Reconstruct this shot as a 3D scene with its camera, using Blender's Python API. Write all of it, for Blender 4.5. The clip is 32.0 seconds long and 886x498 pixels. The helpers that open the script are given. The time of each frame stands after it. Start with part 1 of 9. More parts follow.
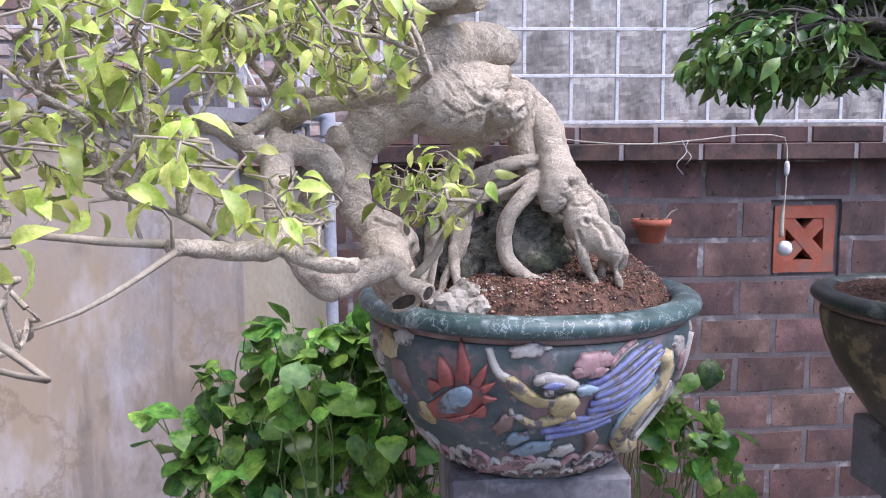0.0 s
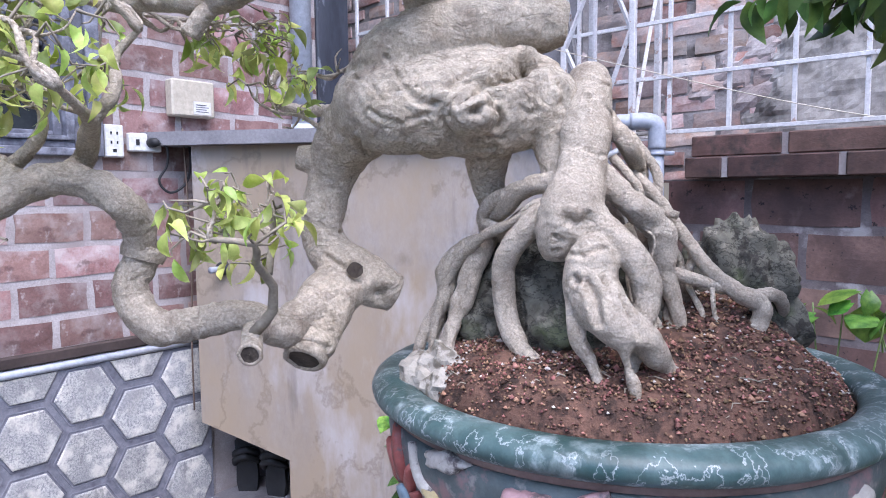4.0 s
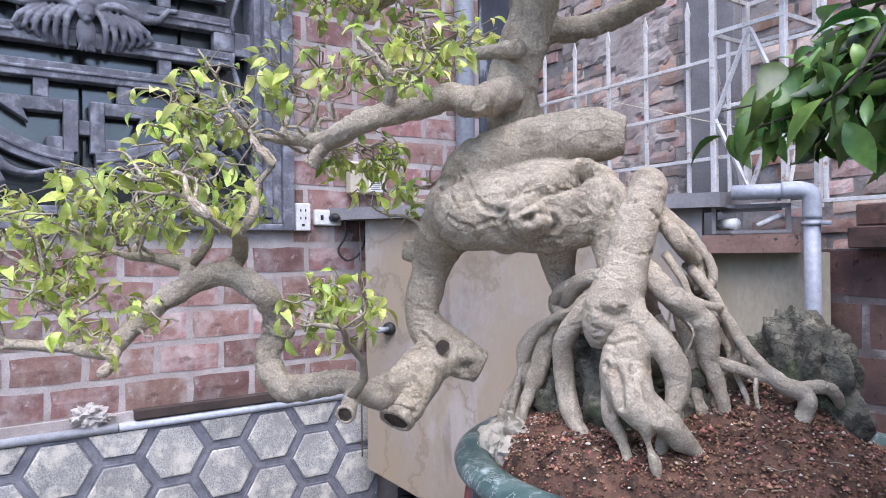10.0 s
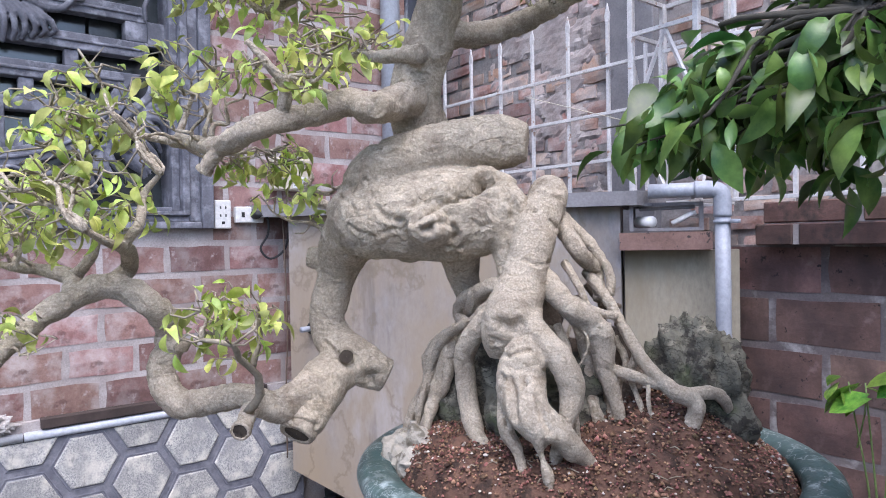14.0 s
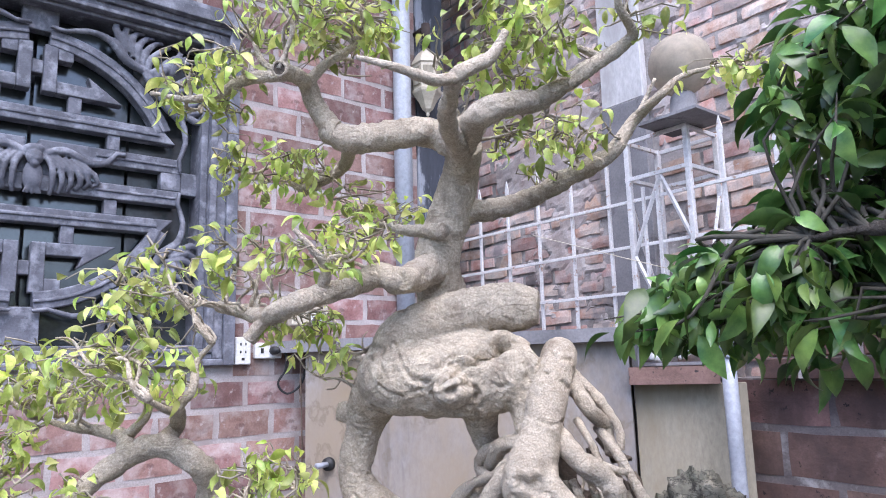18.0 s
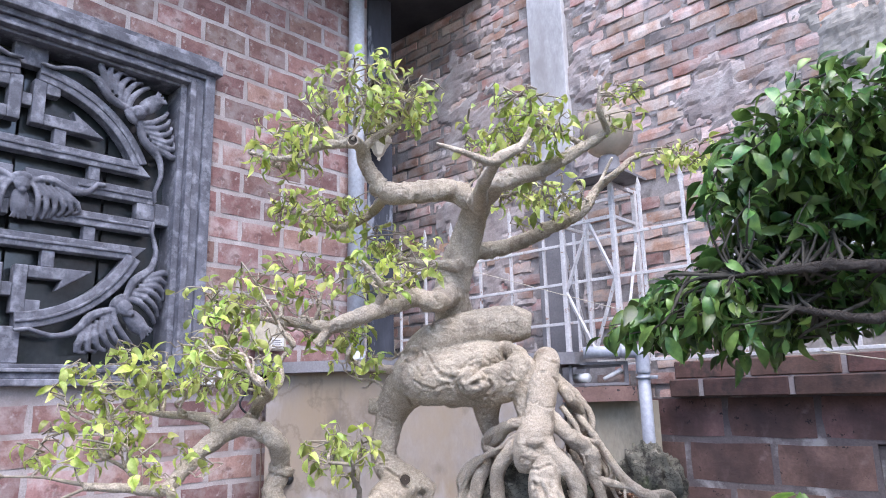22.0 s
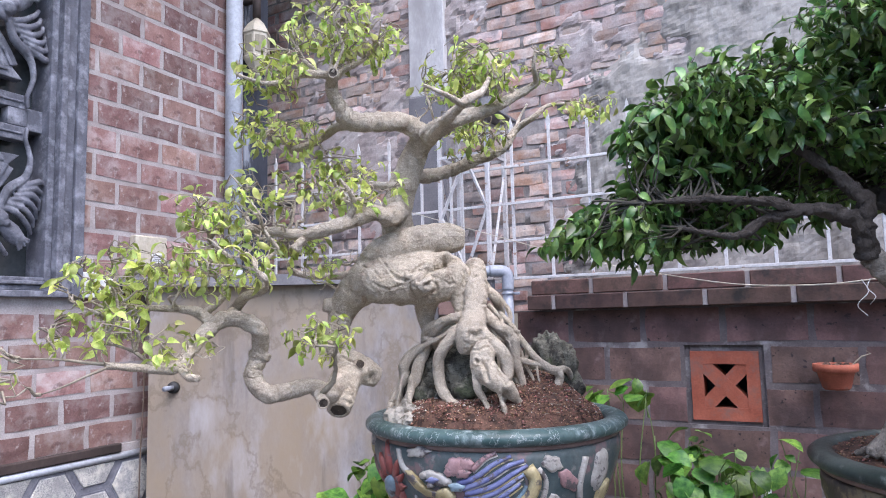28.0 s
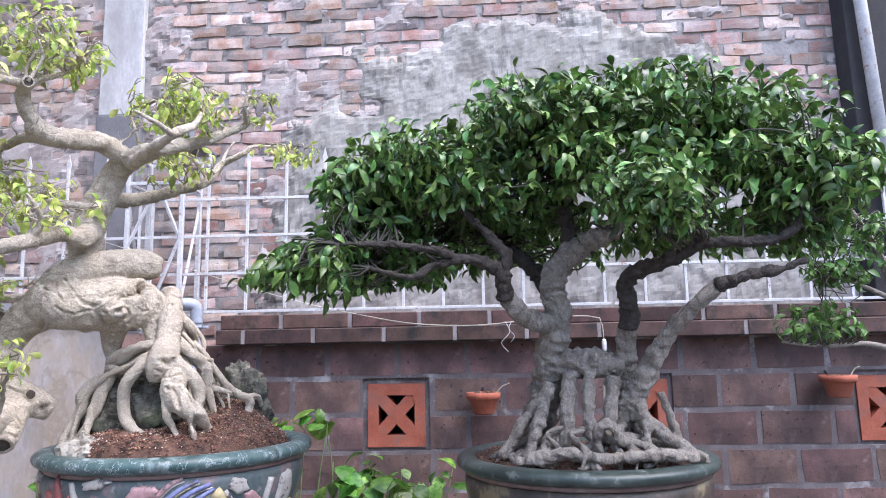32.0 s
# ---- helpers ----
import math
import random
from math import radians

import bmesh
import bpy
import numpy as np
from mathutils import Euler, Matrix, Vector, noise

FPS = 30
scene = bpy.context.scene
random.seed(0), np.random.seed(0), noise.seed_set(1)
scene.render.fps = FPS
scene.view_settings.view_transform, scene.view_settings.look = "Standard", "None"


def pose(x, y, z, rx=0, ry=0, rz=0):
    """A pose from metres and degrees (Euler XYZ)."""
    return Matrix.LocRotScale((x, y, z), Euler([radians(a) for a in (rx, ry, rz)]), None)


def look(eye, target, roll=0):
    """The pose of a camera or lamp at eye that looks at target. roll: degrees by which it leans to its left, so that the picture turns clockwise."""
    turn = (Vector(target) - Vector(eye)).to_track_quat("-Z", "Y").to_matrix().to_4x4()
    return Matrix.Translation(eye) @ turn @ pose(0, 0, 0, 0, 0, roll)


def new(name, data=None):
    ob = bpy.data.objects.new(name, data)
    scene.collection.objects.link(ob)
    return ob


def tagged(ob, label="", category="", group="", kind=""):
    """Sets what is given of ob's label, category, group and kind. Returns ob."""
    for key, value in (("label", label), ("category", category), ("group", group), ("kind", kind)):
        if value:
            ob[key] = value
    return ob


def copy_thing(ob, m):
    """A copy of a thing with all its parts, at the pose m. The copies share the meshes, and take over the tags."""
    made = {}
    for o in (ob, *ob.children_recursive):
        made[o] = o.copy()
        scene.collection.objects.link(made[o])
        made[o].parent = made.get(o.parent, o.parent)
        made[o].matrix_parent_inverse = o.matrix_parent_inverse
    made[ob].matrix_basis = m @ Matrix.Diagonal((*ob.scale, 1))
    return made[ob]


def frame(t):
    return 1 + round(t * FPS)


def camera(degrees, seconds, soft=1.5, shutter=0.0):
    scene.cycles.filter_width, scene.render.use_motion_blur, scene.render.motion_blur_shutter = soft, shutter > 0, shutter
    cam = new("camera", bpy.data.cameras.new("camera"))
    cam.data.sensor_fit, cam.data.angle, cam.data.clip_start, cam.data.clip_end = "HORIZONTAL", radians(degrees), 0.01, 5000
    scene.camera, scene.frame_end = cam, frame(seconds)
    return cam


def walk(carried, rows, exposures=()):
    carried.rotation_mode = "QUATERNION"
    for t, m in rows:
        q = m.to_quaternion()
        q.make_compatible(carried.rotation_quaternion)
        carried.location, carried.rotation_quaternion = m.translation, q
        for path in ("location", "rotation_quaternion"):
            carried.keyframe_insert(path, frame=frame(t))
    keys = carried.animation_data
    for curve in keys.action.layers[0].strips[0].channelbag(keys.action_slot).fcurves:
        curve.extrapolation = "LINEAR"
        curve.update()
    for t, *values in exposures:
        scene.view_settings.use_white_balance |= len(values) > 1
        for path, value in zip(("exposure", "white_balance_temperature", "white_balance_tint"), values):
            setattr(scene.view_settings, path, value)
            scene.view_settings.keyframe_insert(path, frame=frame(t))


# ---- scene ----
cam = camera(65.9, 32.0, 1.0)
PATH = [
    (0, (0.143, 0.043, 1.264), (0.272, 2.028, 1.050), -0.6),
    (1, (0.352, 0.123, 1.248), (0.121, 2.097, 1.032), -1.0),
    (2, (0.565, 0.082, 1.263), (-0.223, 1.912, 1.091), -0.4),
    (2.5, (0.606, 0.204, 1.258), (-0.29, 1.986, 1.106), -0.6),
    (4.5, (0.83, 0.519, 1.294), (-0.613, 1.893, 1.121), -0.4),
    (5, (0.894, 0.521, 1.316), (-0.69, 1.729, 1.145), -0.3),
    (5.5, (0.897, 0.51, 1.326), (-0.763, 1.615, 1.179), -0.5),
    (6, (0.898, 0.499, 1.33), (-0.793, 1.561, 1.216), -0.5),
    (6.5, (0.908, 0.501, 1.328), (-0.797, 1.544, 1.263), -0.5),
    (7, (0.913, 0.499, 1.326), (-0.8, 1.533, 1.313), -0.4),
    (7.5, (0.925, 0.503, 1.322), (-0.789, 1.534, 1.32), -0.4),
    (8, (0.931, 0.505, 1.321), (-0.778, 1.543, 1.32), -0.5),
    (8.5, (0.937, 0.506, 1.321), (-0.761, 1.562, 1.322), -0.5),
    (9, (0.94, 0.502, 1.323), (-0.746, 1.579, 1.324), -0.6),
    (9.5, (0.95, 0.504, 1.322), (-0.72, 1.603, 1.327), -0.6),
    (10, (0.952, 0.509, 1.321), (-0.705, 1.629, 1.325), -0.7),
    (10.5, (0.954, 0.513, 1.317), (-0.692, 1.649, 1.32), -0.7),
    (11, (0.951, 0.515, 1.306), (-0.685, 1.665, 1.307), -0.7),
    (11.5, (0.957, 0.523, 1.289), (-0.667, 1.69, 1.291), -0.7),
    (12, (0.972, 0.533, 1.278), (-0.635, 1.723, 1.279), -0.9),
    (12.5, (0.977, 0.541, 1.273), (-0.615, 1.753, 1.251), -0.9),
    (13, (0.978, 0.546, 1.274), (-0.597, 1.778, 1.244), -1.0),
    (13.5, (0.98, 0.552, 1.298), (-0.583, 1.799, 1.269), -1.0),
    (14, (0.969, 0.556, 1.343), (-0.58, 1.821, 1.319), -1.0),
    (14.5, (0.981, 0.549, 1.352), (-0.563, 1.822, 1.358), -1.1),
    (15, (0.995, 0.536, 1.361), (-0.546, 1.81, 1.43), -1.2),
    (15.5, (1.002, 0.518, 1.377), (-0.537, 1.786, 1.537), -1.2),
    (17.5, (1.041, 0.485, 1.397), (-0.502, 1.728, 1.67), -1.5),
    (18, (1.039, 0.477, 1.398), (-0.499, 1.714, 1.72), -1.6),
    (18.5, (1.037, 0.47, 1.409), (-0.492, 1.703, 1.784), -1.7),
    (19, (1.053, 0.472, 1.413), (-0.475, 1.695, 1.825), -1.7),
    (19.5, (1.058, 0.47, 1.415), (-0.472, 1.687, 1.836), -1.7),
    (20, (1.052, 0.467, 1.411), (-0.478, 1.683, 1.832), -1.8),
    (20.5, (1.058, 0.449, 1.398), (-0.469, 1.671, 1.818), -1.7),
    (21, (1.06, 0.311, 1.369), (-0.424, 1.585, 1.787), -1.4),
    (21.5, (1.084, 0.181, 1.352), (-0.295, 1.566, 1.78), -1.0),
    (22, (1.136, 0.113, 1.339), (-0.198, 1.544, 1.758), -1.4),
    (22.5, (1.197, 0.053, 1.326), (-0.142, 1.508, 1.626), -1.4),
    (23, (1.226, 0.014, 1.319), (-0.122, 1.483, 1.478), -1.3),
    (23.5, (1.225, 0.013, 1.316), (-0.122, 1.484, 1.449), -1.3),
    (24, (1.219, 0.014, 1.313), (-0.127, 1.484, 1.47), -1.3),
    (24.5, (1.234, -0.012, 1.308), (-0.11, 1.454, 1.525), -1.3),
    (25, (1.197, -0.076, 1.306), (-0.13, 1.404, 1.529), -1.3),
    (25.5, (1.148, -0.175, 1.29), (-0.03, 1.426, 1.513), -1.1),
    (26, (1.109, -0.207, 1.28), (0.035, 1.464, 1.513), -1.4),
    (26.5, (1.089, -0.201, 1.284), (0.049, 1.492, 1.51), -1.4),
    (28.5, (1.062, -0.267, 1.281), (0.153, 1.503, 1.486), -1.4),
    (29, (1.064, -0.311, 1.288), (0.175, 1.468, 1.496), -1.3),
    (29.5, (1.048, -0.384, 1.29), (0.202, 1.416, 1.499), -0.9),
    (30, (0.945, -0.369, 1.318), (0.285, 1.507, 1.526), -1.0),
    (30.5, (0.962, -0.397, 1.276), (0.434, 1.515, 1.533), -1.0),
    (31, (0.953, -0.399, 1.274), (0.538, 1.538, 1.552), -1.2),
    (31.5, (0.999, -0.396, 1.257), (0.647, 1.551, 1.549), -1.0),
    (32, (1.078, -0.375, 1.252), (1.001, 1.6, 1.557), -1.1),
]
EXPOSURES = [(0, 1.98, 6200, 21.5), (2, 1.95, 5950, 21.5), (5, 1.92, 5850, 16.5), (6, 1.73, 6000, 15.5), (8, 1.77, 6100, 15.5), (13, 1.68, 6200, 15.5), (18, 1.96, 6100, 16.5), (22, 1.89, 6200, 16.5), (26, 1.84, 6200, 16.5), (31, 1.73, 6200, 16.5), (32, 2.12, 6200, 16.5)]
walk(cam, [(t, look(eye, target, roll)) for t, eye, target, roll in PATH], EXPOSURES)

# ---- light ----
SUN_EL, SUN_AZ = radians(62), radians(120)
world = bpy.data.worlds.new("world")
scene.world = world
world.use_nodes = True
wn = world.node_tree
sky = wn.nodes.new("ShaderNodeTexSky")
sky.sky_type, sky.sun_disc = "NISHITA", False
sky.sun_elevation, sky.sun_rotation = SUN_EL, SUN_AZ
sky.air_density, sky.dust_density, sky.ozone_density = 1.0, 1.5, 1.0
wn.links.new(sky.outputs[0], wn.nodes["Background"].inputs[0])
wn.nodes["Background"].inputs[1].default_value = 0.15
sun = new("sun", bpy.data.lights.new("sun", "SUN"))
sun.data.energy, sun.data.angle, sun.data.color = 1.5, radians(60), (1.0, 0.98, 0.96)
sun.matrix_world = Matrix.Translation((0, 0, 8)) @ Vector((-math.sin(SUN_AZ) * math.cos(SUN_EL), -math.cos(SUN_AZ) * math.cos(SUN_EL), -math.sin(SUN_EL))).to_track_quat("-Z", "Y").to_matrix().to_4x4()

# ---- materials ----
def mat(name, low, high, rough=0.85, big=6.0, fine=90.0, bump=0.35, metal=0.0, each=0.0, island=0.0, through_light=0.0, dark=None, dark_scale=3.0, dark_amount=0.0, spec=0.4, stretch=(1, 1, 1), soft=0.03):
    """Two colours mixed by broad noise, fine grain and bump; each: variation from object to object."""
    m = bpy.data.materials.new(name)
    m.use_nodes = True
    nt = m.node_tree
    n, link = nt.nodes, nt.links.new
    bsdf = n["Principled BSDF"]
    tc, info = n.new("ShaderNodeTexCoord"), n.new("ShaderNodeObjectInfo")
    off = n.new("ShaderNodeVectorMath")
    off.operation = "SCALE"
    off.inputs[0].default_value = (17.0, 31.0, 23.0)
    link(info.outputs["Random"], off.inputs["Scale"])
    add = n.new("ShaderNodeVectorMath")
    link(tc.outputs["Object"], add.inputs[0])
    link(off.outputs[0], add.inputs[1])
    mp = n.new("ShaderNodeMapping")
    mp.inputs["Scale"].default_value = stretch
    link(add.outputs[0], mp.inputs[0])

    def noise_tex(scale, detail=6.0, rough_=0.6):
        t = n.new("ShaderNodeTexNoise")
        t.inputs["Scale"].default_value, t.inputs["Detail"].default_value, t.inputs["Roughness"].default_value = scale, detail, rough_
        link(mp.outputs[0], t.inputs["Vector"])
        return t

    def ramp(src, a, b):
        r = n.new("ShaderNodeMapRange")
        r.inputs[1].default_value, r.inputs[2].default_value = a, b
        link(src, r.inputs[0])
        return r.outputs[0]

    def mix(fac, a, b, kind="MIX"):
        x = n.new("ShaderNodeMix")
        x.data_type, x.blend_type = "RGBA", kind
        for sock, v in ((x.inputs[0], fac), (x.inputs[6], a), (x.inputs[7], b)):
            if isinstance(v, (tuple, float, int)):
                sock.default_value = (*v, 1) if isinstance(v, tuple) else v
            else:
                link(v, sock)
        return x.outputs[2]

    broad, grain = noise_tex(big), noise_tex(fine, 4.0, 0.7)
    colour = mix(ramp(broad.outputs[0], 0.35, 0.65), low, high)
    colour = mix(ramp(grain.outputs[0], 0.3, 0.75), mix(0.6, colour, (0.45, 0.45, 0.45), "MULTIPLY"), colour)
    if dark:
        spots = noise_tex(dark_scale, 8.0, 0.65)
        mid_ = 0.65 - 0.225 * dark_amount
        cover = ramp(spots.outputs[0], mid_ - soft, mid_ + soft)
        colour = mix(cover, colour, dark)
    if each or island:
        src = info.outputs["Random"]
        if island:
            src = n.new("ShaderNodeNewGeometry").outputs["Random Per Island"]
        hsv = n.new("ShaderNodeHueSaturation")
        v = n.new("ShaderNodeMapRange")
        v.inputs[3].default_value, v.inputs[4].default_value = 1 - (each or island), 1 + (each or island)
        link(src, v.inputs[0])
        link(v.outputs[0], hsv.inputs["Value"])
        h = n.new("ShaderNodeMapRange")
        mul = n.new("ShaderNodeMath")
        mul.operation = "FRACT"
        seven = n.new("ShaderNodeMath")
        seven.operation, seven.inputs[1].default_value = "MULTIPLY", 7.31
        link(src, seven.inputs[0])
        link(seven.outputs[0], mul.inputs[0])
        h.inputs[3].default_value, h.inputs[4].default_value = 0.5 - 0.04 * (each or island), 0.5 + 0.04 * (each or island)
        link(mul.outputs[0], h.inputs[0])
        link(h.outputs[0], hsv.inputs["Hue"])
        link(colour, hsv.inputs["Color"])
        colour = hsv.outputs[0]
    link(colour, bsdf.inputs["Base Color"])
    rg = n.new("ShaderNodeMapRange")
    rg.inputs[3].default_value, rg.inputs[4].default_value = max(0.05, rough - 0.12), min(1, rough + 0.1)
    link(grain.outputs[0], rg.inputs[0])
    link(rg.outputs[0], bsdf.inputs["Roughness"])
    bsdf.inputs["Metallic"].default_value = metal
    bsdf.inputs["Specular IOR Level"].default_value = spec
    if bump:
        b1, b2 = n.new("ShaderNodeBump"), n.new("ShaderNodeBump")
        b1.inputs["Strength"].default_value, b1.inputs["Distance"].default_value = bump, 0.006
        b2.inputs["Strength"].default_value, b2.inputs["Distance"].default_value = bump, 0.002
        link(broad.outputs[0], b1.inputs["Height"])
        link(grain.outputs[0], b2.inputs["Height"])
        link(b1.outputs[0], b2.inputs["Normal"])
        link(b2.outputs[0], bsdf.inputs["Normal"])
    if through_light:
        tr, ms = n.new("ShaderNodeBsdfTranslucent"), n.new("ShaderNodeMixShader")
        link(colour, tr.inputs[0])
        ms.inputs[0].default_value = through_light
        link(bsdf.outputs[0], ms.inputs[1])
        link(tr.outputs[0], ms.inputs[2])
        link(ms.outputs[0], n["Material Output"].inputs[0])
    return m



def paint(name, low, high):
    """Worn, dirty paint on the pot's relief."""
    return mat(name, low, high, 0.5, 20, 140, 0.3, dark=(0.10, 0.085, 0.085), dark_scale=34, dark_amount=0.35)


def bark(name, mid, deep, pale, scale, along=1.3):
    """Bark: fine grain, thin wandering wrinkles and speckles of deep colour over a paler ground."""
    m = mat(name, mid, pale, 0.9, scale * 0.5, scale * 9, 0.0, dark=deep, dark_scale=scale * 0.5, dark_amount=0.15, soft=0.14)
    nt = m.node_tree
    n, link = nt.nodes, nt.links.new
    bsdf = n["Principled BSDF"]
    tc = n.new("ShaderNodeTexCoord")
    mp = n.new("ShaderNodeMapping")
    mp.inputs["Scale"].default_value = (0.8, 0.8, along)
    link(tc.outputs["Object"], mp.inputs[0])

    def noise_of(scale_, detail, rough_, wander, src):
        t = n.new("ShaderNodeTexNoise")
        t.inputs["Scale"].default_value, t.inputs["Detail"].default_value = scale_, detail
        t.inputs["Roughness"].default_value, t.inputs["Distortion"].default_value = rough_, wander
        link(src, t.inputs["Vector"])
        return t.outputs[0]

    def node(op, a, b=0.0):
        x = n.new("ShaderNodeMath")
        x.operation = op
        for sock, v in ((x.inputs[0], a), (x.inputs[1], b)):
            if isinstance(v, float):
                sock.default_value = v
            else:
                link(v, sock)
        return x.outputs[0]

    grain = noise_of(scale * 7.0, 8.0, 0.75, 0.0, tc.outputs["Object"])
    lump = noise_of(scale * 1.1, 6.0, 0.6, 0.6, tc.outputs["Object"])
    wrinkle = noise_of(scale * 0.9, 5.0, 0.55, 1.4, mp.outputs[0])
    fold = node("ABSOLUTE", node("SUBTRACT", wrinkle, 0.5))
    line = n.new("ShaderNodeMapRange")
    line.inputs[1].default_value, line.inputs[2].default_value = 0.0, 0.045
    line.inputs[3].default_value, line.inputs[4].default_value = 0.24, 0.0
    link(fold, line.inputs[0])
    fine = noise_of(scale * 2.3, 4.0, 0.6, 2.2, mp.outputs[0])
    crease = node("ABSOLUTE", node("SUBTRACT", fine, 0.5))
    hair = n.new("ShaderNodeMapRange")
    hair.inputs[1].default_value, hair.inputs[2].default_value = 0.0, 0.03
    hair.inputs[3].default_value, hair.inputs[4].default_value = 0.14, 0.0
    link(crease, hair.inputs[0])
    old = bsdf.inputs["Base Color"].links[0].from_socket
    speck = n.new("ShaderNodeMapRange")
    speck.inputs[1].default_value, speck.inputs[2].default_value = 0.38, 0.60
    speck.inputs[3].default_value, speck.inputs[4].default_value = 0.74, 1.14
    link(noise_of(scale * 9.0, 12.0, 0.75, 0.3, tc.outputs["Object"]), speck.inputs[0])
    flecked = n.new("ShaderNodeVectorMath")
    flecked.operation = "SCALE"
    link(old, flecked.inputs[0])
    link(speck.outputs[0], flecked.inputs["Scale"])
    old = flecked.outputs[0]
    mx = n.new("ShaderNodeMix")
    mx.data_type = "RGBA"
    link(node("MAXIMUM", line.outputs[0], hair.outputs[0]), mx.inputs[0])
    link(old, mx.inputs[6])
    mx.inputs[7].default_value = (*deep, 1)
    link(mx.outputs[2], bsdf.inputs["Base Color"])
    groove = n.new("ShaderNodeMapRange")
    groove.inputs[1].default_value, groove.inputs[2].default_value = 0.0, 0.07
    link(fold, groove.inputs[0])
    nick = n.new("ShaderNodeMapRange")
    nick.inputs[1].default_value, nick.inputs[2].default_value = 0.0, 0.05
    link(crease, nick.inputs[0])
    last = None
    for src, dist, strength in ((lump, 0.005, 0.7), (groove.outputs[0], 0.0028, 0.7), (nick.outputs[0], 0.0012, 0.6), (grain, 0.003, 0.9)):
        b = n.new("ShaderNodeBump")
        b.inputs["Strength"].default_value, b.inputs["Distance"].default_value = strength, dist
        link(src, b.inputs["Height"])
        if last:
            link(last.outputs[0], b.inputs["Normal"])
        last = b
    link(last.outputs[0], bsdf.inputs["Normal"])
    return m


M_BRICK = mat("red brick", (0.215, 0.115, 0.10), (0.32, 0.195, 0.175), 0.9, 13, 130, 0.7, each=0.36, dark=(0.36, 0.30, 0.287), dark_scale=9, dark_amount=0.36, soft=0.10)
M_BLOCK = mat("laterite block", (0.135, 0.078, 0.066), (0.215, 0.128, 0.11), 0.8, 9, 110, 0.7, each=0.34, dark=(0.03, 0.022, 0.022), dark_scale=42, dark_amount=0.06, soft=0.02)
M_COPING = mat("wet dark coping brick", (0.085, 0.046, 0.038), (0.165, 0.09, 0.075), 0.7, 9, 110, 0.7, each=0.34, dark=(0.03, 0.025, 0.022), dark_scale=12, dark_amount=0.3, soft=0.08)
M_OLD = mat("weathered brick", (0.40, 0.225, 0.175), (0.62, 0.53, 0.49), 0.95, 9, 110, 1.0, each=0.45, dark=(0.20, 0.17, 0.165), dark_scale=4.5, dark_amount=0.32, soft=0.06)
M_OLD_JOIN = mat("weathered brick far", (0.40, 0.225, 0.175), (0.62, 0.53, 0.49), 0.95, 9, 110, 1.0, island=0.45, dark=(0.20, 0.17, 0.165), dark_scale=4.5, dark_amount=0.32, soft=0.06)
M_MORTAR = mat("pale mortar", (0.36, 0.32, 0.31), (0.50, 0.455, 0.445), 0.95, 10, 160, 0.5, dark=(0.26, 0.22, 0.21), dark_scale=4, dark_amount=0.3, soft=0.1)
M_MORTAR_DK = mat("grey mortar", (0.125, 0.105, 0.105), (0.20, 0.172, 0.172), 0.95, 8, 160, 0.8, dark=(0.34, 0.32, 0.315), dark_scale=6, dark_amount=0.2, soft=0.05)
M_MORTAR_OLD = mat("crumbling mortar", (0.26, 0.23, 0.22), (0.42, 0.385, 0.37), 0.95, 14, 120, 1.0, dark=(0.12, 0.108, 0.10), dark_scale=9, dark_amount=0.3, soft=0.06)
M_SMEAR = mat("smeared mortar", (0.33, 0.265, 0.248), (0.50, 0.45, 0.43), 0.95, 8, 120, 1.0, dark=(0.20, 0.17, 0.165), dark_scale=7, dark_amount=0.25, soft=0.08)
M_RENDER = mat("aged render", (0.33, 0.305, 0.275), (0.47, 0.44, 0.40), 0.95, 7, 45, 0.9, dark=(0.12, 0.11, 0.10), dark_scale=6.5, dark_amount=0.30, soft=0.08, stretch=(1, 1, 0.7))
M_PILASTER = mat("smooth grey cement", (0.44, 0.425, 0.425), (0.58, 0.565, 0.565), 0.9, 4, 60, 0.4, dark=(0.30, 0.285, 0.28), dark_scale=5, dark_amount=0.25, soft=0.1, stretch=(1, 1, 0.4))
M_PLASTER = mat("stained plaster", (0.235, 0.22, 0.222), (0.35, 0.333, 0.34), 0.9, 2.6, 60, 0.35, dark=(0.255, 0.20, 0.14), dark_scale=1.7, dark_amount=0.62, stretch=(1, 1, 0.5), soft=0.08)


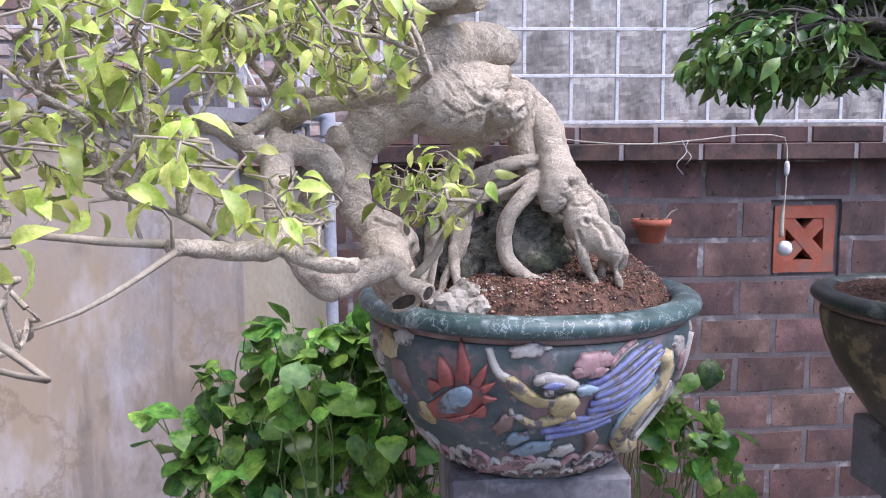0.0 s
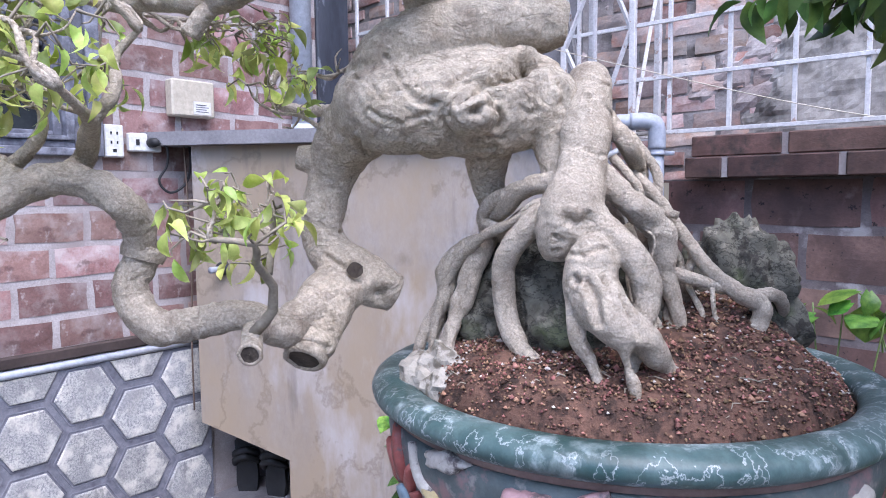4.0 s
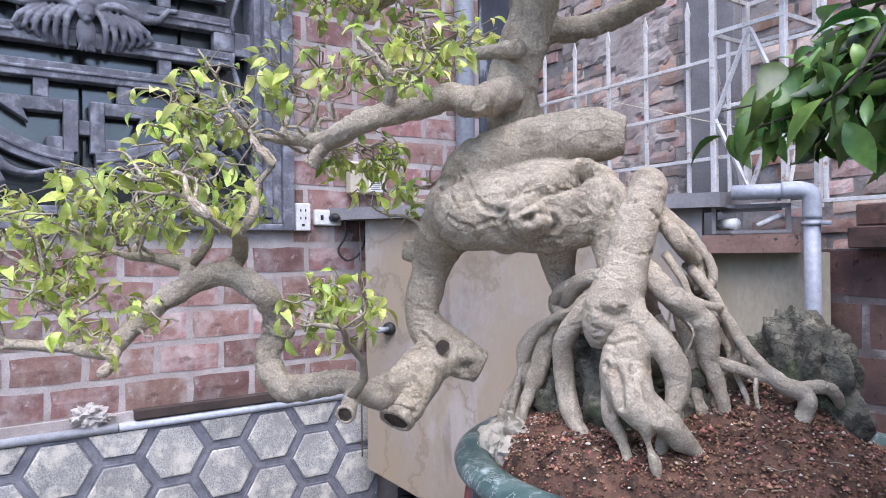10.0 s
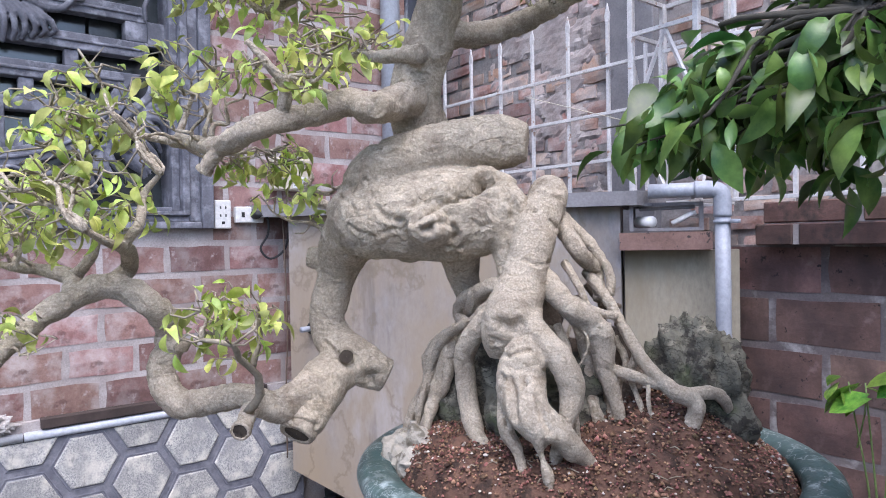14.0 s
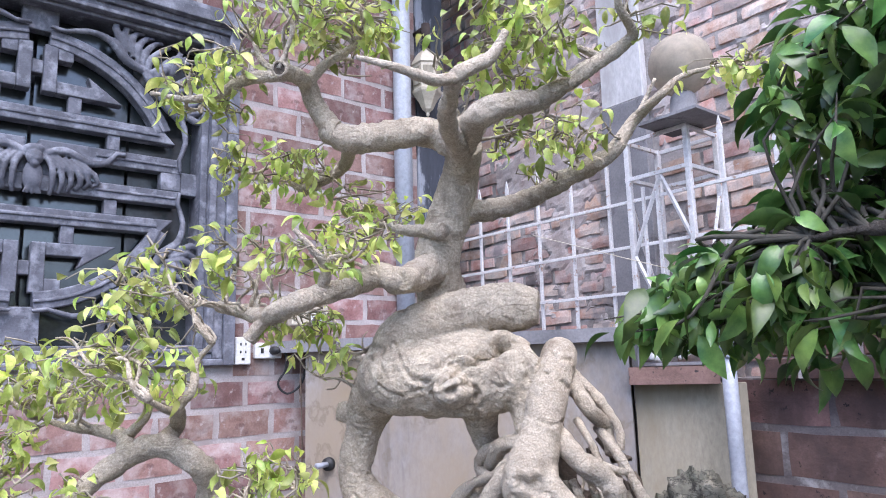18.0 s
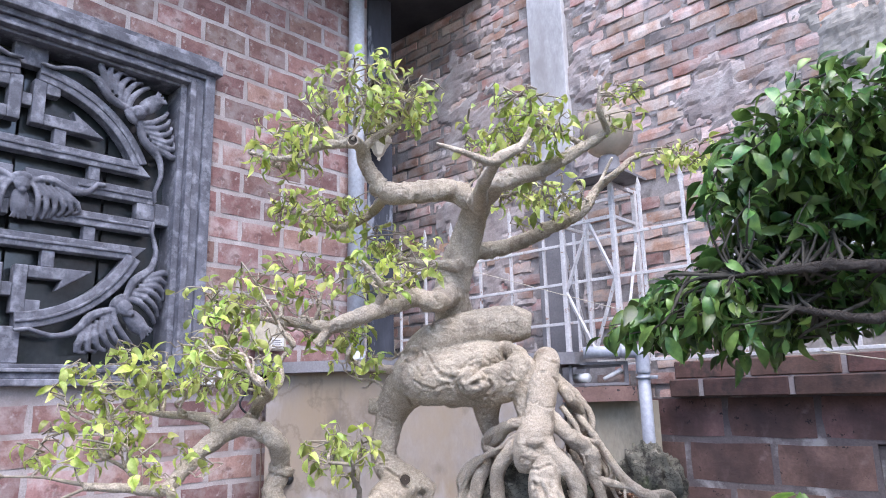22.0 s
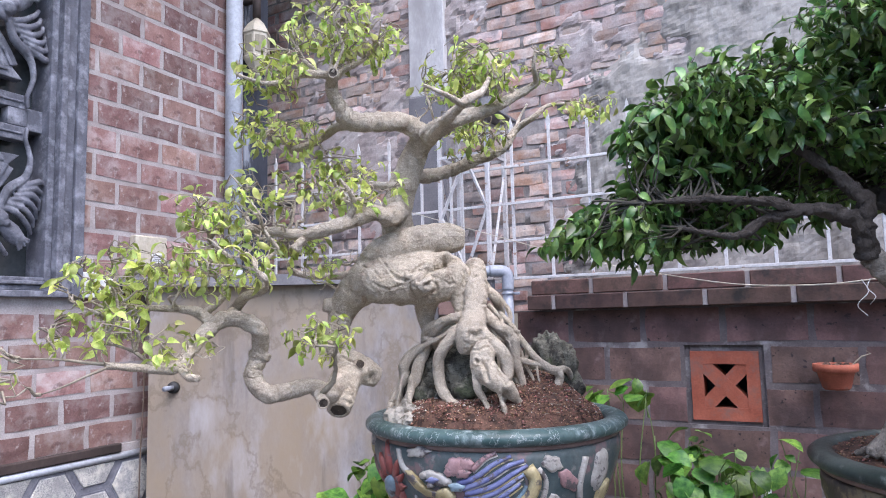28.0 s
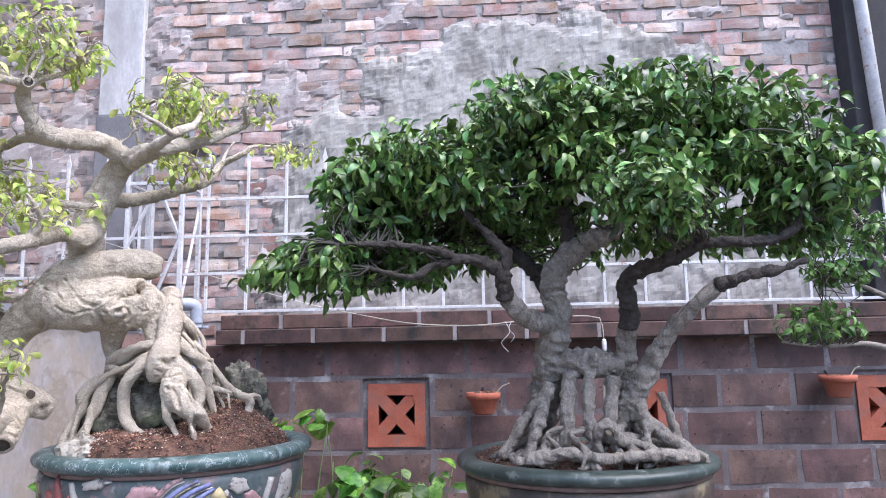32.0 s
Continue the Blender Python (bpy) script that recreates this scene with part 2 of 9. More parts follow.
def stain(m, colour, scale, lo, hi, amount, stretch=(1, 1, 1), edge=0.0, shift=0.0, spread=False):
    """One more layer of stains with outlines of their own; edge: only their rims, like tide marks; spread: on from piece to piece."""
    nt = m.node_tree
    n, link = nt.nodes, nt.links.new
    bsdf = n["Principled BSDF"]
    tc, mp, t, r = n.new("ShaderNodeTexCoord"), n.new("ShaderNodeMapping"), n.new("ShaderNodeTexNoise"), n.new("ShaderNodeMapRange")
    mp.inputs["Scale"].default_value, mp.inputs["Location"].default_value = stretch, (shift, shift * 0.7, shift * 1.3)
    link(n.new("ShaderNodeNewGeometry").outputs["Position"] if spread else tc.outputs["Object"], mp.inputs[0])
    link(mp.outputs[0], t.inputs["Vector"])
    t.inputs["Scale"].default_value, t.inputs["Detail"].default_value, t.inputs["Roughness"].default_value = scale, 7.0, 0.6
    src = t.outputs[0]
    if edge:
        for op, v in (("SUBTRACT", 0.5), ("ABSOLUTE", 0.0)):
            x = n.new("ShaderNodeMath")
            x.operation, x.inputs[1].default_value = op, v
            link(src, x.inputs[0])
            src = x.outputs[0]
    r.inputs[1].default_value, r.inputs[2].default_value = (edge, 0.0) if edge else (lo, hi)
    r.inputs[3].default_value, r.inputs[4].default_value = 0.0, amount
    link(src, r.inputs[0])
    mx = n.new("ShaderNodeMix")
    mx.data_type = "RGBA"
    link(r.outputs[0], mx.inputs[0])
    link(bsdf.inputs["Base Color"].links[0].from_socket, mx.inputs[6])
    mx.inputs[7].default_value = (*colour, 1)
    link(mx.outputs[2], bsdf.inputs["Base Color"])


stain(M_RENDER, (0.14, 0.125, 0.11), 4.0, 0.54, 0.62, 0.6, (1, 1, 0.8))
stain(M_RENDER, (0.52, 0.50, 0.47), 6.0, 0.58, 0.66, 0.45, (1, 1, 0.5), shift=6.0)
stain(M_RENDER, (0.20, 0.175, 0.15), 2.2, 0.46, 0.62, 0.45, (1, 1, 0.6), shift=11.0)
stain(M_RENDER, (0.07, 0.065, 0.06), 14.0, 0.58, 0.68, 0.6, (1, 1, 0.3), shift=3.0)
stain(M_PLASTER, (0.30, 0.235, 0.165), 1.2, 0.40, 0.58, 0.7, (1, 1, 0.5), shift=7.0)
stain(M_PLASTER, (0.15, 0.115, 0.085), 2.6, 0.56, 0.62, 0.55, (1, 1, 0.8))
stain(M_PLASTER, (0.42, 0.40, 0.41), 3.2, 0.56, 0.66, 0.6, (1, 1, 0.35), 0.0, 4.0)
stain(M_PLASTER, (0.13, 0.11, 0.10), 9.0, 0.60, 0.68, 0.5, (1, 1, 0.12), 0.0, 9.0)
stain(M_PLASTER, (0.16, 0.125, 0.09), 2.1, 0, 0, 0.5, (1, 1, 0.8), 0.018, 2.0)
stain(M_BRICK, (0.42, 0.37, 0.36), 30.0, 0.60, 0.70, 0.6)
stain(M_BRICK, (0.10, 0.055, 0.05), 16.0, 0.60, 0.68, 0.6, shift=3.0)
stain(M_BLOCK, (0.30, 0.21, 0.19), 14.0, 0.60, 0.72, 0.5)
stain(M_BLOCK, (0.05, 0.034, 0.034), 5.0, 0.52, 0.66, 0.6, (1, 1, 0.7), shift=5.0)
M_BEIGE = mat("ochre plaster", (0.31, 0.275, 0.21), (0.40, 0.365, 0.295), 0.9, 3, 80, 0.3, dark=(0.24, 0.20, 0.14), dark_scale=3, dark_amount=0.4, soft=0.1, stretch=(1, 1, 0.4))
M_CONCRETE = mat("grey concrete", (0.16, 0.155, 0.165), (0.26, 0.25, 0.26), 0.9, 5, 110, 0.4, dark=(0.08, 0.075, 0.08), dark_scale=4, dark_amount=0.3)
M_STONE = mat("blue-grey carved stone", (0.085, 0.088, 0.107), (0.16, 0.163, 0.195), 0.75, 14, 130, 0.4, dark=(0.27, 0.275, 0.315), dark_scale=17, dark_amount=0.3, soft=0.10)
M_DARK = mat("shade-dark interior", (0.026, 0.028, 0.034), (0.042, 0.044, 0.052), 0.9, 3, 50, 0.1)
M_TILE = mat("speckled white tile", (0.36, 0.36, 0.355), (0.62, 0.605, 0.56), 0.85, 10, 240, 0.9, each=0.18, dark=(0.20, 0.20, 0.215), dark_scale=170, dark_amount=0.55, soft=0.09)
stain(M_TILE, (0.27, 0.265, 0.26), 11.0, 0.50, 0.64, 0.55, (1, 1, 0.7), spread=True)
stain(M_TILE, (0.70, 0.66, 0.58), 13.0, 0.50, 0.62, 0.6, shift=5.0, spread=True)
stain(M_TILE, (0.16, 0.16, 0.165), 34.0, 0.60, 0.67, 0.6, (1, 1, 0.4), shift=8.0, spread=True)
M_GROUT = mat("blue-grey grout", (0.15, 0.153, 0.185), (0.26, 0.263, 0.30), 0.85, 18, 160, 0.7, dark=(0.10, 0.10, 0.125), dark_scale=20, dark_amount=0.3, soft=0.08)
M_PVC = mat("grey pvc pipe", (0.30, 0.32, 0.37), (0.40, 0.42, 0.47), 0.45, 5, 60, 0.08)
M_PVC_PALE = mat("pale grey drain pipe", (0.46, 0.49, 0.55), (0.58, 0.60, 0.65), 0.45, 5, 60, 0.08)
M_RAIL = mat("pale blue pvc rail", (0.42, 0.45, 0.52), (0.56, 0.58, 0.63), 0.5, 8, 80, 0.1)
M_WHITE = mat("white plastic", (0.70, 0.69, 0.68), (0.78, 0.77, 0.75), 0.45, 6, 60, 0.05)
M_IVORY = mat("ivory plastic", (0.52, 0.46, 0.36), (0.60, 0.54, 0.43), 0.5, 6, 60, 0.05)
M_BLACK = mat("black rubber", (0.012, 0.012, 0.013), (0.03, 0.03, 0.032), 0.6, 9, 90, 0.2)
M_IRON = mat("white painted iron", (0.56, 0.54, 0.54), (0.70, 0.68, 0.67), 0.55, 18, 120, 0.2, dark=(0.30, 0.20, 0.15), dark_scale=26, dark_amount=0.1)
M_TERRA = mat("orange terracotta", (0.34, 0.09, 0.05), (0.45, 0.135, 0.08), 0.8, 9, 140, 0.4, dark=(0.22, 0.11, 0.085), dark_scale=12, dark_amount=0.3, soft=0.08)
M_BARK = bark("pale grey bark", (0.60, 0.505, 0.39), (0.22, 0.155, 0.105), (0.78, 0.69, 0.56), 34)
M_BARK2 = bark("dark wet bark", (0.27, 0.23, 0.185), (0.035, 0.027, 0.021), (0.52, 0.46, 0.39), 26, 0.45)
M_BARK2D = bark("crown-shaded bark", (0.055, 0.044, 0.036), (0.016, 0.013, 0.011), (0.12, 0.10, 0.085), 26, 0.7)
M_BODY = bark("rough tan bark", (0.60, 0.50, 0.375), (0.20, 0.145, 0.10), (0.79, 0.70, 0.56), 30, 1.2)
M_ROOT_DK = bark("shade-dark brown root bark", (0.17, 0.125, 0.095), (0.05, 0.036, 0.03), (0.29, 0.225, 0.175), 40)
M_ROOT = bark("smooth pale root bark", (0.65, 0.55, 0.425), (0.28, 0.205, 0.14), (0.81, 0.72, 0.585), 44)
M_CUT = mat("shade-dark cut wood", (0.045, 0.034, 0.026), (0.10, 0.078, 0.058), 0.95, 60, 200, 0.8)
M_TWIG = mat("twig bark", (0.25, 0.21, 0.155), (0.36, 0.315, 0.245), 0.9, 40, 200, 0.4)
M_TWIG2 = mat("dark twig bark", (0.05, 0.045, 0.034), (0.10, 0.09, 0.072), 0.9, 40, 200, 0.4)
M_LEAF = mat("young yellow-green leaf", (0.36, 0.50, 0.07), (0.74, 0.79, 0.27), 0.32, 2.0, 9, 0.05, each=0.5, through_light=0.48)
M_LEAF_J = mat("young leaf cluster", (0.34, 0.48, 0.07), (0.76, 0.80, 0.29), 0.32, 30, 70, 0.15, island=0.6, through_light=0.48)
M_LEAF2 = mat("deep green glossy leaf", (0.042, 0.118, 0.028), (0.20, 0.33, 0.078), 0.34, 2.0, 9, 0.05, each=0.65, through_light=0.14, spec=0.5)
M_LEAF2_J = mat("deep green leaf cluster", (0.042, 0.118, 0.028), (0.20, 0.33, 0.078), 0.34, 30, 70, 0.15, island=0.7, through_light=0.14, spec=0.5)
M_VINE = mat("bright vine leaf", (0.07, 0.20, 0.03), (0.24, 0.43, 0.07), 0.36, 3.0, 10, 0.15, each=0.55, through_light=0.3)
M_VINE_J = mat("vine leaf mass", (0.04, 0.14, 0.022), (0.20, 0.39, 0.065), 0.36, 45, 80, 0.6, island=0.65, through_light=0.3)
M_STEM = mat("green stem", (0.13, 0.20, 0.06), (0.20, 0.27, 0.09), 0.6, 30, 160, 0.2)
M_SOIL = mat("red crumbly soil", (0.10, 0.052, 0.036), (0.175, 0.092, 0.062), 0.95, 30, 200, 1.0, dark=(0.035, 0.02, 0.014), dark_scale=55, dark_amount=0.5, soft=0.06)
M_CRUMB = mat("red soil crumbs", (0.12, 0.055, 0.036), (0.34, 0.185, 0.125), 0.95, 60, 300, 0.6, island=0.85)
M_PEBBLE = mat("pale pebbles", (0.42, 0.36, 0.31), (0.58, 0.52, 0.46), 0.85, 60, 300, 0.4, island=0.35)
M_ROCK = mat("mossy grey rock", (0.085, 0.08, 0.06), (0.20, 0.188, 0.148), 0.9, 22, 130, 1.0, dark=(0.05, 0.044, 0.035), dark_scale=38, dark_amount=0.45, soft=0.02)
stain(M_ROCK, (0.30, 0.27, 0.21), 24.0, 0.54, 0.62, 0.7, (1, 1, 1.6))
stain(M_ROCK, (0.075, 0.10, 0.035), 12.0, 0.55, 0.66, 0.5, shift=4.0)
stain(M_ROCK, (0.02, 0.018, 0.015), 40.0, 0, 0, 0.8, (1, 1, 1.8), 0.03, 2.0)
M_ROCK_PALE = mat("pale chalky rock", (0.30, 0.27, 0.22), (0.45, 0.415, 0.355), 0.9, 22, 150, 0.9, dark=(0.15, 0.13, 0.10), dark_scale=30, dark_amount=0.45)
M_GLAZE = mat("teal glazed rim", (0.032, 0.075, 0.073), (0.11, 0.165, 0.16), 0.42, 16, 120, 0.25, dark=(0.30, 0.36, 0.36), dark_scale=26, dark_amount=0.16, soft=0.06, stretch=(1, 1, 0.6))
stain(M_GLAZE, (0.46, 0.50, 0.50), 26.0, 0, 0, 0.7, (1, 1, 0.7), 0.012)
stain(M_GLAZE, (0.02, 0.04, 0.035), 14.0, 0.54, 0.62, 0.6, shift=3.0)
M_GLAZE2 = mat("dark green glaze", (0.026, 0.038, 0.033), (0.07, 0.092, 0.08), 0.38, 14, 110, 0.25, dark=(0.18, 0.20, 0.185), dark_scale=20, dark_amount=0.12, soft=0.06)
M_POT = mat("painted teal ceramic", (0.055, 0.085, 0.09), (0.13, 0.15, 0.145), 0.5, 12, 110, 0.3, dark=(0.2, 0.13, 0.13), dark_scale=12, dark_amount=0.3)
stain(M_POT, (0.30, 0.27, 0.25), 40.0, 0.60, 0.68, 0.6)
M_POT2 = mat("brown painted ceramic", (0.05, 0.042, 0.035), (0.13, 0.10, 0.075), 0.5, 14, 110, 0.3, dark=(0.22, 0.17, 0.10), dark_scale=14, dark_amount=0.35)
M_BROWN = mat("brown glaze foot", (0.16, 0.10, 0.085), (0.26, 0.18, 0.155), 0.5, 14, 110, 0.3)
M_RED = paint("red painted relief", (0.26, 0.07, 0.06), (0.36, 0.12, 0.10))
M_PINK = paint("pink painted relief", (0.33, 0.19, 0.19), (0.44, 0.28, 0.28))
M_YELLOW = paint("yellow painted relief", (0.36, 0.28, 0.13), (0.50, 0.43, 0.25))
M_BLUE = paint("blue painted relief", (0.12, 0.135, 0.30), (0.24, 0.265, 0.44))
M_SKYBLUE = paint("sky blue painted relief", (0.17, 0.25, 0.31), (0.28, 0.37, 0.42))
M_CREAM = paint("cream painted relief", (0.36, 0.335, 0.30), (0.50, 0.475, 0.43))
M_PAVE = mat("wet concrete paving", (0.12, 0.115, 0.11), (0.19, 0.185, 0.175), 0.8, 4, 80, 0.3)
M_LAMPGLASS = mat("smoky acrylic globe", (0.52, 0.45, 0.36), (0.60, 0.53, 0.44), 0.22, 3, 30, 0.0)
M_WOOD = mat("dark stained wood", (0.035, 0.025, 0.022), (0.07, 0.05, 0.045), 0.8, 9, 90, 0.3)
M_ROOF = mat("dark roof underside", (0.03, 0.028, 0.03), (0.05, 0.047, 0.048), 0.9, 6, 70, 0.2)
M_LAMPGLASS.node_tree.nodes["Principled BSDF"].inputs["Transmission Weight"].default_value = 0.42
M_LAMPGLASS.node_tree.nodes["Principled BSDF"].inputs["IOR"].default_value = 1.12

# ---- mesh helpers ----
rnd = random.Random(7)


def mesh_of(bm, name, material, smooth=False):
    me = bpy.data.meshes.new(name)
    bm.normal_update()
    bm.to_mesh(me)
    bm.free()
    if material:
        me.materials.append(material)
    if smooth:
        me.polygons.foreach_set("use_smooth", [True] * len(me.polygons))
    return me


def under(ob, parent):
    ob.parent = parent
    ob.matrix_parent_inverse = Matrix.Translation(-top_place(parent))
    return ob


PLACES = {}


def top_place(ob):
    return PLACES.get(ob.name, Vector((0, 0, 0)))


def thing(name, place, label, category, group=""):
    ob = new(name)
    ob.empty_display_size = 0.05
    ob.location = place
    PLACES[ob.name] = Vector(place)
    return tagged(ob, label, category, group)


def part(name, bm, material, parent, label="", smooth=False):
    """One mesh object, built in world places, under a thing or a part."""
    ob = new(name, mesh_of(bm, name, material, smooth))
    under(ob, parent)
    return tagged(ob, label) if label else ob


def solid(name, bm, material, label, category, group="", kind="", smooth=False):
    return tagged(new(name, mesh_of(bm, name, material, smooth)), label, category, group, kind)


def box(bm, lo, hi, bevel=0.0, m=None):
    lo, hi = Vector(lo), Vector(hi)
    r = bmesh.ops.create_cube(bm, size=1.0, matrix=Matrix.Translation((lo + hi) / 2) @ Matrix.Diagonal((*(hi - lo), 1)))
    vs = r["verts"]
    if bevel:
        es = list({e for v in vs for e in v.link_edges})
        out = bmesh.ops.bevel(bm, geom=es, offset=bevel, segments=1, affect="EDGES", profile=0.5)
        vs = list({v for f in out["faces"] for v in f.verts} | {v for v in vs if v.is_valid})
    if m is not None:
        bmesh.ops.transform(bm, matrix=m, verts=vs)
    return vs


def smooth_path(nodes, step):
    """Catmull-Rom through nodes of (x, y, z, r), resampled about every step metres."""
    pts = [np.array(p, float) for p in nodes]
    pts = [2 * pts[0] - pts[1]] + pts + [2 * pts[-1] - pts[-2]]
    out = []
    for i in range(1, len(pts) - 2):
        a, b, c, d = pts[i - 1 : i + 3]
        k = max(1, int(np.linalg.norm(c[:3] - b[:3]) / step))
        for j in range(k):
            u = j / k
            out.append(0.5 * (2 * b + (c - a) * u + (2 * a - 5 * b + 4 * c - d) * u * u + (3 * b - a - 3 * c + d) * u**3))
    out.append(pts[-2])
    return out


def tube(bm, nodes, seg=10, step=0.012, rough=0.0, freq=30.0, caps=True, seed=0.0):
    path = smooth_path(nodes, step)
    rings, up = [], Vector((0.31, 0.27, 0.91))
    for i, p in enumerate(path):
        a, b = path[max(0, i - 1)], path[min(len(path) - 1, i + 1)]
        way = Vector(b[:3] - a[:3])
        if way.length < 1e-9:
            way = Vector((0, 0, 1))
        way.normalize()
        side = up.cross(way)
        if side.length < 1e-4:
            side = Vector((1, 0, 0)).cross(way)
        side.normalize()
        up = way.cross(side)
        ring = []
        for k in range(seg):
            a_ = 2 * math.pi * k / seg
            d = side * math.cos(a_) + up * math.sin(a_)
            c = Vector(p[:3])
            r = max(p[3], 0.0004)
            if rough:
                q = (c + d * r) * freq + Vector((seed, seed * 0.7, 0))
                r *= 1 - 1.1 * rough * (1 - abs(noise.noise(q * 0.9))) ** 9 - 0.6 * rough * (1 - abs(noise.noise(q * 2.1))) ** 9 + 0.6 * rough * noise.noise(Vector((i * 0.16 + seed, seed, 0))) + 0.30 * rough * noise.noise(Vector((i * 0.62 + seed, d.x * 0.35, d.y * 0.35 + seed))) + 0.16 * rough * math.sin(i * 1.35 + 3 * noise.noise(q * 0.4)) + rough * noise.noise(q) + 0.5 * rough * noise.noise(q * 2.7) + 0.45 * rough * noise.noise(Vector((q.x * 0.3, q.y * 0.3, q.z * 0.3)))
            ring.append(bm.verts.new(c + d * r))
        rings.append(ring)
    for a, b in zip(rings, rings[1:]):
        for k in range(seg):
            bm.faces.new((a[k], a[(k + 1) % seg], b[(k + 1) % seg], b[k]))
    if caps:
        bm.faces.new(rings[0][::-1])
        bm.faces.new(rings[-1])
    return rings


def rod(bm, p, q, r, seg=10, r2=None):
    return tube(bm, [(*p, r), (*q, r if r2 is None else r2)], seg, step=9)


def lathe(bm, profile, centre, seg=64):
    """Profile of (radius, z), from the outside bottom round to the inside."""
    rings = [[bm.verts.new((centre[0] + r * math.cos(2 * math.pi * k / seg), centre[1] + r * math.sin(2 * math.pi * k / seg), z)) for k in range(seg)] for r, z in profile]
    for a, b in zip(rings, rings[1:]):
        for k in range(seg):
            bm.faces.new((a[k], a[(k + 1) % seg], b[(k + 1) % seg], b[k]))
    return rings


def prism(bm, outline, to3d, d0, d1):
    """A flat shape given in (u, v), pulled from depth d0 to d1."""
    a = [bm.verts.new(to3d(u, v, d0)) for u, v in outline]
    b = [bm.verts.new(to3d(u, v, d1)) for u, v in outline]
    n = len(outline)
    bm.faces.new(a[::-1])
    bm.faces.new(b)
    for k in range(n):
        bm.faces.new((a[k], a[(k + 1) % n], b[(k + 1) % n], b[k]))
    return a + b


def stone(bm, centre, size, seed, cuts=3, rough=0.35, freq=2.2):
    r = bmesh.ops.create_icosphere(bm, subdivisions=cuts, radius=1.0)
    for v in r["verts"]:
        q = v.co * freq + Vector((seed * 3.1, seed * 1.7, seed))
        k = 1 + rough * noise.noise(q) + rough * 0.6 * abs(noise.noise(q * 2.3)) + 0.25 * rough * noise.noise(q * 5.1)
        v.co = Vector(centre) + Vector((v.co.x * size[0], v.co.y * size[1], v.co.z * size[2])) * k
    return r["verts"]


def leaf_shape(length, width, droop, fold, rows=5, tip=1.0, heart=0.0):
    """Vertices and faces of one leaf along +x, arched and folded on its midrib."""
    vs, fs = [], []
    for i in range(rows + 1):
        u = i / rows
        w = width / 2 * (math.sin(math.pi * min(1, u**0.88)) ** (0.8 + 0.3 * tip) if 0 < u < 1 else 0.02)
        if heart and u < 0.5:
            w = max(w, width / 2 * (0.55 + 0.9 * u) * heart) if i else width * 0.12
        ang = droop * u
        x = length * (math.sin(ang) / max(droop, 1e-3)) if droop > 1e-3 else length * u
        z = -length * (1 - math.cos(ang)) / max(droop, 1e-3) if droop > 1e-3 else 0
        back = -0.12 * length * heart if (heart and i == 0) else 0
        vs += [(x + back, w, z + fold * w), (x, 0, z), (x + back, -w, z + fold * w)]
    for i in range(rows):
        a = 3 * i
        fs += [(a, a + 1, a + 4, a + 3), (a + 1, a + 2, a + 5, a + 4)]
    return np.array(vs, float), fs


def turn_to(way, roll):
    """A turn that lays +x along way, with the leaf's top side up and a roll about it."""
    x = Vector(way).normalized()
    z = Vector((0, 0, 1)) - x * x.z
    if z.length < 1e-3:
        z = Vector((1, 0, 0))
    z.normalize()
    y = z.cross(x)
    return Matrix((x, y, z)).transposed() @ Matrix.Rotation(roll, 3, "X")


def join_leaves(name, shape_list, spots, material, parent):
    """Many leaves as one mesh. spots: place, turn, size, shape number."""
    vs, fs = [], []
    base = 0
    for place, turn, size, k in spots:
        sv, sf = shape_list[k]
        vs.append(sv * size @ np.array(turn).T + np.array(place))
        fs += [tuple(i + base for i in f) for f in sf]
        base += len(sv)
    if not vs:
        return None
    me = bpy.data.meshes.new(name)
    me.from_pydata(np.concatenate(vs).tolist(), [], fs)
    me.materials.append(material)
    me.polygons.foreach_set("use_smooth", [True] * len(me.polygons))
    ob = new(name, me)
    under(ob, parent)
    return tagged(ob, kind="stuff")

# ---- setting ----
LX, RY, NY = -1.56, 2.73, 2.95          # faces of the house wall, the boundary wall and the neighbour's wall
DIAG0, DIAG1 = Vector((-1.56, 1.70, 0)), Vector((-0.13, 2.58, 0))
DU = (DIAG1 - DIAG0).normalized()
DN = Vector((DU.y, -DU.x, 0))           # out of the plaster towards the courtyard


def diag(u, out, z):
    return DIAG0 + DU * u + DN * out + Vector((0, 0, z))


DLEN = (DIAG1 - DIAG0).length

GZ = -0.30                              # the low courtyard ground
bm = bmesh.new()
g = [bm.verts.new(p) for p in ((-60, -60, GZ), (60, -60, GZ), (60, 60, GZ), (-60, 60, GZ))]
bm.faces.new(g)
ground = solid("ground", bm, M_PAVE, "wet grey concrete courtyard paving", "ground", kind="structure")

bm = bmesh.new()
box(bm, (LX - 0.215, -3.5, GZ - 0.05), (-0.30, 2.60, -0.001), 0.004)
solid("floor", bm, M_PAVE, "raised wet concrete floor beside the house", "floor", kind="structure")

# house wall, with its window opening
WY0, WY1, WZ0, WZ1 = 0.094, 1.506, 1.403, 2.76
bm = bmesh.new()
box(bm, (LX - 0.22, -3.5, 0), (LX - 0.0045, WY0 + 0.05, 3.9))
box(bm, (LX - 0.22, WY1 - 0.05, 0), (LX - 0.0045, 2.42, 3.9))
box(bm, (LX - 0.22, WY0 + 0.05, 0), (LX - 0.0045, WY1 - 0.05, WZ0 + 0.05))
box(bm, (LX - 0.22, WY0 + 0.05, WZ1 - 0.05), (LX - 0.0045, WY1 - 0.05, 3.9))
wall_house = solid("wall_house", bm, M_MORTAR, "brick house wall with pale flush mortar joints", "wall", kind="structure")
# closed near-black box: keeps skylight out and carries the unlit room's darkness
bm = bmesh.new()
